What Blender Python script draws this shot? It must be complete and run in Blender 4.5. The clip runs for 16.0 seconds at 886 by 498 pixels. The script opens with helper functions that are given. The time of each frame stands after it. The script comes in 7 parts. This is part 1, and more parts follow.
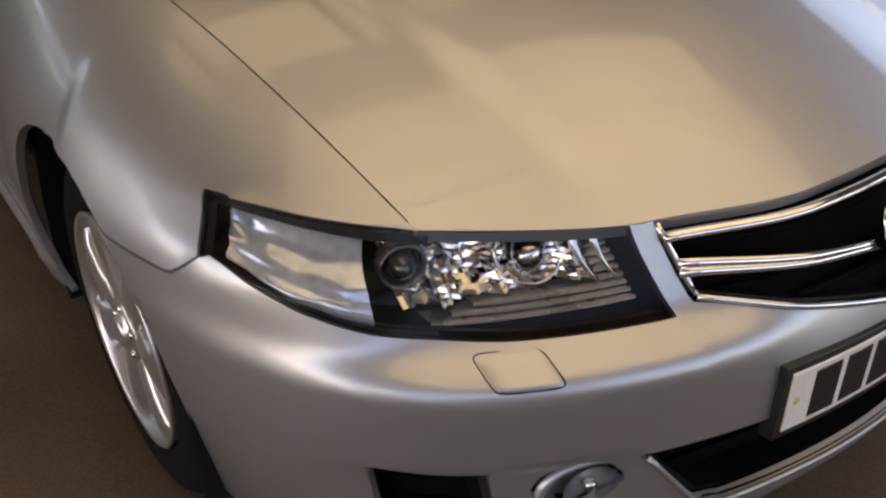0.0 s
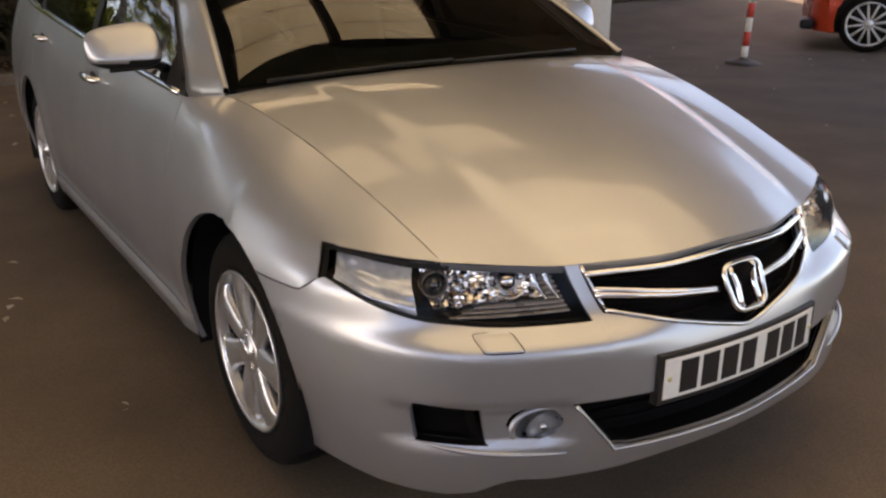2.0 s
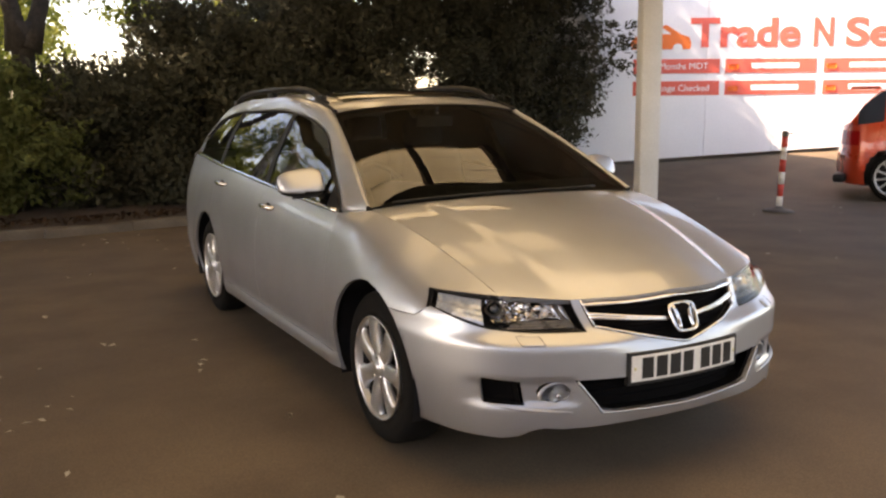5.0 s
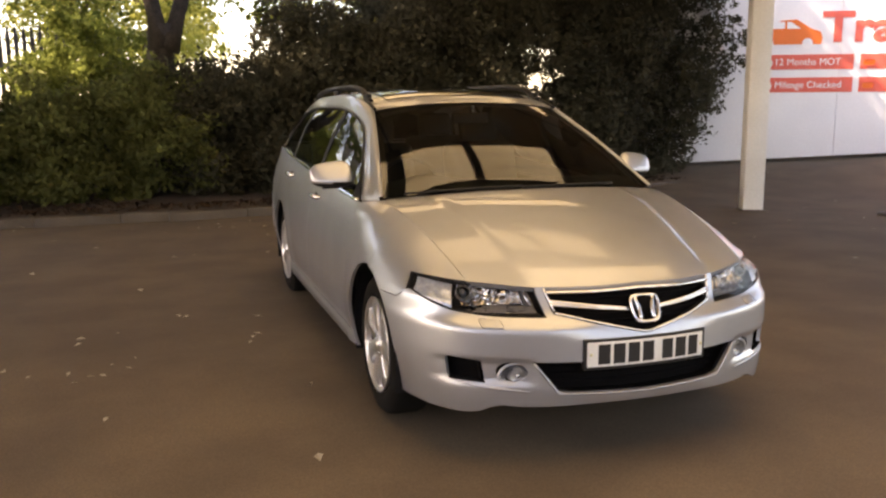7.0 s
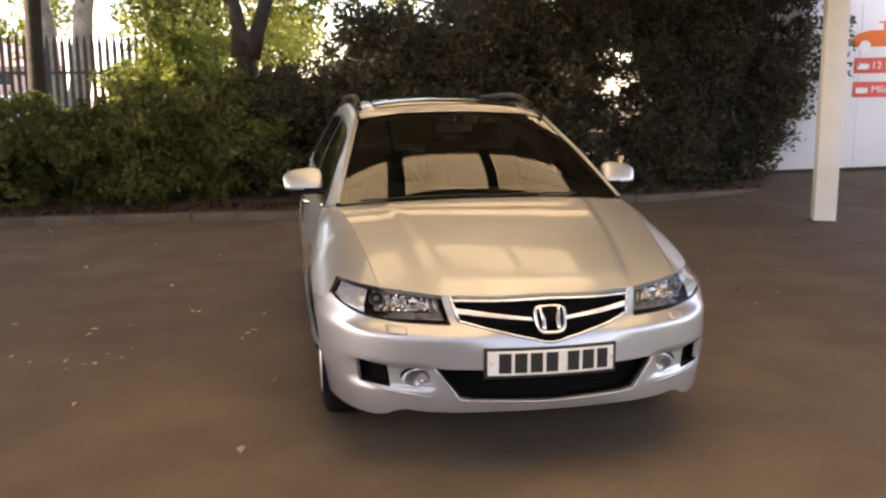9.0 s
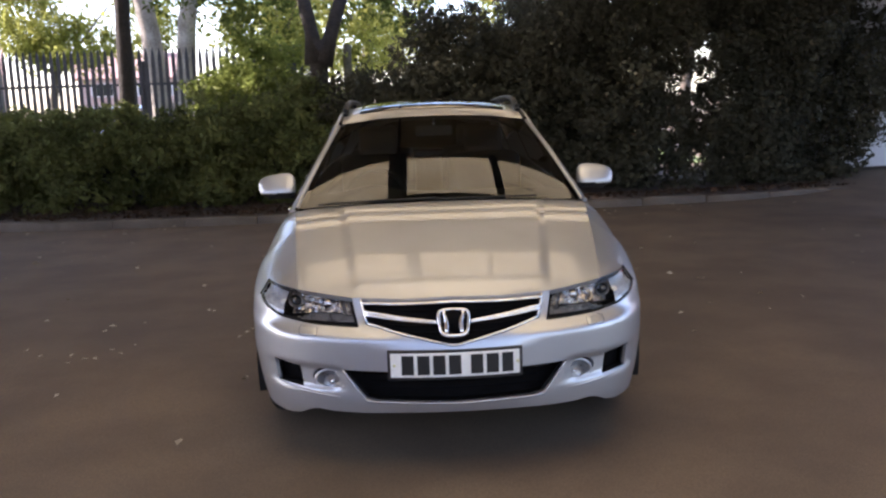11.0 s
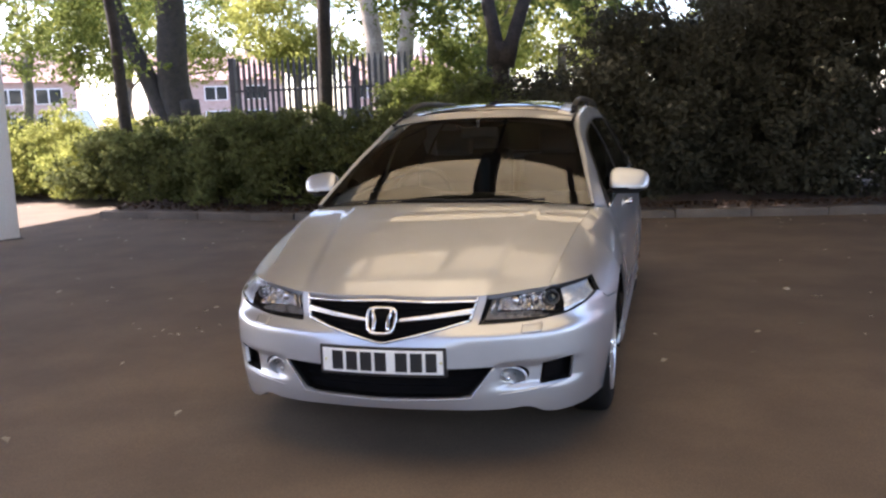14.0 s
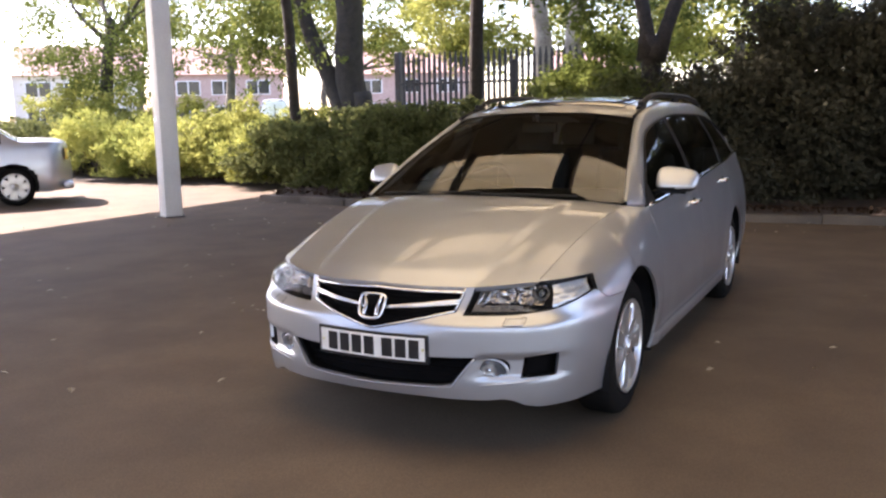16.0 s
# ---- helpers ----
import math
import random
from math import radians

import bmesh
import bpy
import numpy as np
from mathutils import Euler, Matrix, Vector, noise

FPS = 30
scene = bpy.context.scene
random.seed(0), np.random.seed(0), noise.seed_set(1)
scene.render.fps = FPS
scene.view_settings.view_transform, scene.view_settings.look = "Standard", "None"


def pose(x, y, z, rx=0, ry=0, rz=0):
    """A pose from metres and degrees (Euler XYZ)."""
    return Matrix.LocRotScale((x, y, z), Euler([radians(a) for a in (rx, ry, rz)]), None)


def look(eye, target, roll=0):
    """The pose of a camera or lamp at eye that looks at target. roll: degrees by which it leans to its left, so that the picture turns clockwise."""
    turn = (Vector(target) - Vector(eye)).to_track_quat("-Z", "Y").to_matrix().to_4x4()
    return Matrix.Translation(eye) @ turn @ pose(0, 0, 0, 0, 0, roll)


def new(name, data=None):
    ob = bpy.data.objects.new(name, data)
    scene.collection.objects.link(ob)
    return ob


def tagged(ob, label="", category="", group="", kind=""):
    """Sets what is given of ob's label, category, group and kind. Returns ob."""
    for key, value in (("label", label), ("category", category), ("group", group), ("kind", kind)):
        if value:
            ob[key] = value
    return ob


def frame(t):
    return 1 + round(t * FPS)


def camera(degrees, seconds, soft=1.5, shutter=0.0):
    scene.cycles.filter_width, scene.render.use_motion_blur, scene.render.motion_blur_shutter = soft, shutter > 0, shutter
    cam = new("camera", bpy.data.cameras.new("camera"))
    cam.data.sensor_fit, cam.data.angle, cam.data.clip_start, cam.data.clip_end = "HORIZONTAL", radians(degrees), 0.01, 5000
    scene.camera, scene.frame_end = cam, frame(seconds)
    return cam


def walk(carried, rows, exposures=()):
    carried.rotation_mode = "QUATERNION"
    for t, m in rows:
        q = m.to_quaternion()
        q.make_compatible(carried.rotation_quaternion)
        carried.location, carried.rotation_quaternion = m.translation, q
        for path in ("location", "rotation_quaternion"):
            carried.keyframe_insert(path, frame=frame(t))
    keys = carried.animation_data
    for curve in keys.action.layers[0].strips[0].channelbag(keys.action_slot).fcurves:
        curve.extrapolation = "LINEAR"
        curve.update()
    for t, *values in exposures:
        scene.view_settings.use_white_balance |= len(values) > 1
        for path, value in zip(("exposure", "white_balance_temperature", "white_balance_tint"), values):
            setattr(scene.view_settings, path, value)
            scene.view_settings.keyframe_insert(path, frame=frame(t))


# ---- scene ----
cam = camera(54.1, 16.0, soft=2.4)
PATH = [
    (0, (-1.105, -0.424, 1.190), (-0.097, 0.975, 0.176), -0.70),
    (0.5, (-1.216, -0.531, 1.259), (-0.218, 0.892, 0.269), -0.70),
    (1, (-1.328, -0.692, 1.277), (-0.302, 0.788, 0.407), -0.24),
    (1.5, (-1.414, -0.897, 1.315), (-0.395, 0.643, 0.546), 0.01),
    (2, (-1.538, -1.082, 1.339), (-0.498, 0.483, 0.654), 0.07),
    (2.5, (-1.697, -1.274, 1.374), (-0.666, 0.328, 0.765), -0.17),
    (3, (-1.837, -1.497, 1.377), (-0.839, 0.146, 0.826), -0.23),
    (3.5, (-1.967, -1.657, 1.384), (-0.976, 0.008, 0.887), -0.01),
    (4, (-2.133, -1.843, 1.392), (-1.109, -0.185, 0.945), -0.68),
    (4.5, (-2.219, -2.020, 1.406), (-1.206, -0.334, 1.046), -0.74),
    (5, (-2.237, -2.252, 1.392), (-1.293, -0.521, 1.056), -0.66),
    (7.3, (-1.649, -2.828, 1.408), (-1.049, -0.951, 1.069), -0.65),
    (7.5, (-1.578, -2.857, 1.401), (-0.992, -0.975, 1.067), -0.75),
    (8, (-1.379, -2.892, 1.417), (-0.839, -0.996, 1.078), -0.08),
    (8.5, (-1.182, -2.953, 1.419), (-0.729, -1.034, 1.089), -1.14),
    (9, (-0.983, -3.077, 1.438), (-0.629, -1.137, 1.101), -0.42),
    (11.3, (-0.044, -3.226, 1.445), (-0.038, -1.254, 1.114), -1.60),
    (11.5, (0.020, -3.220, 1.442), (-0.021, -1.250, 1.102), -1.40),
    (12, (0.218, -3.206, 1.440), (0.084, -1.240, 1.098), -2.60),
    (12.5, (0.445, -3.218, 1.440), (0.215, -1.260, 1.102), -1.90),
    (13, (0.646, -3.191, 1.421), (0.342, -1.241, 1.098), -2.10),
    (13.5, (0.840, -3.133, 1.423), (0.445, -1.199, 1.102), -1.80),
    (14, (1.111, -3.141, 1.420), (0.600, -1.233, 1.107), -2.00),
    (14.5, (1.307, -3.070, 1.397), (0.687, -1.190, 1.108), -2.50),
    (15, (1.492, -3.020, 1.406), (0.774, -1.176, 1.117), -2.10),
    (15.5, (1.711, -2.997, 1.402), (0.899, -1.198, 1.077), -1.30),
    (16, (1.886, -2.933, 1.399), (0.969, -1.183, 1.084), -1.10),
]
walk(cam, [(t, look(eye, target, roll)) for t, eye, target, roll in PATH],
     [(0, 1.75, 7700, 26), (2, 1.95, 7800, 25), (4.5, 2.25, 8500, 24), (7.5, 2.50, 9050, 27), (9, 2.64, 8250, 27), (11.3, 2.25, 6300, 26), (14, 2.43, 6400, 26), (16, 2.42, 6700, 27)])

# ---------------------------------------------------------------- light
world = bpy.data.worlds.new("sky_world")
scene.world = world
world.use_nodes = True
wn = world.node_tree
sky = wn.nodes.new("ShaderNodeTexSky")
sky.sky_type = "NISHITA"
sky.sun_disc = False
SUN_TO = Vector((-0.73, 0.08, 0.68)).normalized()
sky.sun_elevation = math.asin(SUN_TO.z)
sky.sun_rotation = math.atan2(SUN_TO.x, SUN_TO.y)
wn.nodes["Background"].inputs["Strength"].default_value = 0.14
wn.links.new(sky.outputs[0], wn.nodes["Background"].inputs["Color"])
sun = new("sun", bpy.data.lights.new("sun", "SUN"))
sun.data.energy, sun.data.angle, sun.data.color = 5.0, radians(0.6), (1.0, 0.94, 0.85)
sun.matrix_world = look(SUN_TO * 60, (0, 0, 0))


# ---------------------------------------------------------------- materials
def nodes_of(name):
    m = bpy.data.materials.new(name)
    m.use_nodes = True
    nt = m.node_tree
    return m, nt, nt.nodes["Principled BSDF"]


def varied(name, dark, light, scale=8.0, rough=0.6, metal=0.0, bump=0.0, fine=60.0, island=0.0, coat=0.0, spec=0.5, detail=6.0, rough_var=0.1):
    """A surface whose colour wanders between two tones at two scales, with fine relief."""
    m, nt, b = nodes_of(name)
    n, l = nt.nodes, nt.links
    co = n.new("ShaderNodeTexCoord")
    big, small = n.new("ShaderNodeTexNoise"), n.new("ShaderNodeTexNoise")
    big.inputs["Scale"].default_value, small.inputs["Scale"].default_value = scale, fine
    big.inputs["Detail"].default_value, small.inputs["Detail"].default_value = detail, 3.0
    for t in (big, small):
        l.new(co.outputs["Object"], t.inputs["Vector"])
    mixv = n.new("ShaderNodeMath")
    mixv.operation = "MULTIPLY_ADD"
    mixv.inputs[1].default_value = 0.45
    l.new(small.outputs["Fac"], mixv.inputs[0])
    half = n.new("ShaderNodeMath")
    half.operation = "MULTIPLY"
    half.inputs[1].default_value = 0.55
    l.new(big.outputs["Fac"], half.inputs[0])
    l.new(half.outputs[0], mixv.inputs[2])
    ramp = n.new("ShaderNodeValToRGB")
    ramp.color_ramp.elements[0].position, ramp.color_ramp.elements[1].position = 0.32, 0.68
    ramp.color_ramp.elements[0].color, ramp.color_ramp.elements[1].color = (*dark, 1), (*light, 1)
    l.new(mixv.outputs[0], ramp.inputs["Fac"])
    col = ramp.outputs["Color"]
    if island:
        geo, hsv = n.new("ShaderNodeNewGeometry"), n.new("ShaderNodeHueSaturation")
        mr = n.new("ShaderNodeMapRange")
        mr.inputs["To Min"].default_value, mr.inputs["To Max"].default_value = 1 - island, 1 + island
        l.new(geo.outputs["Random Per Island"], mr.inputs["Value"])
        l.new(mr.outputs["Result"], hsv.inputs["Value"])
        l.new(col, hsv.inputs["Color"])
        col = hsv.outputs["Color"]
    l.new(col, b.inputs["Base Color"])
    rr = n.new("ShaderNodeMapRange")
    rr.inputs["To Min"].default_value, rr.inputs["To Max"].default_value = max(0.02, rough - rough_var), min(1, rough + rough_var)
    l.new(big.outputs["Fac"], rr.inputs["Value"])
    l.new(rr.outputs["Result"], b.inputs["Roughness"])
    b.inputs["Metallic"].default_value = metal
    b.inputs["Coat Weight"].default_value = coat
    b.inputs["Coat Roughness"].default_value = 0.04
    b.inputs["Specular IOR Level"].default_value = spec
    if bump:
        bp = n.new("ShaderNodeBump")
        bp.inputs["Strength"].default_value, bp.inputs["Distance"].default_value = 0.6, bump
        l.new(mixv.outputs[0], bp.inputs["Height"])
        l.new(bp.outputs["Normal"], b.inputs["Normal"])
    return m


def plain(name, colour, rough=0.5, metal=0.0, coat=0.0, spec=0.5):
    return varied(name, [c * 0.92 for c in colour], [min(1, c * 1.06) for c in colour], 5.0, rough, metal, 0.0, 120.0, coat=coat, spec=spec, rough_var=0.04)


def pane(name, tint, ior=1.8):
    """Thin glass: a clear tinted sheet with mirror gloss by Fresnel."""
    m, nt, b = nodes_of(name)
    n, l = nt.nodes, nt.links
    n.remove(b)
    clear, gloss, fr, mx = n.new("ShaderNodeBsdfTransparent"), n.new("ShaderNodeBsdfGlossy"), n.new("ShaderNodeFresnel"), n.new("ShaderNodeMixShader")
    clear.inputs["Color"].default_value = (*tint, 1)
    gloss.inputs["Roughness"].default_value = 0.012
    fr.inputs["IOR"].default_value = ior
    l.new(fr.outputs[0], mx.inputs[0])
    l.new(clear.outputs[0], mx.inputs[1])
    l.new(gloss.outputs[0], mx.inputs[2])
    l.new(mx.outputs[0], n["Material Output"].inputs["Surface"])
    return m


def leafy(name, dark, light, through_=0.35):
    """Leaves: varied from leaf to leaf, partly letting the light through."""
    m = varied(name, dark, light, 1.2, 0.8, 0, 0, 14.0, island=0.18, spec=0.06)
    nt = m.node_tree
    n, l = nt.nodes, nt.links
    b = n["Principled BSDF"]
    tr, mx = n.new("ShaderNodeBsdfTranslucent"), n.new("ShaderNodeMixShader")
    src = b.inputs["Base Color"].links[0].from_socket
    l.new(src, tr.inputs["Color"])
    mx.inputs[0].default_value = through_
    l.new(b.outputs[0], mx.inputs[1])
    l.new(tr.outputs[0], mx.inputs[2])
    l.new(mx.outputs[0], n["Material Output"].inputs["Surface"])
    return m


def silver_paint(name="silver_metallic_paint", base=(0.432, 0.452, 0.478)):
    m, nt, b = nodes_of(name)
    n, l = nt.nodes, nt.links
    co = n.new("ShaderNodeTexCoord")
    dirt, fl = n.new("ShaderNodeTexNoise"), n.new("ShaderNodeTexVoronoi")
    dirt.inputs["Scale"].default_value, dirt.inputs["Detail"].default_value = 3.0, 8.0
    fl.inputs["Scale"].default_value = 900.0
    l.new(co.outputs["Object"], dirt.inputs["Vector"])
    l.new(co.outputs["Object"], fl.inputs["Vector"])
    ramp = n.new("ShaderNodeValToRGB")
    ramp.color_ramp.elements[0].position, ramp.color_ramp.elements[1].position = 0.3, 0.7
    ramp.color_ramp.elements[0].color = (*[c * 0.93 for c in base], 1)
    ramp.color_ramp.elements[1].color = (*[c * 1.05 for c in base], 1)
    l.new(dirt.outputs["Fac"], ramp.inputs["Fac"])
    l.new(ramp.outputs["Color"], b.inputs["Base Color"])
    bp = n.new("ShaderNodeBump")
    bp.inputs["Strength"].default_value, bp.inputs["Distance"].default_value = 0.05, 0.0004
    l.new(fl.outputs["Distance"], bp.inputs["Height"])
    l.new(bp.outputs["Normal"], b.inputs["Normal"])
    b.inputs["Metallic"].default_value = 0.85
    b.inputs["Roughness"].default_value = 0.42
    b.inputs["Coat Weight"].default_value = 0.85
    rr = n.new("ShaderNodeMapRange")
    rr.inputs["To Min"].default_value, rr.inputs["To Max"].default_value = 0.04, 0.10
    l.new(dirt.outputs["Fac"], rr.inputs["Value"])
    l.new(rr.outputs["Result"], b.inputs["Coat Roughness"])
    return m


M_PAINT = silver_paint()
M_BLACK = varied("black_plastic", (0.006, 0.006, 0.006), (0.013, 0.013, 0.014), 9, 0.5, 0, 0.0004, 200, spec=0.2)
M_RUBBER = varied("tyre_rubber", (0.006, 0.0055, 0.005), (0.013, 0.012, 0.011), 11, 0.9, 0, 0.001, 160, spec=0.08)
M_VOID = varied("black_air_mesh", (0.003, 0.003, 0.003), (0.007, 0.006, 0.006), 14, 0.85, 0, 0.001, 220, spec=0.05)
M_CHROME = varied("chrome", (0.72, 0.72, 0.72), (0.82, 0.82, 0.82), 6, 0.08, 1.0, 0, 90, rough_var=0.05)
M_ALLOY = varied("alloy_wheel_silver", (0.50, 0.50, 0.50), (0.66, 0.66, 0.65), 9, 0.32, 0.85, 0.0002, 140)
M_BARREL = varied("shade_darkened_alloy", (0.010, 0.0095, 0.009), (0.028, 0.026, 0.024), 9, 0.6, 0.3, 0.0002, 140)
M_GLASS = pane("tinted_car_glass", (0.50, 0.55, 0.53), 1.75)
M_PRIVACY = pane("side_car_glass", (0.30, 0.33, 0.32), 1.9)
M_LENS = pane("clear_lamp_lens", (0.95, 0.95, 0.95), 1.22)
M_LAMPDARK = varied("smoked_lamp_housing", (0.008, 0.0075, 0.007), (0.018, 0.017, 0.016), 20, 0.6, 0.0, 0, 90, spec=0.1)
M_REFLECT = varied("lamp_reflector", (0.45, 0.43, 0.42), (0.86, 0.84, 0.82), 40, 0.10, 1.0, 0.0012, 90)
M_PROJECTOR = plain("projector_glass", (0.03, 0.032, 0.035), 0.03, spec=1.0)
M_LOUVRE = varied("lamp_louvre", (0.12, 0.11, 0.10), (0.26, 0.24, 0.22), 20, 0.28, 0.6, 0, 90)
# silver with the blue of the reflected sky put into its colour
M_INDIC = varied("sky_tinted_silver_indicator", (0.42, 0.47, 0.56), (0.70, 0.77, 0.86), 25, 0.20, 0.55, 0.0006, 80)
M_FOG = varied("fog_lamp_reflector", (0.34, 0.34, 0.34), (0.58, 0.58, 0.58), 25, 0.30, 0.7, 0.0006, 80)
M_WHITE_TAG = plain("pale_glint", (0.7, 0.7, 0.7), 0.4)
M_CABIN = varied("dark_cabin_trim", (0.010, 0.010, 0.010), (0.025, 0.024, 0.023), 12, 0.7, 0, 0.0006, 150)
M_SEAT = varied("charcoal_seat_cloth", (0.018, 0.018, 0.018), (0.04, 0.038, 0.036), 14, 0.9, 0, 0.001, 260)
M_PLATE = varied("plate_white", (0.66, 0.65, 0.60), (0.78, 0.77, 0.72), 9, 0.3, 0, 0, 80)
M_INK = plain("plate_black", (0.012, 0.012, 0.012), 0.4)
M_SCREW = plain("plate_screw_cap", (0.55, 0.50, 0.22), 0.4)
M_REDLENS = plain("red_lens", (0.35, 0.01, 0.01), 0.15, coat=1)


# ---------------------------------------------------------------- helpers for meshes
def finish(bm, name, mat, smooth=True, sharp=40):
    me = bpy.data.meshes.new(name)
    if smooth:
        lim = radians(sharp)
        for f in bm.faces:
            f.smooth = True
        for e in bm.edges:
            if len(e.link_faces) == 2 and e.calc_face_angle(0) > lim:
                e.smooth = False
    bm.to_mesh(me)
    bm.free()
    for m in (mat if isinstance(mat, (list, tuple)) else [mat]):
        me.materials.append(m)
    return me


def part(name, bm, mat, parent, label="", smooth=True, sharp=40, m=None):
    ob = new(name, finish(bm, name, mat, smooth, sharp))
    ob.parent = parent
    if m is not None:
        ob.matrix_basis = m
    if label:
        tagged(ob, label)
    return ob


def thing(name, label, category, group="", kind="", at=None):
    e = new(name)
    e.empty_display_size = 0.2
    if at is not None:
        e.matrix_basis = at
    return tagged(e, label, category, group, kind)


def box(bm, lo, hi, bevel=0.0, seg=2, m=None):
    r = bmesh.ops.create_cube(bm, size=1.0)
    vs = r["verts"]
    c = [(a + b) / 2 for a, b in zip(lo, hi)]
    s = [abs(b - a) for a, b in zip(lo, hi)]
    for v in vs:
        v.co = Vector((v.co.x * s[0] + c[0], v.co.y * s[1] + c[1], v.co.z * s[2] + c[2]))
    if bevel:
        es = list({e for v in vs for e in v.link_edges})
        r = bmesh.ops.bevel(bm, geom=es, offset=bevel, segments=seg, affect="EDGES", profile=0.5)
        vs = list({v for f in r["faces"] for v in f.verts} | {v for v in vs if v.is_valid})
    if m is not None:
        bmesh.ops.transform(bm, matrix=m, verts=vs)
    return vs


def tube(bm, pts, radius, seg=10, caps=True, flat=1.0):
    """A round (or flattened) bar along points; radius may be a list."""
    pts = [Vector(p) for p in pts]
    rings = []
    for i, p in enumerate(pts):
        d = (pts[min(i + 1, len(pts) - 1)] - pts[max(i - 1, 0)]).normalized()
        up = Vector((0, 0, 1)) if abs(d.z) < 0.9 else Vector((0, 1, 0))
        a = d.cross(up).normalized()
        b = a.cross(d).normalized()
        r = radius[i] if isinstance(radius, (list, tuple)) else radius
        rings.append([bm.verts.new(p + a * (r * math.cos(2 * math.pi * k / seg)) + b * (r * flat * math.sin(2 * math.pi * k / seg))) for k in range(seg)])
    for r0, r1 in zip(rings, rings[1:]):
        for k in range(seg):
            bm.faces.new((r0[k], r0[(k + 1) % seg], r1[(k + 1) % seg], r1[k]))
    if caps:
        bm.faces.new(rings[0][::-1])
        bm.faces.new(rings[-1])


def sheet(bm, rows, flip=False):
    """Quads over a grid of points."""
    vs = [[bm.verts.new(p) for p in r] for r in rows]
    for r0, r1 in zip(vs, vs[1:]):
        for k in range(len(r0) - 1):
            q = (r0[k], r0[k + 1], r1[k + 1], r1[k])
            bm.faces.new(q[::-1] if flip else q)
    return vs


def lathe(bm, profile, seg=40, axis="x"):
    """Turn (radius, along) pairs round an axis."""
    rings = []
    for r, a in profile:
        ring = []
        for k in range(seg):
            c, s = r * math.cos(2 * math.pi * k / seg), r * math.sin(2 * math.pi * k / seg)
            ring.append(bm.verts.new((a, c, s) if axis == "x" else (c, a, s) if axis == "y" else (c, s, a)))
        rings.append(ring)
    for r0, r1 in zip(rings, rings[1:]):
        for k in range(seg):
            bm.faces.new((r0[k], r0[(k + 1) % seg], r1[(k + 1) % seg], r1[k]))
    return rings


def spline(table):
    """A smooth curve through a few (position, value) pairs."""
    xs, ys = [p[0] for p in table], [p[1] for p in table]
    ms = []
    for i in range(len(xs)):
        if i in (0, len(xs) - 1):
            j = min(max(i, 1), len(xs) - 1)
            ms.append((ys[j] - ys[j - 1]) / (xs[j] - xs[j - 1]))
        else:
            a, b = (ys[i] - ys[i - 1]) / (xs[i] - xs[i - 1]), (ys[i + 1] - ys[i]) / (xs[i + 1] - xs[i])
            ms.append(0.0 if a * b <= 0 else 2 * a * b / (a + b))

    def f(x):
        if x <= xs[0]:
            return ys[0]
        if x >= xs[-1]:
            return ys[-1]
        i = max(k for k in range(len(xs)) if xs[k] <= x)
        h = xs[i + 1] - xs[i]
        t = (x - xs[i]) / h
        return (2 * t**3 - 3 * t**2 + 1) * ys[i] + (t**3 - 2 * t**2 + t) * h * ms[i] + (3 * t**2 - 2 * t**3) * ys[i + 1] + (t**3 - t**2) * h * ms[i + 1]

    return f


def step(a, b, x):
    t = min(max((x - a) / (b - a), 0), 1)
    return t * t * (3 - 2 * t)


def lerp(a, b, t):
    return a + (b - a) * t

# ---------------------------------------------------------------- the estate car: its surfaces
# nose tip at y = 0, tail at y = LEN, x = 0 down the middle
LEN, BOW, POW, TAILB = 4.74, 0.85, 9.5, 0.55
AXF, AXR, WHEEL_R = 0.89, 3.56, 0.316

plan_w = spline([(0.6, 0.884), (0.9, 0.886), (1.6, 0.880), (2.4, 0.882), (3.4, 0.878), (4.2, 0.845), (4.74, 0.80)])
belt_z = spline([(1.19, 0.928), (1.36, 0.906), (2.2, 0.938), (3.2, 0.985), (4.24, 1.03), (4.74, 1.04)])
belt_d = spline([(1.19, 0.128), (1.36, 0.088), (2.0, 0.085), (3.4, 0.092), (4.24, 0.112), (4.74, 0.11)])
# the bonnet's shut line, which is also the wing's upper edge
SHUT0, SHUT1 = Vector((0.626, 0.285, 0.708)), Vector((0.733, 1.178, 0.928))
over_p = spline([(0.5, 3.1), (0.85, 3.6), (1.2, 3.6), (4.7, 3.6)])


def rise(v):
    return 1 - (1 - v) ** 1.55


def shut(v):
    p = SHUT0.lerp(SHUT1, v)
    p.z = lerp(SHUT0.z, SHUT1.z, rise(v)) + 0.004 * math.sin(math.pi * v)
    return p


def top_z(y):
    if y < SHUT1.y:
        return shut(max(0, (y - SHUT0.y) / (SHUT1.y - SHUT0.y))).z
    return lerp(SHUT1.z, belt_z(y), step(SHUT1.y, 1.36, y))


def top_x(y):
    if y < SHUT1.y:
        return shut(max(0, (y - SHUT0.y) / (SHUT1.y - SHUT0.y))).x
    return lerp(SHUT1.x, plan_w(y) - belt_d(y), step(SHUT1.y, 1.36, y))


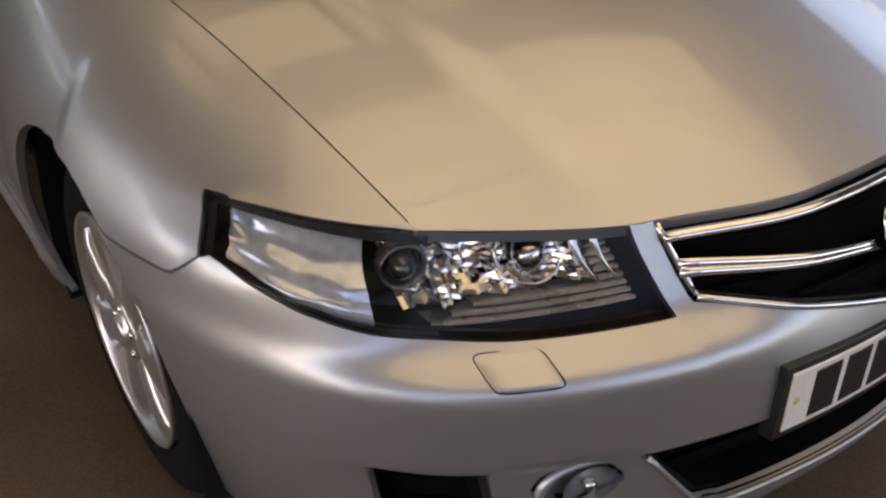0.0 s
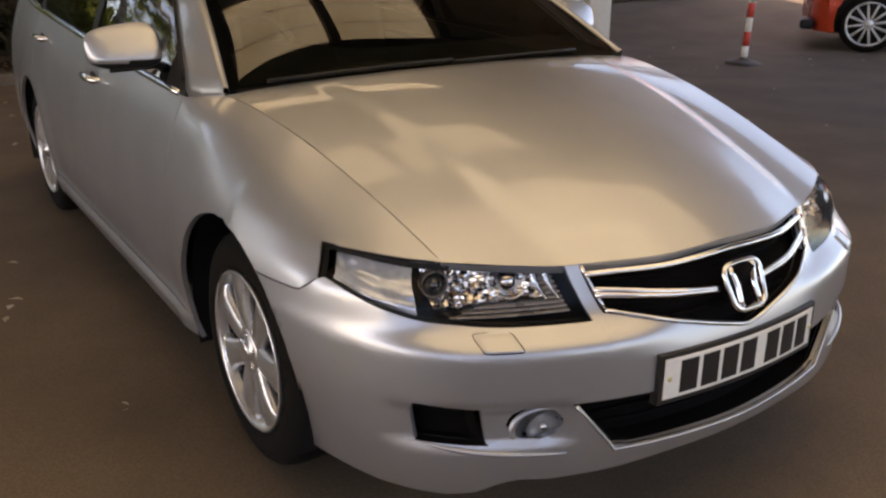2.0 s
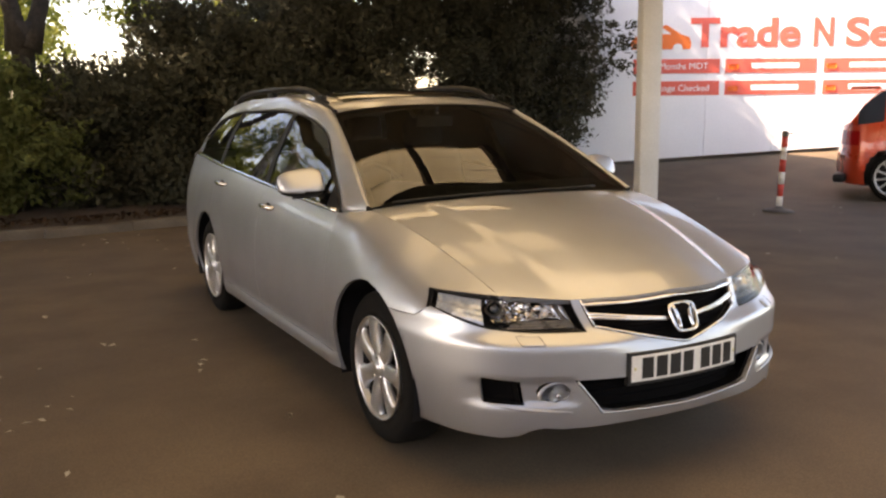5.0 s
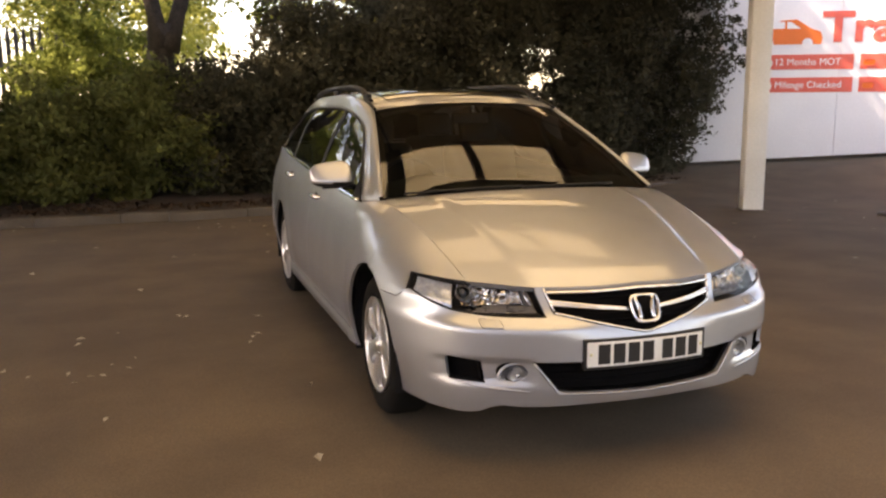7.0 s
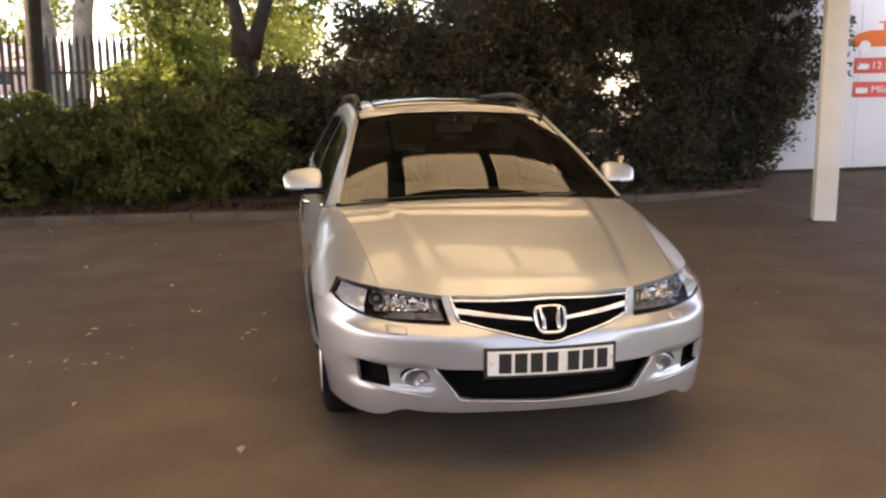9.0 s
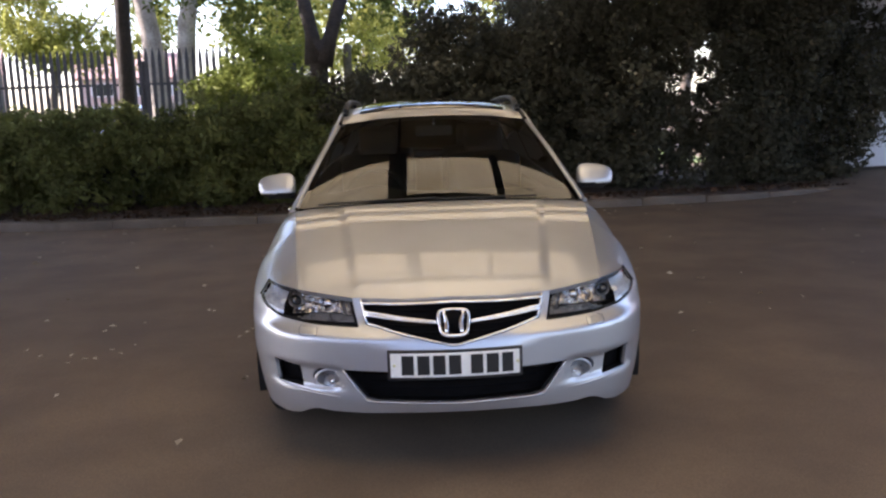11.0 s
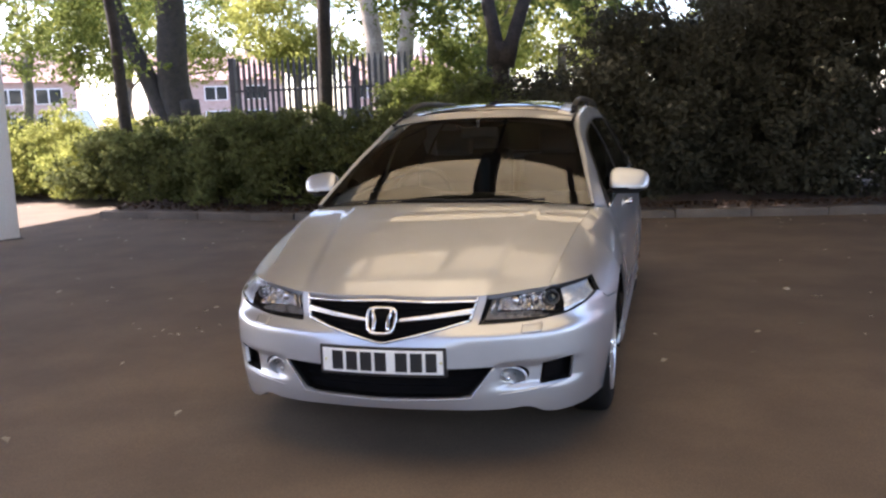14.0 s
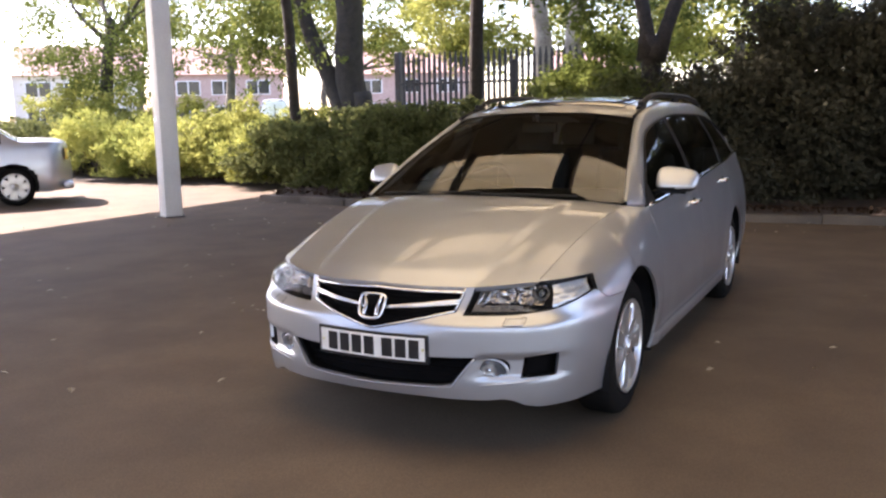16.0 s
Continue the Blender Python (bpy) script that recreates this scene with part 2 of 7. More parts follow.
def side_x(y, z):
    """Half width of the flank at height z."""
    h = max(0, (z - 0.5) / (top_z(y) - 0.5))
    base = plan_w(y) if y >= BOW else nose_x(y, 0.55)
    full = base - top_x(y)
    d = full * min(h, 1.0) ** over_p(y)
    # behind the wheel the wing takes over the doors' shoulder and rolls in only near its top
    yd = max(y, 1.36)
    door = belt_d(yd) * (max(0, z - 0.5) / (belt_z(yd) - 0.5)) ** 2.6
    top_d = belt_d(yd) * ((top_z(y) - 0.5) / (belt_z(yd) - 0.5)) ** 2.6
    door += (full - top_d) * min(h, 1.0) ** 14
    d = lerp(d, door, step(0.86, 1.24, y))
    if z < 0.46:
        d += 0.042 * ((0.46 - z) / 0.24) ** 1.5
    if z < 0.31:
        d -= 0.024 * step(0.305, 0.262, z) * step(1.22, 1.36, y) * step(3.3, 3.1, y)
    for c in (AXF, AXR):
        r = math.hypot(y - c, z - 0.33)
        d -= 0.007 * step(0.54, 0.38, r) * step(1.0, 0.5, z)
    return base - d


lean_mid = spline([(0.2, 0.035), (0.26, 0.012), (0.33, 0.0), (0.50, 0.0), (0.524, 0.006), (0.607, 0.045), (0.70, 0.095), (0.74, 0.12)])
lean_out = spline([(0.2, 0.015), (0.26, 0.004), (0.33, 0.0), (0.53, 0.0), (0.553, 0.005), (0.568, 0.030), (0.585, 0.060), (0.64, 0.095), (0.70, 0.124), (0.74, 0.145)])


def back(x, z):
    """How far the nose leans back at height z."""
    x = abs(x)
    mid, out = lean_mid(z), lean_out(z)
    b = lerp(mid, out, step(0.16, 0.38, x))
    return b * lerp(1.0, 0.45 + 0.65 * step(0.64, 0.70, z), step(0.62, 0.79, x))


nose_a = {}


def nose_w(z):
    z = round(z, 4)
    if z not in nose_a:
        nose_a[z] = side_x(BOW, z) - 0.16 * max(0, z - 0.655) ** 1.0 * step(0.655, 0.70, z)
    return nose_a[z]


def nose_y(x, z, out=0.0):
    """The nose's skin over the front view; out: metres proud of it."""
    u = min(abs(x) / nose_w(z), 1.0)
    w = 0.38 * (u * nose_w(z)) ** 2
    y = w + (BOW - 0.38 * nose_w(z) ** 2) * (1 - math.sqrt(max(0.0, 1 - u**POW)))
    # shallow valley in which fog lamps and vents sit
    a = abs(x)
    y += 0.015 * step(0.440, 0.416, z) * step(0.332, 0.352, z) * step(0.44, 0.475, a) * step(0.79, 0.72, a)
    return y + back(x, z) - out


def nose_x(y, z):
    """The other way: half width of the nose's skin at y."""
    lo, hi = 0.0, nose_w(z)
    for _ in range(30):
        m = (lo + hi) / 2
        lo, hi = (m, hi) if nose_y(m, z) < y else (lo, m)
    return lo


def flank_x(y, z):
    if y < BOW:
        return lerp(nose_x(y, z), side_x(y, z), max(step(0.50, BOW, y), step(0.62, 0.74, z)))
    if y > LEN - TAILB:
        t = (y - (LEN - TAILB)) / TAILB
        return side_x(y, z) * max(0.0, 1 - t**3.0) ** (1 / 3.0)
    return side_x(y, z)


# rows of the skin: bottom, under the openings, over the openings, lamp and grille foot, top
row_b = lambda x: float(np.interp(x, [0, 0.42, 0.54, 0.58, 0.61, 0.65, 0.70, 0.80], [0.254, 0.250, 0.248, 0.254, 0.248, 0.224, 0.214, 0.214]))
row_1 = lambda x: float(np.interp(x, [0, 0.36, 0.50, 0.60, 0.62, 0.73, 0.80, 0.87], [0.296, 0.305, 0.318, 0.340, 0.342, 0.347, 0.33, 0.30]))
row_2 = lambda x: float(np.interp(x, [0, 0.448, 0.62, 0.73, 0.80, 0.87], [0.418, 0.424, 0.424, 0.438, 0.445, 0.45]))
row_lamp = spline([(0.374, 0.584), (0.55, 0.588), (0.68, 0.602), (0.76, 0.628), (0.81, 0.655)])
row_3 = lambda x: row_lamp(x) if x > 0.374 else float(np.interp(x, [0, 0.02, 0.34, 0.36, 0.374], [0.522, 0.524, 0.596, 0.592, 0.584]))
row_t = lambda x: float(np.interp(x, [0, 0.365, 0.409, 0.626, 0.78], [0.700, 0.689, 0.692, 0.708, 0.716]))

NX = [0.02 * k for k in range(17)] + [0.341, 0.3575, 0.374, 0.39, 0.41, 0.43, 0.448, 0.465, 0.48, 0.50, 0.52, 0.54, 0.56, 0.58, 0.60, 0.62, 0.637, 0.6525, 0.668, 0.685, 0.70, 0.715, 0.73, 0.745, 0.76, 0.775, 0.79, 0.802]
I341, I374, I448, I620, I652, I730, I802 = (NX.index(v) for v in (0.341, 0.374, 0.448, 0.62, 0.6525, 0.73, 0.802))
Y_LAMP = nose_y(0.802, 0.60)
side_ys = [Y_LAMP + (BOW - Y_LAMP) * k / 26 for k in range(1, 27)]
y = BOW
while y < LEN - 0.0005:
    y = min(y + (0.016 if y < 1.4 or 3.1 < y < 4.05 else 0.03 if y < 4.1 else 0.022), LEN)
    side_ys.append(y)


def snap_to(value):
    k = min(range(len(side_ys)), key=lambda i: abs(side_ys[i] - value))
    side_ys[k] = value
    return value


Y_WING = snap_to(1.36)
Y_DOORB = snap_to(2.42)
Y_DOORR = snap_to(3.42)
Y_TAIL = snap_to(4.16)
N_TIP = 3
BANDS = [8, 10, 14, 15, 12]
J1, J2, J3, JT, JALL = 8, 18, 32, 47, 59


def shift(x, z):
    """Columns of the nose lean to follow the slanted ends of grille, lamps and intake."""
    a = x
    if z > 0.585:
        a += 0.33 * (z - 0.585) * math.exp(-((x - 0.372) / 0.13) ** 2)
    r1, r2 = row_1(x), row_2(x)
    if z < r2:
        k = min(1.0, (r2 - z) / (r2 - r1))
        a -= 0.088 * k * math.exp(-((x - 0.448) / 0.10) ** 2) * step(0.0, 0.3, x)
    return a


def lean_back(y0, z):
    return y0 + 0.85 * max(0, z - 0.615) * step(0.80, Y_LAMP, y0)


def mid_z(y):
    """Height at which the flank begins to roll over to its upper edge."""
    return float(np.interp(y, [0.45, 0.535, 0.85, 1.19, 1.40, 4.74], [0.714, 0.716, 0.775, 0.845, 0.86, 0.96]))


def column(i):
    """Points of the skin, bottom to top, at station i (right half, x > 0)."""
    pts = []
    if i < len(NX):
        x0 = NX[i]
        k = [row_b(x0), row_1(x0), row_2(x0), row_3(x0), row_t(x0)]
    else:
        y0 = side_ys[i - len(NX)]
        f = step(Y_LAMP, BOW, y0)
        r3 = lerp(float(np.interp(y0, [0.40, Y_LAMP, Y_LAMP + 0.041, Y_LAMP + 0.13, 0.70], [0.655, 0.655, 0.664, 0.620, 0.612])), 0.62, f)
        zm = mid_z(lean_back(y0, 0.716))
        k = [lerp(0.216, 0.216, f), lerp(0.33, 0.290, f), lerp(0.445, 0.45, f), r3, zm]
    zs = [k[0]]
    for a, b, n in zip(k, k[1:], BANDS):
        zs += [lerp(a, b, (m + 1) / n) for m in range(n)]
    for z in zs:
        if i < len(NX):
            x = shift(x0, z) * nose_w(z) / nose_w(0.55)
            pts.append(Vector((x, nose_y(x, z), z)))
        else:
            # the lamp's back edge leans to the rear with height
            yy = lean_back(y0, min(z, 0.716))
            pts.append(Vector((flank_x(yy, z), yy, z)))
    # over the shoulder to the upper edge
    foot = pts[-1]
    n5 = BANDS[4]
    if i < I802 + N_TIP:
        t = min(1.0, max(0.0, (i - I652) / (I802 + N_TIP - I652)))
        yv = lerp(SHUT0.y, lean_back(side_ys[N_TIP - 1], 0.716), t)
        head = shut((yv - SHUT0.y) / (SHUT1.y - SHUT0.y))
        for m in range(1, n5 + 1):
            q = m / n5
            p = foot.lerp(head, q)
            p.z = lerp(foot.z, head.z, 1 - (1 - q) ** 1.2)
            pts.append(p)
    else:
        yy = foot.y
        zt = top_z(yy)
        x_t = flank_x(yy, zt)
        for m in range(1, n5 + 1):
            # even steps across, so that the flat top is as fine as the steep side
            q = m / n5
            x_lin = lerp(foot.x, x_t, q)
            lo_, hi_ = foot.z, zt
            for _ in range(18):
                z = (lo_ + hi_) / 2
                lo_, hi_ = (z, hi_) if flank_x(yy, z) > x_lin else (lo_, z)
            z = zt if m == n5 else lerp(lerp(foot.z, zt, q), z, 0.7)
            pts.append(Vector((flank_x(yy, z), yy, z)))
    return pts


SKIN = [column(i) for i in range(len(NX) + len(side_ys))]
NI = len(SKIN)
# the lamp's own corner columns
I_LAMP = I802 + N_TIP
# ease the wing's surface around the lamp's tip
for _ in range(14):
    soft_skin = {}
    for i in range(I652 + 2, I_LAMP + 22):
        for j in range(JT + 1 if i <= I_LAMP else J3 + 1, JALL):
            soft_skin[i, j] = (SKIN[i - 1][j] + SKIN[i + 1][j] + SKIN[i][j - 1] + SKIN[i][j + 1]) / 4
    for (i, j), p in soft_skin.items():
        SKIN[i][j] = SKIN[i][j].lerp(p, 0.6 * min(1.0, (I_LAMP + 22 - i) / 14))


def cut_arch(skin, cy, r):
    """Cells inside the wheel arch are dropped, and the edge is drawn onto its circle."""
    gone = set()
    cz = 0.325
    inside = [[math.hypot(p.y - cy, (p.z - cz)) < r and p.x > 0.6 for p in col] for col in skin]
    for i in range(NI - 1):
        for j in range(JALL):
            c = [inside[a][b] for a, b in ((i, j), (i + 1, j), (i + 1, j + 1), (i, j + 1))]
            if all(c):
                gone.add((i, j))
    done = set()
    for i in range(NI - 1):
        for j in range(JALL):
            if (i, j) in gone:
                continue
            for a, b in ((i, j), (i + 1, j), (i + 1, j + 1), (i, j + 1)):
                if inside[a][b] and (a, b) not in done:
                    done.add((a, b))
                    p = skin[a][b]
                    d = math.hypot(p.y - cy, p.z - cz)
                    yy, zz = cy + (p.y - cy) * r / d, cz + (p.z - cz) * r / d
                    skin[a][b] = Vector((flank_x(yy, zz), yy, zz))
    return gone


def cut_fog(skin):
    """The round hole for the fog lamp."""
    cx, cz, rx, rz = 0.513, 0.384, 0.054, 0.0385
    gone = set()
    q = lambda p: math.hypot((p.x - cx) / rx, (p.z - cz) / rz)
    near = range(NX.index(0.448) - 1, NX.index(0.60) + 1)
    inside = {(i, j): q(skin[i][j]) < 1 for i in near for j in range(J2 + 4)}
    gone = {(i, j) for (i, j) in inside if all(inside.get(c, False) for c in ((i, j), (i + 1, j), (i + 1, j + 1), (i, j + 1)))}
    for (i, j), k in inside.items():
        if k and any(c in inside and c not in gone for c in ((i, j), (i - 1, j), (i - 1, j - 1), (i, j - 1))):
            p = skin[i][j]
            d = q(p)
            x, z = cx + (p.x - cx) / d, cz + (p.z - cz) / d
            skin[i][j] = Vector((x, nose_y(x, z), z))
    return gone


GONE = cut_arch(SKIN, AXF, 0.362) | cut_arch(SKIN, AXR, 0.358) | cut_fog(SKIN)


def region(i, j):
    """Which panel a cell of the skin belongs to."""
    if (i, j) in GONE:
        return None
    ym = SKIN[i][j].y
    if j >= JT and i < I652:
        return None
    if j >= JT and i < I_LAMP:
        return "wing"
    if i < len(NX) + 26:
        if j >= J3:
            if i < I341:
                return "grille"
            if I374 <= i < I_LAMP:
                return "lamp"
            if i >= I_LAMP:
                return "wing"
            return "bumper"
        if J1 <= j < J2:
            if i < I448:
                return "intake"
            if I620 <= i < I730:
                return "vent"
        return "bumper"
    if ym < AXF and j < J3:
        return "bumper"
    if i < ix(Y_WING):
        return "wing" if j >= J1 or ym < 1.2 else "sill"
    if i < ix(Y_DOORB):
        return "front_door" if j >= J1 else "sill"
    if i < ix(Y_DOORR):
        return "rear_door" if j >= J1 else "sill"
    if i < ix(Y_TAIL):
        return "quarter"
    return "tail" if j >= J3 else "rear_bumper"


def ix(y0):
    return len(NX) + side_ys.index(y0)


def skin_part(name, want, parent, mat, sides=(1, -1), offset=0.0, gap=0.0022, label="", lift=0.004):
    """One panel of the skin, with rolled-in edges that leave a shut line; sides: 1 is x > 0."""
    cells = [(i, j) for i in range(NI - 1) for j in range(JALL) if region(i, j) in want]
    out = []
    for sd in sides:
        bm = bmesh.new()
        vs = {}

        def v(i, j):
            if (i, j) not in vs:
                p = SKIN[i][j]
                vs[i, j] = bm.verts.new((p.x * sd, p.y, p.z))
            return vs[i, j]

        for i, j in cells:
            q = (v(i, j), v(i + 1, j), v(i + 1, j + 1), v(i, j + 1))
            if sd < 0:
                q = q[::-1]
            bm.faces.new(q)
        out.append((bm, sd))
    if len(sides) == 2 and name in ("front_bumper", "rear_bumper", "tailgate_skin", "grille_back", "intake_back"):
        # both halves joined across the middle
        bm, sd = out[0]
        me = bpy.data.meshes.new("half")
        out[1][0].to_mesh(me)
        out[1][0].free()
        bm.from_mesh(me)
        bpy.data.meshes.remove(me)
        bmesh.ops.remove_doubles(bm, verts=[w for w in bm.verts if abs(w.co.x) < 0.004], dist=0.004)
        out = [(bm, 0)]
    obs = []
    for bm, sd in out:
        bm.normal_update()
        if offset:
            for w in bm.verts:
                w.co = w.co - w.normal * offset
        if gap:
            rim = [e for e in bm.edges if e.is_boundary]
            r = bmesh.ops.extrude_edge_only(bm, edges=rim)
            nv = [g for g in r["geom"] if isinstance(g, bmesh.types.BMVert)]
            bm.normal_update()
            old = {w for e in rim for w in e.verts}
            for w in old:
                inner = Vector()
                for f in w.link_faces:
                    if all(u not in nv for u in f.verts):
                        inner += f.calc_center_median() - w.co
                for u in [e.other_vert(w) for e in w.link_edges]:
                    if u in nv:
                        u.co = w.co - w.normal * 0.014
                if inner.length > 1e-6:
                    w.co += inner.normalized() * gap
        obs.append(part(name, bm, mat, parent, label, sharp=50))
    return obs

estate = thing("estate_car", "silver metallic estate car parked under the canopy, dusty paint", "car")

skin_part("front_bumper", {"bumper"}, estate, M_PAINT)
skin_part("front_wing", {"wing"}, estate, M_PAINT)
skin_part("sill", {"sill"}, estate, M_PAINT)
doors_f = skin_part("front_door", {"front_door"}, estate, M_PAINT)
doors_r = skin_part("rear_door", {"rear_door"}, estate, M_PAINT)
skin_part("rear_quarter", {"quarter"}, estate, M_PAINT)
skin_part("rear_bumper", {"rear_bumper"}, estate, M_PAINT)
skin_part("tailgate_skin", {"tail"}, estate, M_PAINT)

# black inner shell, seen through the shut lines
shell = bmesh.new()
for sd in (1, -1):
    vs = {}
    for i in range(NI - 1):
        for j in range(JALL):
            if region(i, j) in (None, "grille", "lamp", "intake", "vent"):
                continue
            q = []
            for a, b in ((i, j), (i + 1, j), (i + 1, j + 1), (i, j + 1)):
                if (a, b) not in vs:
                    p = SKIN[a][b]
                    vs[a, b] = shell.verts.new((sd * max(0.0, p.x - 0.016), p.y + 0.018 * step(1.0, 0.3, p.y) - 0.018 * step(4.3, 4.7, p.y), p.z))
                q.append(vs[a, b])
            shell.faces.new(q if sd > 0 else q[::-1])
part("inner_shell", shell, M_BLACK, estate)

# ---- bonnet and wing tops
crease_x = lambda v: lerp(0.375, 0.50, v)
SHUT_AT = lambda v: shut(v) if v > 0.02 else SKIN[I652][JT].lerp(shut(0.02), v / 0.02)


def bonnet_point(i, v):
    """v runs from the nose's top edge to the screen's foot."""
    f = SKIN[i][JT]
    rx = float(np.interp(f.x, [0, 0.45, 0.626, 0.80], [0, 0.50, 0.733, 0.748]))
    rear = Vector((rx, 1.148 + 0.042 * (rx / 0.748) ** 2, 0.958 - 0.030 * (rx / 0.748) ** 2.4))
    x, yy = lerp(f.x, rear.x, v), lerp(f.y, rear.y, v)
    g = rise(v)
    z = lerp(f.z, rear.z, g)
    bulge = step(0.0, 0.10, v) * step(1.0, 0.9, v)
    z += 0.011 * bulge * (1 - step(crease_x(v) - 0.015, crease_x(v) + 0.030, x))
    z += 0.012 * math.sin(math.pi * v) * (1 - (x / 0.8) ** 2)
    p = Vector((x, yy, z))
    e = SHUT_AT(v)
    return p.lerp(e, step(0.80, 1.0, f.x / SKIN[I652][JT].x)) if i <= I652 else p


I_BON = I652
NV = 44
bm = bmesh.new()
half = [[bonnet_point(i, k / NV) for i in range(0, I_BON + 1)] for k in range(NV + 1)]
full = [[Vector((-p.x, p.y, p.z)) for p in r[:0:-1]] + r for r in half]
sheet(bm, full)
bm.normal_update()
rim = [e for e in bm.edges if e.is_boundary]
r = bmesh.ops.extrude_edge_only(bm, edges=rim)
for w in (g for g in r["geom"] if isinstance(g, bmesh.types.BMVert)):
    w.co.z -= 0.018
    w.co.x *= 0.994
    w.co.y += 0.004 if w.co.y < 0.6 else -0.004
part("bonnet", bm, M_PAINT, estate, sharp=28)


bm = bmesh.new()
sheet(bm, [[Vector((sx * p.x * 1.0, p.y + 0.01, p.z - 0.045)) for sx, p in [(-1, q) for q in r[::-1]] + [(1, q) for q in r]] for r in [[bonnet_point(i, lerp(0.10, 0.98, k / 8)) for i in range(0, I652 - 1, 3)] for k in range(9)]])
part("engine_bay_cover", bm, M_BLACK, estate)

# ---- screen, roof and side windows
edge_x = spline([(1.19, 0.735), (1.6, 0.655), (2.0, 0.578), (2.4, 0.572), (3.4, 0.565), (4.0, 0.55), (4.42, 0.545)])
edge_z = spline([(1.19, 0.938), (1.45, 1.075), (1.7, 1.20), (2.0, 1.328), (2.3, 1.383), (2.7, 1.408), (3.4, 1.398), (4.0, 1.345), (4.42, 1.24)])
roof_z = spline([(1.963, 1.372), (2.05, 1.398), (2.35, 1.450), (2.8, 1.470), (3.6, 1.454), (4.2, 1.40), (4.5, 1.33)])
Y_HEAD = 1.963


def screen_point(u, v):
    """The windscreen: u across from -1 to 1, v from foot to header."""
    a = abs(u)
    foot = Vector((0.722 * u, 1.142 + 0.048 * a**2.6, 0.958 - 0.018 * a**2.6))
    head = Vector((0.548 * u, Y_HEAD + 0.032 * a**2.6, 1.372 - 0.041 * a**2.6))
    p = foot.lerp(head, v)
    p.y -= 0.024 * math.sin(math.pi * v) * (1 - 0.25 * a**4)
    p.z += 0.016 * math.sin(math.pi * v) * (1 - 0.25 * a**4)
    return p


bm = bmesh.new()
sheet(bm, [[screen_point(k / 20 - 1, m / 20) for k in range(41)] for m in range(21)])
screen = part("windscreen", bm, M_GLASS, estate)
screen.visible_shadow = False
# black band round the glass
bm = bmesh.new()
for k in range(40):
    for m0, m1 in ((0, 0.02), (0.975, 1.0)):
        q = [screen_point(k / 20 - 1, m0), screen_point(k / 20 - 0.95, m0), screen_point(k / 20 - 0.95, m1), screen_point(k / 20 - 1, m1)]
        bm.faces.new([bm.verts.new(p + Vector((0, 0.003, -0.004))) for p in q])
for sd in (1, -1):
    for m in range(20):
        q = [screen_point(sd * a, b / 20) for a, b in ((0.955, m), (1, m), (1, m + 1), (0.955, m + 1))]
        bm.faces.new([bm.verts.new(p + Vector((0, 0.003, -0.004))) for p in (q if sd > 0 else q[::-1])])
part("screen_band", bm, M_BLACK, screen)


def side_point(yv, v):
    """Side of the cabin: v from the belt to the roof's edge."""
    b = Vector((flank_x(min(yv, 4.2), belt_z(yv)), yv, belt_z(yv)))
    t = Vector((edge_x(yv), yv, edge_z(yv)))
    p = b.lerp(t, v)
    p.x += 0.020 * math.sin(math.pi * v) * min(1, (t.z - b.z) / 0.35)
    return p


def glass_top(yv):
    """The share of the cabin's side that is glass."""
    h = edge_z(yv) - belt_z(yv)
    return max(0.0, 1 - (0.062 + 0.05 * step(1.9, 1.3, yv) + 0.10 * step(3.9, 4.3, yv)) / max(h, 0.01))


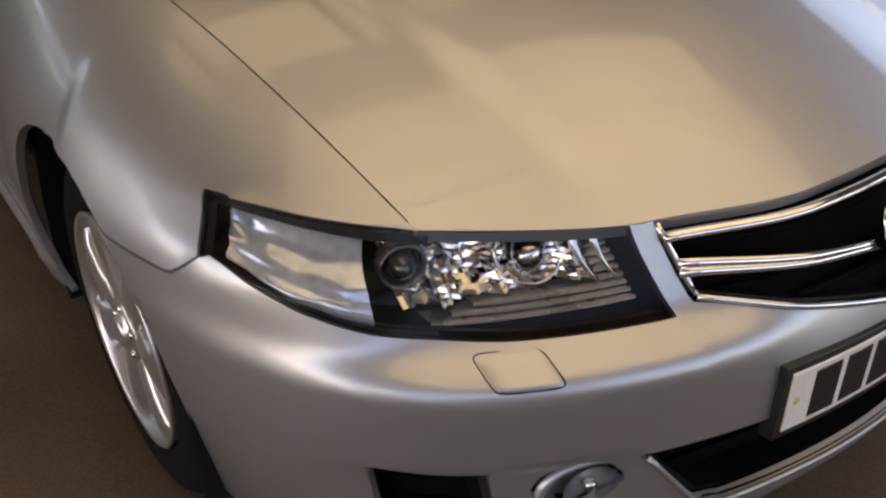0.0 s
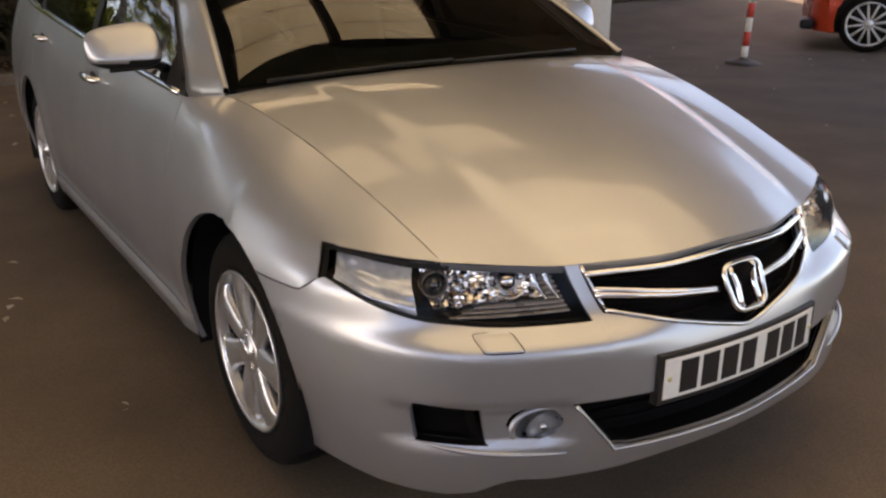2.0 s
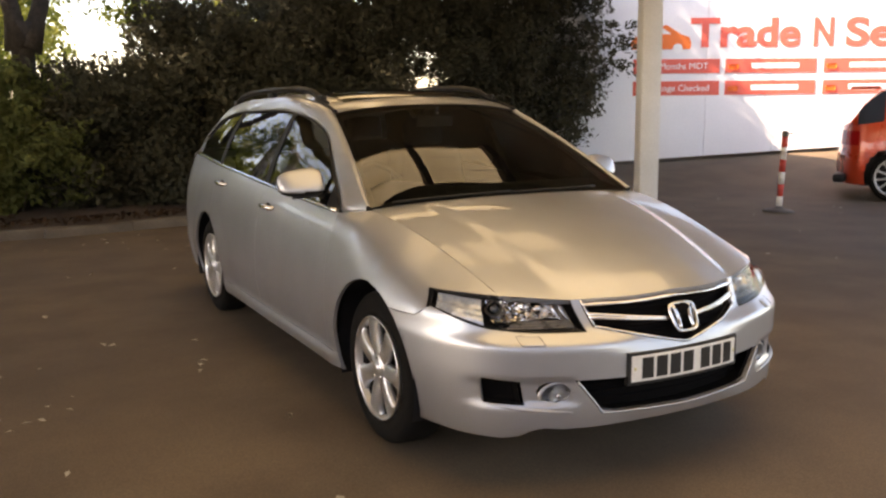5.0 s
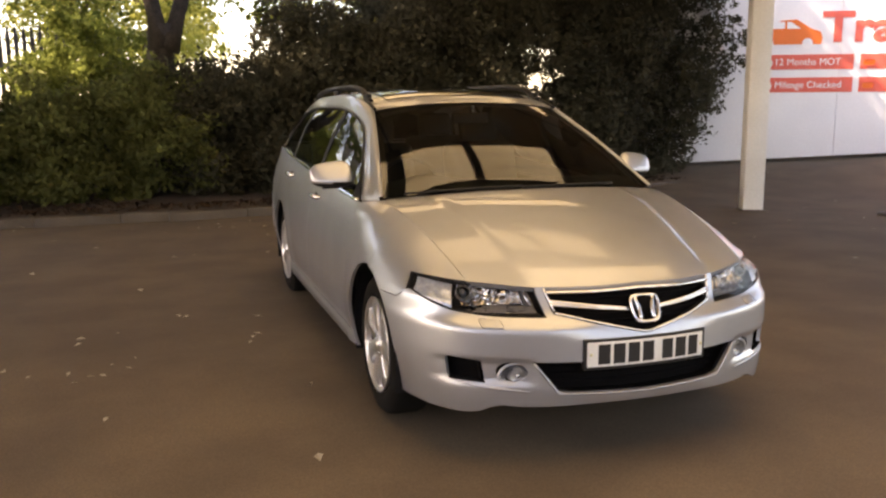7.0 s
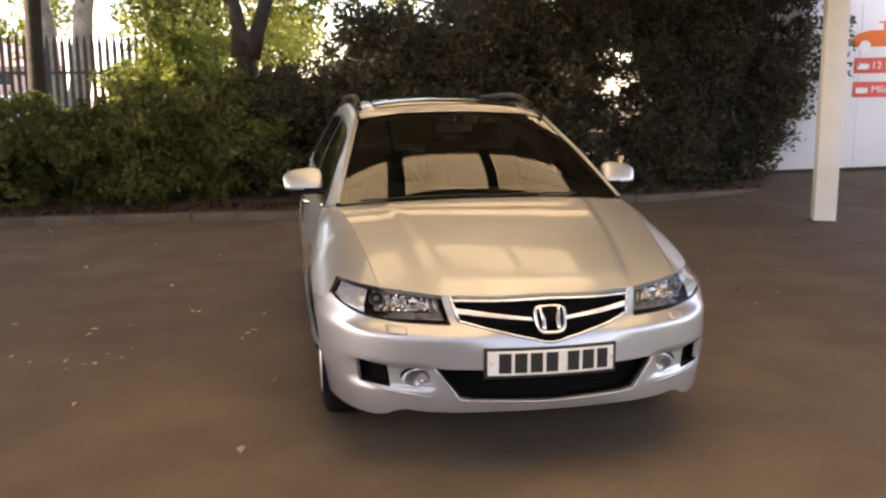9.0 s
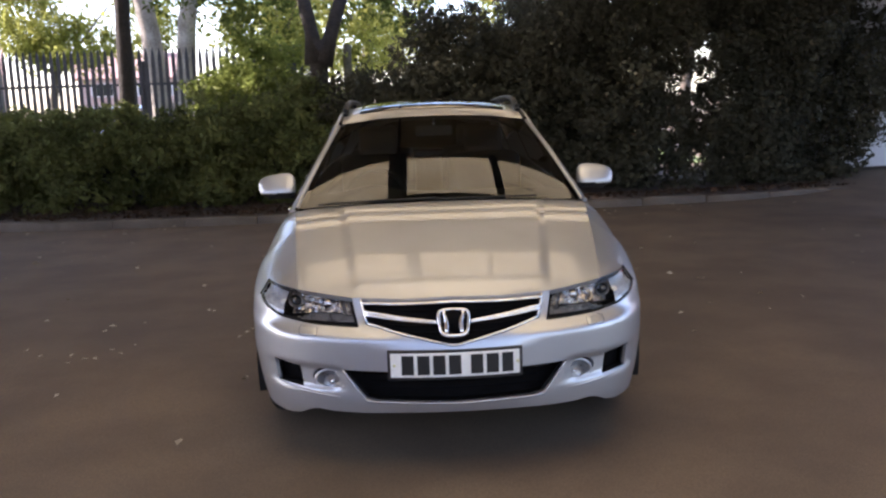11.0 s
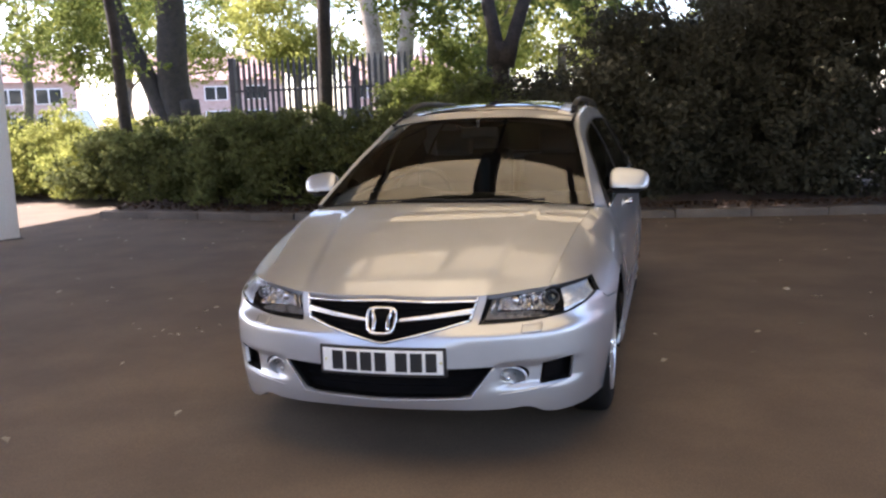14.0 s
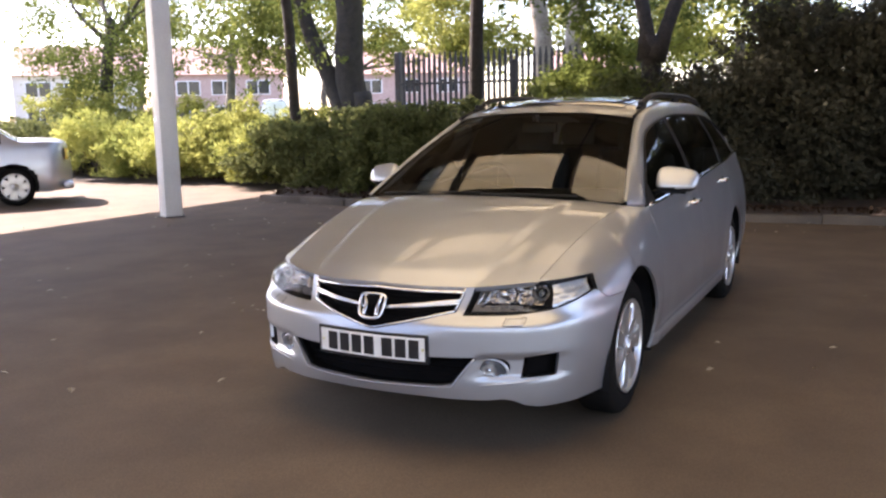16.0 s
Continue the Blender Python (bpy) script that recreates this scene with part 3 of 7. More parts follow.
ys_cab = [1.19 + (4.30 - 1.19) * k / 90 for k in range(91)]
for sd in (1, -1):
    bm = bmesh.new()
    # rail and pillars: inner edge, crown, window's top
    rows = []
    for yv in ys_cab:
        if yv < 1.995:
            v = (yv - 1.19) / (1.995 - 1.19)
            inner = screen_point(1.0, v)
        else:
            inner = Vector((edge_x(yv) - 0.028, yv, edge_z(yv) + 0.016))
        low = side_point(yv, glass_top(yv))
        crown = Vector((edge_x(yv), yv, edge_z(yv)))
        a, c = inner.lerp(crown, 0.55) + Vector((0.004, -0.004, 0.010)), side_point(yv, lerp(1.0, glass_top(yv), 0.35)) + Vector((0.003, 0, 0.004))
        pts = [inner - Vector((0, 0, 0.012)), inner + Vector((0, 0, 0.004)), a, crown + Vector((0.004, -0.002, 0.004)), c, side_point(yv, lerp(1.0, glass_top(yv), 0.7)) + Vector((0.002, 0, 0)), low, low - Vector((0.015, 0, 0))]
        rows.append([Vector((sd * p.x, p.y, p.z)) for p in pts])
    sheet(bm, rows, flip=sd > 0)
    part("cant_rail", bm, M_PAINT, estate, sharp=70)
    # rear pillar behind the window
    bm = bmesh.new()
    yd = [4.20 + 0.40 * k / 12 for k in range(13)]
    rows = []
    for yv in yd:
        t = (yv - 4.20) / 0.40
        lo = Vector((flank_x(min(yv, 4.52), belt_z(yv)) - 0.004, yv, belt_z(yv)))
        hi = Vector((lerp(edge_x(4.2), 0.60, t), min(yv, lerp(4.2, 4.56, t)), lerp(edge_z(4.20) + 0.005, 1.06, t**1.15)))
        rows.append([Vector((sd * p.x, p.y, p.z)) for p in [lo.lerp(hi, m / 8) + Vector((0.016 * math.sin(math.pi * m / 8) - 0.004, 0, 0)) for m in range(9)]])
    sheet(bm, rows, flip=sd > 0)
    part("rear_pillar", bm, M_PAINT, estate, sharp=70)
    # panes: front door, rear door, load bay
    door_f, door_r = (doors_f[0], doors_r[0]) if sd > 0 else (doors_f[1], doors_r[1])
    for nm, ya, yb, par in (("front_door_pane", 1.33, 2.40, door_f), ("rear_door_pane", 2.47, 3.40, door_r), ("load_bay_pane", 3.47, 4.26, estate)):
        bm = bmesh.new()
        rows = []
        for k in range(31):
            yv = lerp(ya, yb, k / 30)
            top = glass_top(yv) if nm != "load_bay_pane" else glass_top(yv) * (1 - step(0.55, 1.06, k / 30) ** 1.5)
            rows.append([Vector((sd * (side_point(yv, top * m / 10).x - 0.008), yv, side_point(yv, top * m / 10).z)) for m in range(11)])
        sheet(bm, rows, flip=sd > 0)
        pn = part(nm, bm, M_PRIVACY, par)
        pn.visible_shadow = False
    for ya, yb, par in ((2.40, 2.47, door_f), (3.40, 3.47, door_r)):
        bm = bmesh.new()
        rows = [[Vector((sd * (side_point(yv, glass_top(yv) * m / 10).x - 0.003), yv, side_point(yv, glass_top(yv) * m / 10).z)) for m in range(11)] for yv in (ya, (ya + yb) / 2, yb)]
        sheet(bm, rows, flip=sd > 0)
        part("door_pillar", bm, M_BLACK, par)
    # bright moulding along the belt and over the windows
    bm = bmesh.new()
    tube(bm, [Vector((sd * (side_point(yv, 0).x + 0.001), yv, belt_z(yv) + 0.003)) for yv in [1.40 + (4.25 - 1.40) * k / 40 for k in range(41)]], 0.0085, 8, flat=1.2)
    part("belt_moulding", bm, M_CHROME, estate, "bright chrome strip under the side windows")
    bm = bmesh.new()
    tube(bm, [Vector((sd * (side_point(yv, glass_top(yv)).x + 0.002), yv, side_point(yv, glass_top(yv)).z)) for yv in [1.40 + (4.2 - 1.40) * k / 60 for k in range(61)]], 0.006, 6)
    part("window_frame", bm, M_BLACK, estate)
    # black quarter triangle at the mirror's foot
    bm = bmesh.new()
    tri_y = [1.34 + 0.19 * k / 6 for k in range(7)]
    rows = [[Vector((sd * (side_point(yv, glass_top(yv) * m / 5).x + 0.002), yv, side_point(yv, glass_top(yv) * m / 5).z)) for m in range(6)] for yv in tri_y]
    sheet(bm, rows, flip=sd > 0)
    part("mirror_triangle", bm, M_BLACK, door_f)

# roof skin with its glass panel
bm = bmesh.new()
rows = []
for k in range(61):
    t = k / 60
    yv = lerp(Y_HEAD, 4.46, t)
    row = []
    for m in range(25):
        u = m / 12 - 1
        ye = yv + 0.032 * abs(u) ** 2.6 * (1 - t) if t < 1 else yv
        xe = (edge_x(ye) - 0.028)
        ze = edge_z(ye) + 0.016
        if t == 0:
            p = screen_point(u, 1.0) + Vector((0, 0.0, 0.006))
        else:
            p = Vector((xe * u, ye, lerp(roof_z(ye), ze, abs(u) ** 2.6)))
        row.append(p)
    rows.append(row)
sheet(bm, rows)
roof = part("roof", bm, M_PAINT, estate, sharp=60)
bm = bmesh.new()
sheet(bm, [[Vector((0.44 * (m / 8 - 1), yv, lerp(roof_z(yv), edge_z(yv) + 0.016, abs(0.44 * (m / 8 - 1) / 0.54) ** 2.6) + 0.006)) for m in range(17)] for yv in [2.14 + 0.80 * k / 16 for k in range(17)]])
M_ROOFGLASS = plain("dark_roof_glass", (0.008, 0.008, 0.009), 0.04, spec=0.8)
part("sunroof", bm, M_ROOFGLASS, roof, "dark glass sliding roof panel")
for sd in (1, -1):
    bm = bmesh.new()
    ys = [2.16 + (4.02 - 2.16) * k / 40 for k in range(41)]
    pts = []
    for k, yv in enumerate(ys):
        up = 0.040 * step(0.0, 0.13, k / 40) * step(1.0, 0.87, k / 40) + 0.002
        pts.append(Vector((sd * (edge_x(yv) - 0.045), yv, edge_z(yv) + 0.022 + up)))
    tube(bm, pts, 0.019, 10, flat=0.85)
    tube(bm, [Vector((sd * (edge_x(yv) - 0.030), yv, edge_z(yv) + 0.021)) for yv in [1.985 + 0.25 * k / 8 for k in range(9)]], 0.010, 8)
    for yv in (2.24, 3.10, 3.94):
        z0 = edge_z(yv) + 0.01
        box(bm, (sd * (edge_x(yv) - 0.045) - 0.014, yv - 0.06, z0), (sd * (edge_x(yv) - 0.045) + 0.014, yv + 0.06, z0 + 0.045), 0.008)
    part("roof_rail", bm, M_BLACK, estate, "black roof rail")
# tailgate glass and rear lamps
bm = bmesh.new()
rows = []
for k in range(13):
    t = k / 12
    yv = lerp(4.46, 4.62, t)
    z = lerp(1.34, 1.03, t)
    w = lerp(0.515, 0.66, t)
    rows.append([Vector((w * (m / 8 - 1), yv - 0.10 * abs(m / 8 - 1) ** 2.4, lerp(z, z - 0.05 * (1 - t), abs(m / 8 - 1) ** 2.6))) for m in range(17)])
sheet(bm, rows)
part("tailgate_glass", bm, M_PRIVACY, estate)
bm = bmesh.new()
sheet(bm, [[Vector((w * (m / 8 - 1), lerp(4.60, 4.735, t) - (0.12 + 0.22 * t) * abs(m / 8 - 1) ** 3, z)) for m in range(17)] for t, z, w in ((0, 1.05, 0.67), (0.5, 1.02, 0.72), (1, 0.97, 0.74), (1, 0.80, 0.75))])
part("tailgate", bm, M_PAINT, estate)
for sd in (1, -1):
    bm = bmesh.new()
    sheet(bm, [[Vector((sd * (flank_x(yv, z) + 0.005), yv, z)) for z in (0.74, 0.82, 0.90, 0.99)] for yv in [4.34 + 0.30 * k / 10 for k in range(11)]], flip=sd > 0)
    part("rear_lamp", bm, M_REDLENS, estate, "red rear lamp")

# ---- what sits in the nose
def on_nose(x, z, out=0.0):
    return Vector((x, nose_y(x, z, out), z))


def cells_sheet(want, sd, offset):
    """The skin over some cells, set back by offset along y and x."""
    bm = bmesh.new()
    vs = {}
    for i in range(NI - 1):
        for j in range(JALL):
            if region(i, j) != want:
                continue
            q = []
            for a, b in ((i, j), (i + 1, j), (i + 1, j + 1), (i, j + 1)):
                if (a, b) not in vs:
                    p = SKIN[a][b]
                    k = step(0.62, 0.84, p.x)
                    vs[a, b] = bm.verts.new((sd * (p.x - offset * 0.75 * k), p.y + offset * (1 - 0.35 * k), p.z))
                q.append(vs[a, b])
            bm.faces.new(q if sd > 0 else q[::-1])
    return bm


def walled(bm, depth):
    """Adds walls from the sheet's rim forward to the skin, so that it is a tray."""
    rim = [e for e in bm.edges if e.is_boundary]
    r = bmesh.ops.extrude_edge_only(bm, edges=rim)
    for w in (g for g in r["geom"] if isinstance(g, bmesh.types.BMVert)):
        k = step(0.55, 0.80, abs(w.co.x))
        w.co.y -= depth * (1 - 0.35 * k)
        w.co.x += math.copysign(depth * 0.75 * k, w.co.x)
    return bm


def merge(a, b):
    me = bpy.data.meshes.new("tmp")
    b.to_mesh(me)
    b.free()
    a.from_mesh(me)
    bpy.data.meshes.remove(me)
    bmesh.ops.remove_doubles(a, verts=[w for w in a.verts if abs(w.co.x) < 0.003], dist=0.004)
    return a


# grille: black tray, chrome frame, winged bar, badge
grille = part("grille", walled(merge(cells_sheet("grille", 1, 0.045), cells_sheet("grille", -1, 0.045)), 0.04), M_VOID, estate, "black honeycomb grille in a chrome frame")
for z in (0.565, 0.59, 0.645, 0.668):
    bm = bmesh.new()
    w = float(np.interp(z, [0.53, 0.60, 0.69], [0.05, 0.345, 0.362])) - 0.01
    tube(bm, [on_nose(w * (k / 12 - 1), z, -0.030) for k in range(25)], 0.0045, 6)
    part("slat", bm, M_VOID, grille)
bm = bmesh.new()
tube(bm, [on_nose(0.362 * (k / 20 - 1), row_t(abs(0.362 * (k / 20 - 1))) - 0.019, 0.004) for k in range(41)], 0.0085, 10, flat=0.8)
part("chrome_top_bar", bm, M_CHROME, grille)
bm = bmesh.new()
tube(bm, [on_nose(x, row_3(abs(x)) + 0.004, 0.002) for x in [0.338 * (k / 20 - 1) for k in range(41)]], 0.0048, 8)
part("chrome_lower_trim", bm, M_CHROME, grille)
for sd in (1, -1):
    bm = bmesh.new()
    tube(bm, [on_nose(sd * lerp(0.339, 0.364, k / 6), lerp(0.602, 0.686, k / 6), 0.002) for k in range(7)], 0.004, 8)
    part("chrome_side_trim", bm, M_CHROME, grille)
    # wing of the badge bar: thin at the badge, broad at the end
    bm = bmesh.new()
    for dz, th in ((0.0052, 1.0), (-0.0052, 0.9)):
        pts, rad = [], []
        for k in range(13):
            t = k / 12
            x = lerp(0.052, 0.352, t)
            pts.append(on_nose(sd * x, lerp(0.606, 0.634, t**0.85) + dz * (0.35 + 0.65 * t), 0.004))
            rad.append(lerp(0.005, 0.0066, t) * th)
        tube(bm, pts, rad, 10, flat=1.2)
    part("badge_wing", bm, M_CHROME, grille, "chrome bar reaching out from the badge")
# badge: rounded frame with upright bars, drawn as plain shapes
bm = bmesh.new()
zc = 0.611


def badge_pt(a, b, out=0.022):
    return Vector((a, nose_y(0, zc + b) - out, zc + b))


ring = []
for k in range(48):
    t = 2 * math.pi * k / 48
    c, s = math.cos(t), math.sin(t)
    e = 0.45
    bx, bz = math.copysign(abs(c) ** e, c), math.copysign(abs(s) ** e, s)
    ring.append((bx * (0.056 + 0.006 * bz), bz * 0.046))
tube(bm, [badge_pt(*p) for p in ring + ring[:1]], 0.0065, 8, caps=False)
for sx in (1, -1):
    tube(bm, [badge_pt(sx * lerp(0.030, 0.026, 0.5 + 0.5 * b / 0.034) if b < 0 else sx * lerp(0.027, 0.036, b / 0.036), b) for b in (-0.040, -0.026, -0.012, 0, 0.012, 0.026, 0.040)], 0.0085, 8, flat=0.8)
part("badge", bm, M_CHROME, grille, "chrome badge in a rounded frame")

bm = bmesh.new()
tube(bm, [badge_pt(0, 0, 0.0), badge_pt(0, 0, 0.014)], 0.048, 24)
part("badge_backing", bm, M_VOID, grille)

# lower intake with its slats
bm = walled(merge(cells_sheet("intake", 1, 0.07), cells_sheet("intake", -1, 0.07)), 0.066)
intake = part("lower_intake", bm, M_VOID, estate, "black lower air intake")
for z in (0.335, 0.365, 0.395):
    bm = bmesh.new()
    tube(bm, [on_nose(0.36 * (k / 10 - 1), z, -0.062) for k in range(21)], 0.004, 6)
    part("slat", bm, M_VOID, intake)
bm = bmesh.new()
pts = [on_nose(x, row_1(abs(x)) - 0.003, 0.003) for x in [0.35 * (k / 20 - 1) for k in range(41)]]
ends = [on_nose(0.35 + 0.09 * k / 6, 0.304 + 0.118 * k / 6, 0.003) for k in range(1, 7)]
tube(bm, [Vector((-p.x, p.y, p.z)) for p in ends[::-1]] + pts + ends, 0.0042, 8)
part("intake_lip", bm, M_PAINT, intake)
for sd in (1, -1):
    bm = walled(cells_sheet("vent", sd, 0.06), 0.056)
    vent = part("side_vent", bm, M_VOID, estate, "black blanked side vent")
    # fog lamp: oval bezel, bowl and glass
    n = (on_nose(sd * 0.53, 0.385) - on_nose(sd * 0.49, 0.385)).normalized()
    nrm = Vector((n.y * sd, -n.x * sd, 0)).normalized()
    if nrm.y > 0:
        nrm = -nrm
    m = Matrix.Translation(on_nose(sd * 0.490, 0.366, -0.004)) @ nrm.to_track_quat("-Y", "Z").to_matrix().to_4x4() @ Matrix.Diagonal((1.28, 1, 1.28, 1))
    bm = bmesh.new()
    prof = [(0.062, 0.004), (0.060, -0.002), (0.055, -0.005), (0.050, -0.002), (0.047, 0.008)]
    lathe(bm, prof, 36, "y")
    for v in bm.verts:
        v.co.z *= 0.70
    fog = part("fog_lamp", bm, M_PAINT, estate, "round front fog lamp", m=m)
    bm = bmesh.new()
    lathe(bm, [(0.047, 0.004), (0.038, 0.020), (0.020, 0.028), (0.0005, 0.030)], 28, "y")
    for v in bm.verts:
        v.co.z *= 0.72
    part("bowl", bm, M_FOG, fog)
    bm = bmesh.new()
    lathe(bm, [(0.031, -0.001), (0.027, 0.010), (0.014, 0.016), (0.0005, 0.018)], 24, "y")
    part("reflector", bm, M_FOG, fog)
    bm = bmesh.new()
    tube(bm, [(0, 0.018, 0), (0, 0.002, 0)], [0.008, 0.006], 10)
    part("bulb_shield", bm, M_CHROME, fog)
    bm = bmesh.new()
    lathe(bm, [(0.046, 0.002), (0.030, -0.004), (0.0005, -0.006)], 28, "y")
    for v in bm.verts:
        v.co.z *= 0.72
    part("lens", bm, M_LENS, fog)
    # painted blade that runs from the vent's foot in under the fog lamp
    bm = bmesh.new()
    tube(bm, [on_nose(sd * lerp(0.735, 0.455, k / 14), lerp(0.346, 0.312, (k / 14) ** 1.2) - 0.006 * math.sin(math.pi * k / 14), 0.001) for k in range(15)], [0.0015 + 0.0055 * math.sin(math.pi * k / 14) for k in range(15)], 8)
    part("bumper_blade", bm, M_PAINT, estate)
    # washer cover
    bm = bmesh.new()
    x0, x1 = 0.541, 0.616
    rows = []
    for a in range(9):
        zz = lerp(0.5535, 0.5795, a / 8)
        rows.append([on_nose(sd * lerp(x0, x1, b / 8), zz, 0.006 if 0 < a < 8 and 0 < b < 8 else -0.002) for b in range(9)])
    sheet(bm, rows, flip=sd < 0)
    cover = part("washer_cover", bm, M_PAINT, estate, sharp=80)
    bm = bmesh.new()
    loop = [(x0 + (0.5 + 0.5 * math.copysign(abs(math.cos(q)) ** 0.35, math.cos(q))) * (x1 - x0), 0.5665 + 0.0140 * math.copysign(abs(math.sin(q)) ** 0.35, math.sin(q))) for q in [2 * math.pi * k / 40 for k in range(41)]]
    tube(bm, [on_nose(sd * a, b, -0.0004) for a, b in loop], 0.0011, 5, caps=False)
    part("shut_line", bm, M_BLACK, cover)

def skin_n(i, j):
    a = SKIN[min(i + 1, NI - 1)][j] - SKIN[max(i - 1, 0)][j]
    b = SKIN[i][min(j + 1, JALL)] - SKIN[i][max(j - 1, 0)]
    return a.cross(b).normalized()


def sunk(i, j, depth, sd):
    """A point of the skin, set in along its normal."""
    p = SKIN[i][j] - skin_n(i, j) * depth
    return Vector((sd * p.x, p.y, p.z))


def lamp_tray(sd, offset):
    """The lamp's housing: a floor set back, with walls up to the skin."""
    bm = cells_sheet("lamp", sd, offset)
    ring_ = [(i, J3) for i in range(I374, I_LAMP + 1)] + [(I_LAMP, j) for j in range(J3 + 1, JT + 1)] + [(i, JT) for i in range(I_LAMP - 1, I374 - 1, -1)] + [(I374, j) for j in range(JT - 1, J3 - 1, -1)]
    top = [bm.verts.new(sunk(i, j, 0.004, sd)) for i, j in ring_]
    low = []
    for i, j in ring_:
        p = SKIN[i][j]
        k = step(0.62, 0.84, p.x)
        low.append(bm.verts.new((sd * (p.x - offset * 0.75 * k), p.y + offset * (1 - 0.35 * k), p.z)))
    for k in range(len(ring_) - 1):
        bm.faces.new((top[k], top[k + 1], low[k + 1], low[k]))
    return bm


# head lamps
for sd in (1, -1):
    bm = lamp_tray(sd, 0.085)
    lamp = part("head_lamp", bm, M_LAMPDARK, estate, "clear head lamp with dark housing", sharp=30)
    part("lens", cells_sheet("lamp", sd, 0.001), M_LENS, lamp).visible_shadow = False

    def lp(x, z, depth):
        k = step(0.62, 0.84, x)
        p = on_nose(x, z)
        return Vector((sd * (p.x - depth * 0.75 * k), p.y + depth * (1 - 0.35 * k), z))

    # dark rim along the edge of the glass
    bm = bmesh.new()
    per = [(i, J3) for i in range(I374, I_LAMP + 1)] + [(I_LAMP, j) for j in range(J3 + 1, JT + 1)] + [(i, JT) for i in range(I_LAMP - 1, I374 - 1, -1)] + [(I374, j) for j in range(JT - 1, J3 - 1, -1)]
    tube(bm, [sunk(i, j, 0.005, sd) for i, j in per], 0.003, 6, caps=False)
    part("seal", bm, M_BLACK, lamp)
    # outer dark frame over the indicator
    bm = bmesh.new()
    for za, zb in ((0, 1), (13, 15)):
        rows = [[sunk(i, J3 + j, 0.007, sd) for j in range(za, zb + 1)] for i in range(I730 - 6, I_LAMP + 1)]
        sheet(bm, rows, flip=sd < 0)
    rows = [[sunk(i, J3 + j, 0.007, sd) for j in range(0, 16)] for i in range(I_LAMP - 1, I_LAMP + 1)]
    sheet(bm, rows, flip=sd < 0)
    part("outer_frame", bm, M_BLACK, lamp)
    # bright indicator reflector wrapped round the corner, with flutes
    bm = bmesh.new()
    rows = []
    for i in range(I652 + 3, I_LAMP - 1):
        rows.append([sunk(i, J3 + j, 0.014 + 0.003 * math.sin(i * 1.9) + 0.002 * math.cos(j * 1.3), sd) for j in range(0, 14)])
    sheet(bm, rows, flip=sd < 0)
    part("indicator_reflector", bm, M_INDIC, lamp, "bright fluted indicator reflector")
    # projector unit
    c = lp(0.638, 0.660, 0.040)
    mm = Matrix.Translation(c) @ Matrix.Rotation(radians(sd * 16), 4, "Z")
    bm = bmesh.new()
    r = 0.028
    lathe(bm, [(r * 1.06, 0.010), (r * 1.07, -0.010), (r, -0.014), (r * 0.92, -0.004), (r * 0.78, 0.012)], 32, "y")
    bowl = part("projector", bm, M_LOUVRE, lamp, m=mm)
    bm = bmesh.new()
    lathe(bm, [(r * 0.78, 0.010), (r * 0.70, -0.008), (r * 0.45, -0.019), (r * 0.2, -0.024), (0.001, -0.025)], 28, "y")
    part("projector_glass", bm, M_PROJECTOR, bowl)
    # faceted bright reflector between projector and inner end
    bm = bmesh.new()
    rows = []
    for k in range(34):
        x = lerp(0.438, 0.652, k / 33)
        z0, z1 = lerp(0.628, 0.612, k / 33), row_t(x) - 0.006
        row = []
        for m in range(18):
            z = lerp(z0, z1, m / 17)
            q = Vector((x * 46, z * 46, 3.3 * sd))
            # two shallow bowls with upright flutes
            e0 = min(math.hypot((x - c0) / 0.045, (z - 0.655) / 0.05) for c0 in (0.500, 0.572, 0.638))
            dep = 0.062 - 0.030 * min(1.0, e0) ** 2 + 0.004 * math.sin(x * 520) + 0.010 * noise.noise(q * 2.6)
            row.append(lp(x, z, dep))
        rows.append(row)
    sheet(bm, rows, flip=sd < 0)
    part("main_reflector", bm, M_REFLECT, lamp, "faceted bright reflector", smooth=False)
    bm = bmesh.new()
    lathe(bm, [(0.024, 0.012), (0.022, -0.004), (0.016, -0.012), (0.006, -0.016), (0.001, -0.016)], 20, "y")
    part("bulb_shield", bm, M_REFLECT, lamp, m=Matrix.Translation(lp(0.500, 0.655, 0.040)) @ Matrix.Rotation(radians(sd * 10), 4, "Z"))
    bm = bmesh.new()
    tube(bm, [lp(0.500 + 0.037 * math.cos(a), 0.655 + 0.033 * math.sin(a), 0.044) for a in [2 * math.pi * k / 28 for k in range(29)]], 0.0025, 6, caps=False)
    # near-black: shade behind the spokes is put into the rim's inside
    part("bowl_rim", bm, M_REFLECT, lamp)
    # two bright crescents at the inner end
    for cx, ww in ((0.452, 0.010), (0.426, 0.008)):
        bm = bmesh.new()
        rows = []
        for k in range(13):
            t = k / 12
            z = lerp(0.622, 0.687, t)
            x = cx + 0.16 * (z - 0.64) + 0.010 * math.sin(math.pi * t) - 0.01
            rows.append([lp(x, z, 0.036), lp(x - ww * 0.5 * math.sin(math.pi * (0.15 + 0.7 * t)), z, 0.024), lp(x - ww * math.sin(math.pi * (0.15 + 0.7 * t)), z, 0.034)])
        sheet(bm, rows, flip=sd > 0)
        part("bright_crescent", bm, M_REFLECT, lamp)
    # fine louvres under and beside the reflectors
    for k in range(3):
        z = 0.594 + 0.0085 * k
        bm = bmesh.new()
        xa, xb = 0.392 + 0.3 * (z - 0.59), lerp(0.63, 0.58, k / 2)
        sheet(bm, [[lp(lerp(xa, xb, m / 8), z + 0.004, 0.062), lp(lerp(xa, xb, m / 8), z + 0.0045, 0.030), lp(lerp(xa, xb, m / 8), z, 0.032)] for m in range(9)])
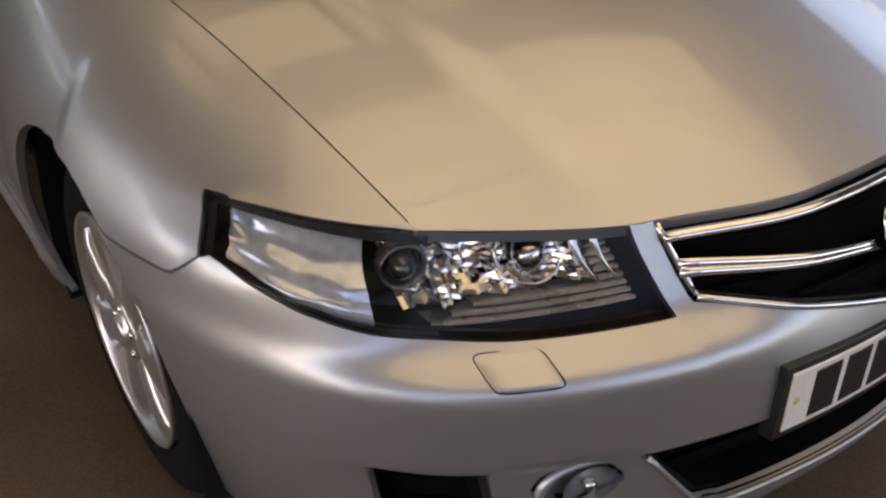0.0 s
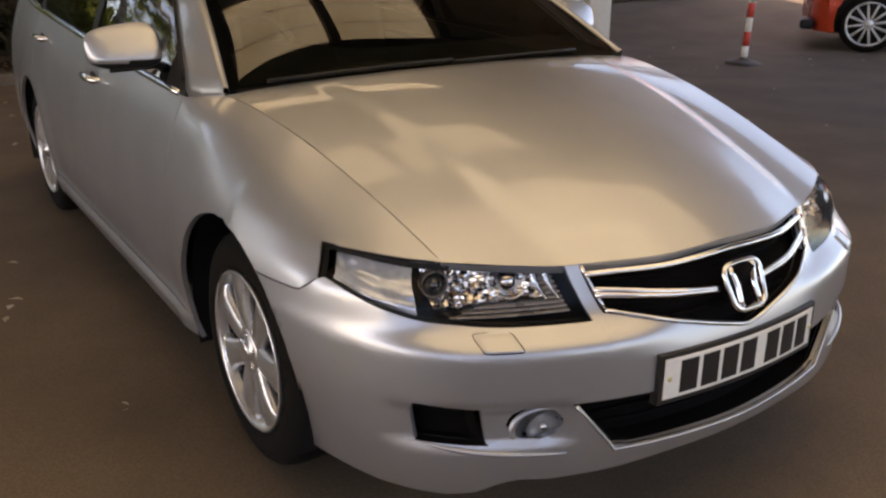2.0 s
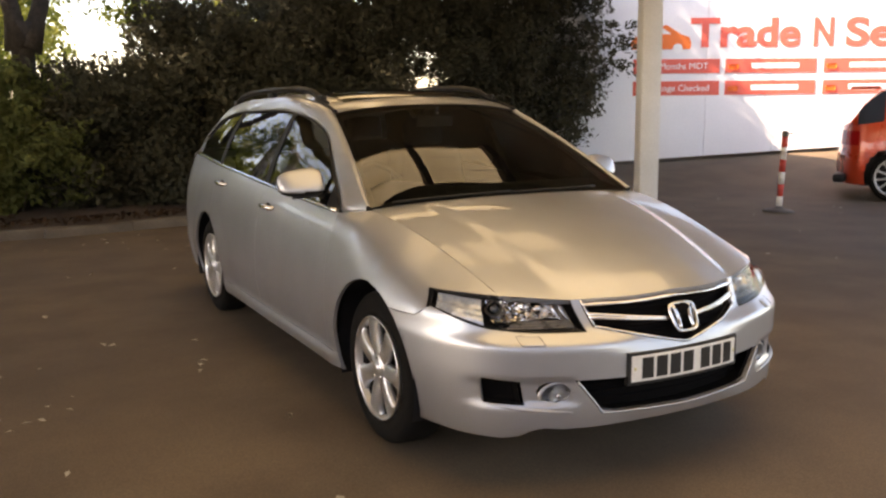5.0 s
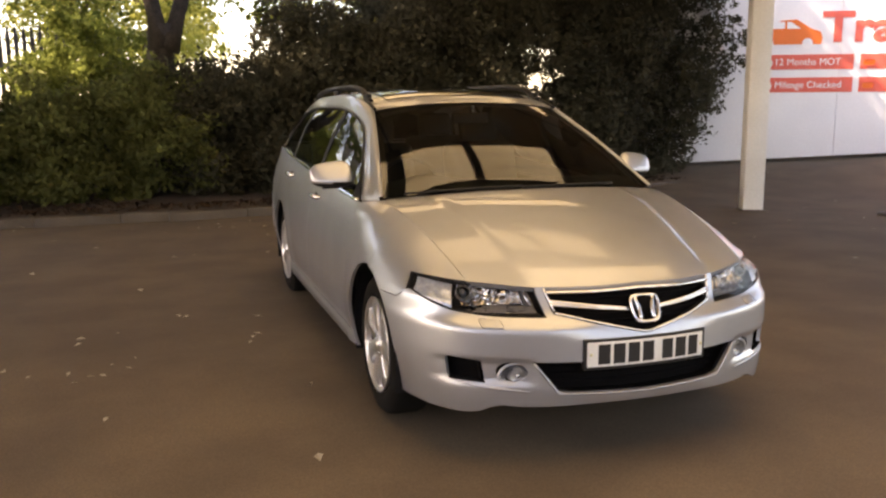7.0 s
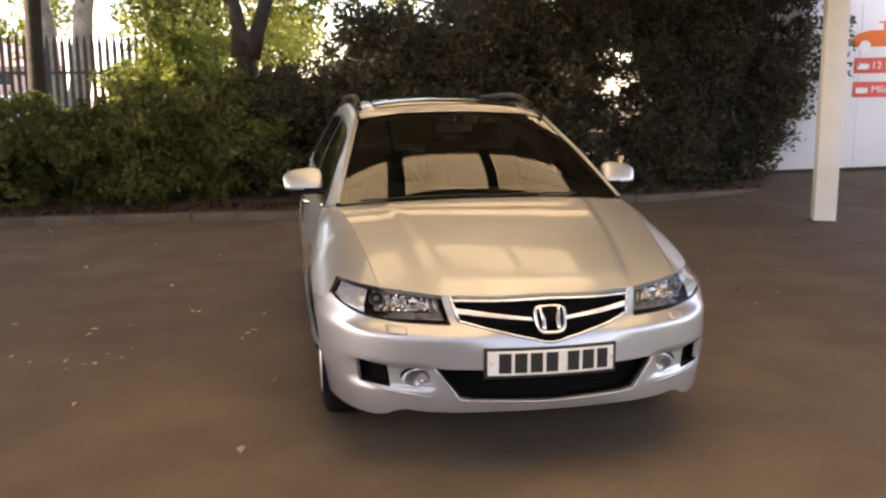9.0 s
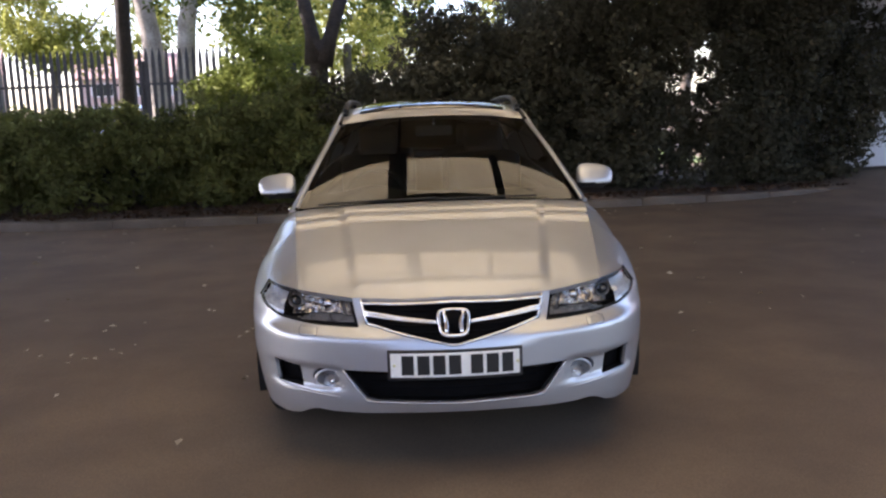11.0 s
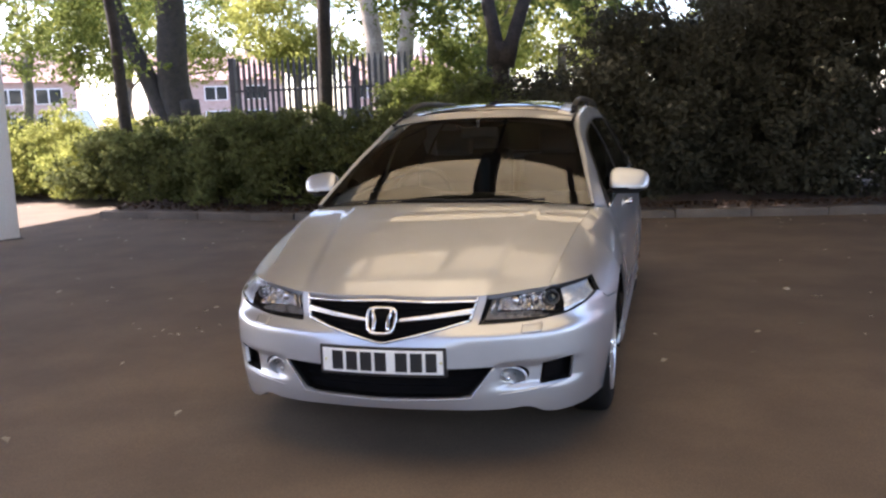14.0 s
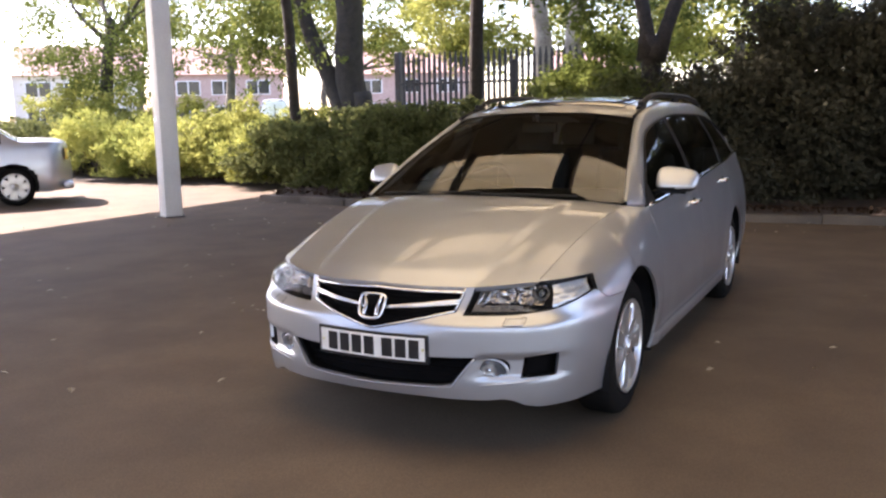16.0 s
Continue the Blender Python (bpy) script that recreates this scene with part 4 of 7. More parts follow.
        part("louvre", bm, M_LOUVRE, lamp)
    for k in range(7):
        z = 0.620 + 0.0095 * k
        bm = bmesh.new()
        xa = 0.394 + 0.30 * (z - 0.60)
        sheet(bm, [[lp(lerp(xa, xa + 0.032, m / 3), z + 0.004, 0.062), lp(lerp(xa, xa + 0.032, m / 3), z + 0.0045, 0.030), lp(lerp(xa, xa + 0.032, m / 3), z, 0.032)] for m in range(4)])
        part("louvre", bm, M_LOUVRE, lamp)

def bent_box(bm, lo, hi, n=16):
    """A flat bar that follows the bumper's curve."""
    rings = []
    for k in range(n + 1):
        x = lerp(lo[0], hi[0], k / n)
        o = 0.30 * x * x
        rings.append([bm.verts.new((x, yy + o, zz)) for yy, zz in ((lo[1], lo[2] + 0.002), (lo[1], hi[2] - 0.002), (lo[1] + 0.002, hi[2]), (hi[1], hi[2]), (hi[1], lo[2]), (lo[1] + 0.002, lo[2]))])
    for r0, r1 in zip(rings, rings[1:]):
        for k in range(6):
            bm.faces.new((r0[k], r0[(k + 1) % 6], r1[(k + 1) % 6], r1[k]))
    bm.faces.new(rings[0][::-1])
    bm.faces.new(rings[-1])
    bmesh.ops.recalc_face_normals(bm, faces=bm.faces)


# number plate: white field in a black surround, its characters as plain bars
plate = part("number_plate", bmesh.new(), M_INK, estate, "white number plate in a black surround")
bm = bmesh.new()
bent_box(bm, (-0.2625, -0.0055, 0.392), (0.2625, 0.016, 0.511))
bm.to_mesh(plate.data)
bm.free()
bm = bmesh.new()
bent_box(bm, (-0.2505, -0.0075, 0.4035), (0.2505, 0.0, 0.4995))
part("plate_field", bm, M_PLATE, plate)
for k, (a, b) in enumerate(((-0.208, -0.160), (-0.147, -0.099), (-0.086, -0.038), (-0.025, 0.023), (0.060, 0.108), (0.121, 0.169), (0.182, 0.226))):
    bm = bmesh.new()
    bent_box(bm, (a, -0.0088, 0.412), (b, -0.006, 0.491), 3)
    part("character_bar", bm, M_INK, plate)
for x in (-0.236, 0.243):
    bm = bmesh.new()
    lathe(bm, [(0.006, 0.0110), (0.006, 0.0080), (0.0005, 0.0075)], 14, "y")
    part("screw_cap", bm, M_SCREW, plate, m=pose(x, 0, 0.452))

# ---- mirrors, handles
for sd, door in ((1, doors_f[0]), (-1, doors_f[1])):
    bm = bmesh.new()
    bmesh.ops.create_uvsphere(bm, u_segments=28, v_segments=18, radius=1)
    for v in bm.verts:
        c = v.co
        e = 0.60
        q = [math.copysign(abs(t) ** e, t) for t in c]
        taper = 1 - 0.14 * q[0] * 1
        v.co = Vector((q[0] * 0.104, q[1] * 0.062 * (1.0 if q[1] < 0 else 0.55) * taper, q[2] * 0.064 * taper))
        v.co.x *= sd
        v.co.y += 0.05 * abs(q[0] + 1) * 0.35 + (0.55 * (v.co.z + 0.03) if q[1] < 0.3 and v.co.z > -0.03 else 0.0) * (0.3 - q[1]) / 1.3
    bmesh.ops.recalc_face_normals(bm, faces=bm.faces)
    for f in bm.faces:
        f.material_index = 1 if f.calc_center_median().z < -0.038 else 0
    mir = part("door_mirror", bm, [M_PAINT, M_BLACK], door, "silver door mirror", m=pose(sd * 0.885, 1.595, 1.022, 0, sd * 3, 0))
    bm = bmesh.new()
    box(bm, (-0.086, 0.05, -0.044), (0.086, 0.062, 0.041), 0.012)
    part("mirror_glass", bm, M_CHROME, mir, m=pose(0, 0.012, 0, 0, 0, 0))
    bm = bmesh.new()
    tube(bm, [(-sd * 0.135, 0.03, -0.085), (-sd * 0.09, 0.02, -0.062), (-sd * 0.03, 0.0, -0.060), (sd * 0.05, -0.005, -0.062)], [0.022, 0.020, 0.016, 0.008], 10, flat=0.7)
    part("mirror_stalk", bm, M_BLACK, mir)
    bm = bmesh.new()
    sheet(bm, [[Vector((sd * 0.103 * math.cos(a) , -0.066 * math.sin(a) * 0.98 + 0.015, z)) for a in [0.35 + 0.9 * k / 8 for k in range(9)]] for z in (-0.040, -0.030)], flip=sd > 0)
    part("side_repeater", bm, M_LENS, mir)
for sd in (1, -1):
    for yh, zh, par in ((2.27, 0.842, doors_f[0 if sd > 0 else 1]), (3.24, 0.893, doors_r[0 if sd > 0 else 1])):
        x = flank_x(yh, zh)
        bm = bmesh.new()
        tube(bm, [(sd * (x - 0.004), yh - 0.095, zh), (sd * (x + 0.022), yh - 0.07, zh + 0.002), (sd * (x + 0.030), yh, zh + 0.004), (sd * (x + 0.024), yh + 0.07, zh + 0.003), (sd * (x - 0.004), yh + 0.095, zh)], [0.010, 0.012, 0.012, 0.012, 0.010], 10, flat=1.15)
        h = part("door_handle", bm, M_CHROME, par, "chrome pull handle")
        bm = bmesh.new()
        bmesh.ops.create_uvsphere(bm, u_segments=16, v_segments=8, radius=1)
        for v in bm.verts:
            v.co = Vector((v.co.x * 0.004, v.co.y * 0.05, v.co.z * 0.024))
        part("handle_cup", bm, M_BLACK, h, m=pose(sd * (x + 0.0015), yh, zh))


# ---- wheels
def wheel(parent, sd, yv, face_x):
    w = part("wheel", bmesh.new(), M_RUBBER, parent, m=pose(sd * face_x, yv, WHEEL_R, 0, 0, 0 if sd > 0 else 180))
    w.name = "wheel"
    bm = bmesh.new()
    R = WHEEL_R
    lathe(bm, [(0.206, -0.185), (0.235, -0.195), (0.285, -0.192), (R - 0.008, -0.175), (R, -0.150), (R, -0.055), (R - 0.006, -0.028), (R - 0.022, -0.012), (0.268, -0.002), (0.240, -0.002), (0.222, -0.010), (0.208, -0.018)], 64)
    part("tyre", bm, M_RUBBER, w, "black road tyre", sharp=60)
    bm = bmesh.new()
    lathe(bm, [(0.214, -0.010), (0.2165, -0.004), (0.212, 0.0), (0.206, -0.004), (0.200, -0.018), (0.196, -0.03)], 64)
    part("rim", bm, M_ALLOY, w, sharp=60)
    bm = bmesh.new()
    lathe(bm, [(0.196, -0.03), (0.190, -0.06), (0.188, -0.12), (0.186, -0.17)], 48)
    part("rim_barrel", bm, M_BARREL, w, "inside of the rim, darkened for the shade behind the spokes", sharp=60)
    # disc steel is darkened too, for the shade in the wheel's openings
    bm = bmesh.new()
    lathe(bm, [(0.150, -0.10), (0.150, -0.085), (0.06, -0.085), (0.0005, -0.08)], 40)
    part("brake_disc", bm, varied("brake_disc_steel", (0.018, 0.017, 0.016), (0.042, 0.039, 0.036), 10, 0.5, 0.6, 0, 60), w)
    # black disc added behind the brake as the wheel's inner shade
    bm = bmesh.new()
    lathe(bm, [(0.19, -0.14), (0.0005, -0.14)], 40)
    part("shade_backing", bm, M_VOID, w)
    sp = None
    for k in range(7):
        a = 2 * math.pi * k / 7 + 0.22
        if sp is None:
            bm = bmesh.new()
            rows = []
            for t in range(15):
                r = lerp(0.050, 0.206, t / 14)
                hw = float(np.interp(t / 14, [0, 0.2, 0.5, 0.78, 0.92, 1], [0.036, 0.035, 0.037, 0.044, 0.060, 0.090]))
                xx = float(np.interp(t / 14, [0, 0.4, 0.8, 1], [-0.012, -0.006, -0.006, -0.014]))
                rows.append([Vector((xx - 0.030, -hw * 0.9, r)), Vector((xx - 0.010, -hw, r)), Vector((xx - 0.001, -hw * 0.72, r)), Vector((xx + 0.001, 0, r)), Vector((xx - 0.001, hw * 0.72, r)), Vector((xx - 0.010, hw, r)), Vector((xx - 0.030, hw * 0.9, r))])
            sheet(bm, rows)
            sp = part("spoke", bm, M_ALLOY, w, m=Matrix.Rotation(a, 4, "X"), sharp=45)
        else:
            o = new("spoke", sp.data)
            o.parent = w
            o.matrix_basis = Matrix.Rotation(a, 4, "X")
    bm = bmesh.new()
    lathe(bm, [(0.062, -0.04), (0.062, -0.014), (0.055, -0.008), (0.032, -0.010), (0.030, 0.0), (0.024, 0.004), (0.0005, 0.005)], 36)
    part("hub_cap", bm, M_ALLOY, w, sharp=45)
    for k in range(5):
        a = 2 * math.pi * k / 5
        bm = bmesh.new()
        lathe(bm, [(0.008, -0.016), (0.008, -0.006), (0.0005, -0.005)], 8)
        part("wheel_bolt", bm, M_CHROME, w, m=pose(0, 0.044 * math.sin(a), 0.044 * math.cos(a)))
    return w


for sd in (1, -1):
    for yv in (AXF, AXR):
        wheel(estate, sd, yv, 0.846)
        # dark liner of the wheel well
        bm = bmesh.new()
        rr = 0.372
        rows = [[Vector((sd * x, yv + rr * math.cos(a), max(0.20, 0.325 + rr * math.sin(a)))) for x in (0.50, 0.70, 0.855)] for a in [-0.35 + (math.pi + 0.7) * k / 24 for k in range(25)]]
        sheet(bm, rows)
        part("wheel_liner", bm, M_BLACK, estate)
bm = bmesh.new()
box(bm, (-0.74, 0.35, 0.19), (0.74, 4.55, 0.27), 0.03)
box(bm, (-0.5, 0.5, 0.25), (0.5, 4.3, 0.6), 0.03)
box(bm, (-0.44, 0.13, 0.245), (0.44, 0.5, 0.275), 0.01)
part("underbody", bm, M_BLACK, estate)

# ---- cabin
bm = bmesh.new()
sheet(bm, [[Vector((0.70 * (m / 12 - 1), lerp(1.16, 1.78, k / 8), 0.925 + 0.05 * math.sin(math.pi * k / 8) + (0.055 * math.exp(-(((0.70 * (m / 12 - 1)) + 0.36) / 0.17) ** 2) * step(0.45, 0.9, k / 8)))) for m in range(25)] for k in range(9)] + [[Vector((0.70 * (m / 12 - 1), 1.80, 0.60)) for m in range(25)]])
part("dashboard", bm, M_CABIN, estate)
bm = bmesh.new()
lathe(bm, [(0.185 + 0.015 * math.cos(t), 0.015 * math.sin(t)) for t in [2 * math.pi * k / 10 for k in range(11)]], 40, "y")
box(bm, (-0.18, -0.012, -0.03), (0.18, 0.012, 0.025), 0.008)
box(bm, (-0.07, -0.02, -0.18), (0.07, 0.012, 0.05), 0.02)
part("steering_wheel", bm, M_CABIN, estate, m=pose(-0.36, 1.93, 0.90, -24))
for sx in (-0.36, 0.36):
    for ys, nm in ((2.35, "front_seat"), (3.28, "rear_seat")):
        bm = bmesh.new()
        box(bm, (-0.25, -0.28, 0.38), (0.25, 0.26, 0.58), 0.05, 3)
        box(bm, (-0.25, 0.0, 0.0), (0.25, 0.15, 0.66), 0.06, 3, m=pose(0, 0.16, 0.50, -16))
        box(bm, (-0.13, 0.0, 0.0), (0.13, 0.10, 0.18), 0.04, 3, m=pose(0, 0.35, 1.12, -12))
        part(nm, bm, M_SEAT, estate, m=pose(sx, ys, 0))
bm = bmesh.new()
box(bm, (-0.11, -0.012, -0.03), (0.11, 0.012, 0.03), 0.01)
tube(bm, [(0, 0, 0.02), (0, -0.04, 0.07)], 0.008)
rvm = part("rear_view_mirror", bm, M_CABIN, estate, m=pose(0.0, 1.93, 1.29))
# small pale tag added in place of a glint on the mirror
bm = bmesh.new()
box(bm, (-0.007, -0.040, 0.036), (0.007, -0.032, 0.046), 0.002)
part("glint_tag", bm, M_WHITE_TAG, rvm, "pale tag standing for a glint on the mirror")
bm = bmesh.new()
box(bm, (-0.76, 1.3, 0.30), (0.76, 4.4, 0.40), 0.02)
part("cabin_floor", bm, M_CABIN, estate)
for sd in (1, -1):
    bm = bmesh.new()
    box(bm, (sd * 0.70, 1.35, 0.4), (sd * 0.76, 4.3, 0.88), 0.02)
    part("door_lining", bm, M_CABIN, estate)
bm = bmesh.new()
sheet(bm, [[Vector((0.50 * (m / 6 - 1), yv, lerp(roof_z(yv), edge_z(yv), abs(m / 6 - 1) ** 2.6) - 0.03)) for m in range(13)] for yv in [2.0 + 2.4 * k / 16 for k in range(17)]])
part("headlining", bm, varied("grey_headlining", (0.10, 0.10, 0.09), (0.15, 0.14, 0.13), 9, 0.95), estate)
# wipers at the screen's foot
for x0, x1 in ((-0.60, -0.02), (-0.02, 0.48)):
    bm = bmesh.new()
    pts = [screen_point(lerp(x0, x1, k / 8) / 0.70, 0.012 + 0.012 * k / 8) + Vector((0, -0.010, 0.006)) for k in range(9)]
    tube(bm, pts, 0.006, 6)
    part("wiper", bm, M_BLACK, estate)

# ---------------------------------------------------------------- ground, kerb, bed
def asphalt():
    m = varied("worn_asphalt", (0.081, 0.0550, 0.0315), (0.131, 0.0925, 0.055), 0.55, 0.85, 0, 0.0025, 140, detail=8)
    nt = m.node_tree
    n, l = nt.nodes, nt.links
    b = n["Principled BSDF"]
    src = b.inputs["Base Color"].links[0].from_socket
    co = n.new("ShaderNodeTexCoord")
    st, grit = n.new("ShaderNodeTexNoise"), n.new("ShaderNodeTexVoronoi")
    st.inputs["Scale"].default_value, st.inputs["Detail"].default_value = 1.7, 9.0
    grit.inputs["Scale"].default_value = 110.0
    l.new(co.outputs["Object"], st.inputs["Vector"])
    l.new(co.outputs["Object"], grit.inputs["Vector"])
    r = n.new("ShaderNodeValToRGB")
    r.color_ramp.elements[0].position, r.color_ramp.elements[1].position = 0.38, 0.62
    r.color_ramp.elements[0].color, r.color_ramp.elements[1].color = (0.80, 0.78, 0.76, 1), (1.10, 1.09, 1.07, 1)
    l.new(st.outputs["Fac"], r.inputs["Fac"])
    mul = n.new("ShaderNodeMix")
    mul.data_type, mul.blend_type = "RGBA", "MULTIPLY"
    mul.inputs[0].default_value = 1.0
    l.new(src, mul.inputs[6])
    l.new(r.outputs["Color"], mul.inputs[7])
    g2 = n.new("ShaderNodeMapRange")
    g2.inputs["From Max"].default_value = 0.7
    g2.inputs["To Min"].default_value, g2.inputs["To Max"].default_value = 1.20, 0.85
    l.new(grit.outputs["Distance"], g2.inputs["Value"])
    m2 = n.new("ShaderNodeMix")
    m2.data_type, m2.blend_type = "RGBA", "MULTIPLY"
    m2.inputs[0].default_value = 1.0
    l.new(mul.outputs[2], m2.inputs[6])
    l.new(g2.outputs["Result"], m2.inputs[7])
    l.new(m2.outputs[2], b.inputs["Base Color"])
    return m


M_ASPHALT = asphalt()
M_KERB = varied("weathered_concrete", (0.060, 0.048, 0.038), (0.135, 0.112, 0.090), 2.6, 0.85, 0, 0.004, 70)
M_SOIL = varied("leaf_littered_soil", (0.025, 0.017, 0.012), (0.075, 0.050, 0.034), 3.0, 0.95, 0, 0.03, 38)
M_GRASS = varied("rough_grass", (0.05, 0.085, 0.02), (0.13, 0.17, 0.05), 0.8, 0.95, 0, 0.03, 30)
CABIN_AT, CABIN_TURN = Vector((8.87, 9.0)), radians(-25)


def ground_z(x, y):
    """Nearly level asphalt that climbs gently to the foot of the office cabin."""
    if abs(x) > 30 or abs(y) > 30:
        return 0.0
    z = 0.012 * noise.noise(Vector((x * 0.31, y * 0.27, 0))) * step(5, 7, math.hypot(x, y - 2))
    d = Vector((x, y)) - CABIN_AT
    along = d.x * math.cos(CABIN_TURN) + d.y * math.sin(CABIN_TURN)
    away = d.x * math.sin(CABIN_TURN) - d.y * math.cos(CABIN_TURN)
    return z + (0.24 + 0.05 * (along + 1.8)) * step(3.0, 0.1, away) * step(-4.6, -2.6, along) * step(14, 11, along)


bm = bmesh.new()
gx = [-400, -60] + [k * 0.75 for k in range(-33, 34)] + [60, 400]
sheet(bm, [[Vector((x, y, ground_z(x, y))) for x in gx] for y in gx])
ground = part("ground", bm, M_ASPHALT, None)
tagged(ground, "worn brown-grey asphalt forecourt", "ground", kind="structure")

kerb = thing("kerb", "row of weathered concrete kerb stones", "kerb", kind="structure")
stone = None
rng = random.Random(4)
# the kerb runs along the bed, turns in by the cabin and steps back beside the sunny bays
LINE = [(6.6, 10.8), (6.6, 8.70), (-1.2, 7.80), (-4.6, 7.84), (-7.15, 8.18), (-8.15, 10.35)]
for (xa, ya), (xb, yb) in zip(LINE, LINE[1:]):
    run, turn = math.hypot(xb - xa, yb - ya), math.degrees(math.atan2(yb - ya, xb - xa))
    for k in range(max(1, round(run / 0.915))):
        if stone is None:
            bm = bmesh.new()
            box(bm, (0.0015, -0.135, -0.1), (0.9135, 0.0, 0.105), 0.022, 2)
            stone = bm
            me = finish(bm, "kerb_stone", M_KERB)
        o = new("kerb_stone", me)
        o.parent = kerb
        t = k * 0.915 / run
        o.matrix_basis = pose(lerp(xa, xb, t), lerp(ya, yb, t) + rng.uniform(-0.01, 0.01), rng.uniform(-0.012, 0.008), 0, 0, turn + rng.uniform(-0.5, 0.5))


def bed_front(x):
    return float(np.interp(x, [-24, -8.2, -7.15, -4.6, -1.2, 6.6], [10.42, 10.45, 8.30, 7.96, 7.92, 8.82]))


bm = bmesh.new()
nx, ny = 60, 14
sheet(bm, [[Vector((lerp(-24, 6.5, i / nx), lerp(bed_front(lerp(-24, 6.5, i / nx)), 13.0, j / ny), 0.02 + 0.055 * step(-9.0, -8.0, lerp(-24, 6.5, i / nx)) + 0.03 * noise.noise(Vector((i * 0.7, j * 0.9, 3))) + 0.10 * step(0.1, 0.7, j / ny))) for i in range(nx + 1)] for j in range(ny + 1)])
bed = part("planting_bed", bm, M_SOIL, None)
tagged(bed, "bare soil bed littered with dry leaves", "ground", kind="structure")
bm = bmesh.new()
sheet(bm, [[Vector((x, y, 0.16 + 0.05 * noise.noise(Vector((x * 0.2, y * 0.2, 1))))) for x in range(-60, 9, 3)] for y in range(13, 37, 3)])
lawn = part("lawn", bm, M_GRASS, None)
tagged(lawn, "rough sunlit grass behind the hedge", "grass", kind="structure")


# ---------------------------------------------------------------- leaves, bushes, trees
def leaf_mesh(name, centres, normals_, size, rnd, aspect=2.2, jitter=0.9, along=False):
    """Many folded leaves at the given places, as one mesh; along: they point the way of the normals, like fronds."""
    n = len(centres)
    c = np.asarray(centres, float)
    d = np.asarray(normals_, float) + rnd.normal(0, jitter, (n, 3))
    d /= np.linalg.norm(d, axis=1)[:, None]
    a = np.cross(d, rnd.normal(0, 1, (n, 3)))
    a /= np.linalg.norm(a, axis=1)[:, None]
    if along:
        a, d = d, a
    b = np.cross(d, a)
    s = size * rnd.uniform(0.55, 1.35, n)[:, None]
    w = s / aspect
    tip, root = c + a * s * 0.5, c - a * s * 0.5
    left, right = c + b * w * 0.5 + d * w * 0.16 - a * s * 0.06, c - b * w * 0.5 + d * w * 0.16 - a * s * 0.06
    v = np.stack([root, left, tip, right], 1).reshape(-1, 3)
    f = [(4 * k, 4 * k + 1, 4 * k + 2) for k in range(n)] + [(4 * k, 4 * k + 2, 4 * k + 3) for k in range(n)]
    me = bpy.data.meshes.new(name)
    me.from_pydata(v.tolist(), [], f)
    return me


def clump_points(rnd, lo, hi, clumps, per, radius, keep=None, lumps=0):
    """Leaf places gathered in clumps through a box; normals point out of each clump. lumps: clumps that crowd together as one bough."""
    pts, nrm = [], []
    bough, left = None, 0
    while len(pts) < clumps:
        if lumps and left > 0 and rnd.rand() < 0.8:
            left -= 1
            u = rnd.normal(0, 1, 3)
            u /= np.linalg.norm(u)
            u[2] = abs(u[2]) * 0.9 - 0.15
            c = bough + u * radius * rnd.uniform(0.7, 1.7)
            if not all(p - 0.15 <= q <= r + 0.1 for p, q, r in zip(lo, c, hi)):
                continue
        else:
            c = np.array([rnd.uniform(p, q) for p, q in zip(lo, hi)])
            if keep is not None and not keep(c):
                continue
            bough, left = c, lumps
        u = rnd.normal(0, 1, (per, 3))
        u /= np.linalg.norm(u, axis=1)[:, None]
        r = radius * rnd.uniform(0.4, 1.3)
        pts.append(c + u * r * rnd.uniform(0.35, 1.0, (per, 1)) * np.array([1, 1, 0.75]))
        nrm.append(u + np.array([0, 0, 0.4]))
    return np.concatenate(pts), np.concatenate(nrm)


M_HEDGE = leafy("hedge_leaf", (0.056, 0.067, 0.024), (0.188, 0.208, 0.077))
M_YELLOW = leafy("golden_shrub_leaf", (0.13, 0.17, 0.04), (0.50, 0.50, 0.15), 0.45)
M_BUSH = leafy("dark_evergreen_leaf", (0.039, 0.039, 0.026), (0.094, 0.090, 0.060), 0.25)
# shade and sun copies of one tree leaf: light is put into the colours
M_NEARCROWN = leafy("shade_toned_tree_leaf", (0.045, 0.065, 0.016), (0.17, 0.20, 0.055), 0.45)
M_CROWN = leafy("sun_toned_tree_leaf", (0.10, 0.120, 0.026), (0.42, 0.42, 0.125), 0.55)
# lighter range than hedge_leaf: sunshine on the tall shrub is put in
M_SUNLEAF = leafy("sun_toned_shrub_leaf", (0.05, 0.075, 0.018), (0.27, 0.31, 0.08), 0.5)
# near-black twig colour: the shade inside the bushes is put into it
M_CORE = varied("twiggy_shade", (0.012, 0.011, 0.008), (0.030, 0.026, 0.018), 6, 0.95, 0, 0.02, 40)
M_BARK = varied("grey_brown_bark", (0.045, 0.036, 0.028), (0.15, 0.125, 0.10), 5, 0.9, 0, 0.02, 34)
M_DARKBARK = varied("dark_furrowed_bark", (0.014, 0.011, 0.009), (0.050, 0.040, 0.032), 6, 0.95, 0, 0.03, 30)
M_PALEBARK = varied("pale_flaking_bark", (0.15, 0.12, 0.10), (0.42, 0.37, 0.32), 3, 0.85, 0, 0.015, 26)
nr = np.random.RandomState(7)


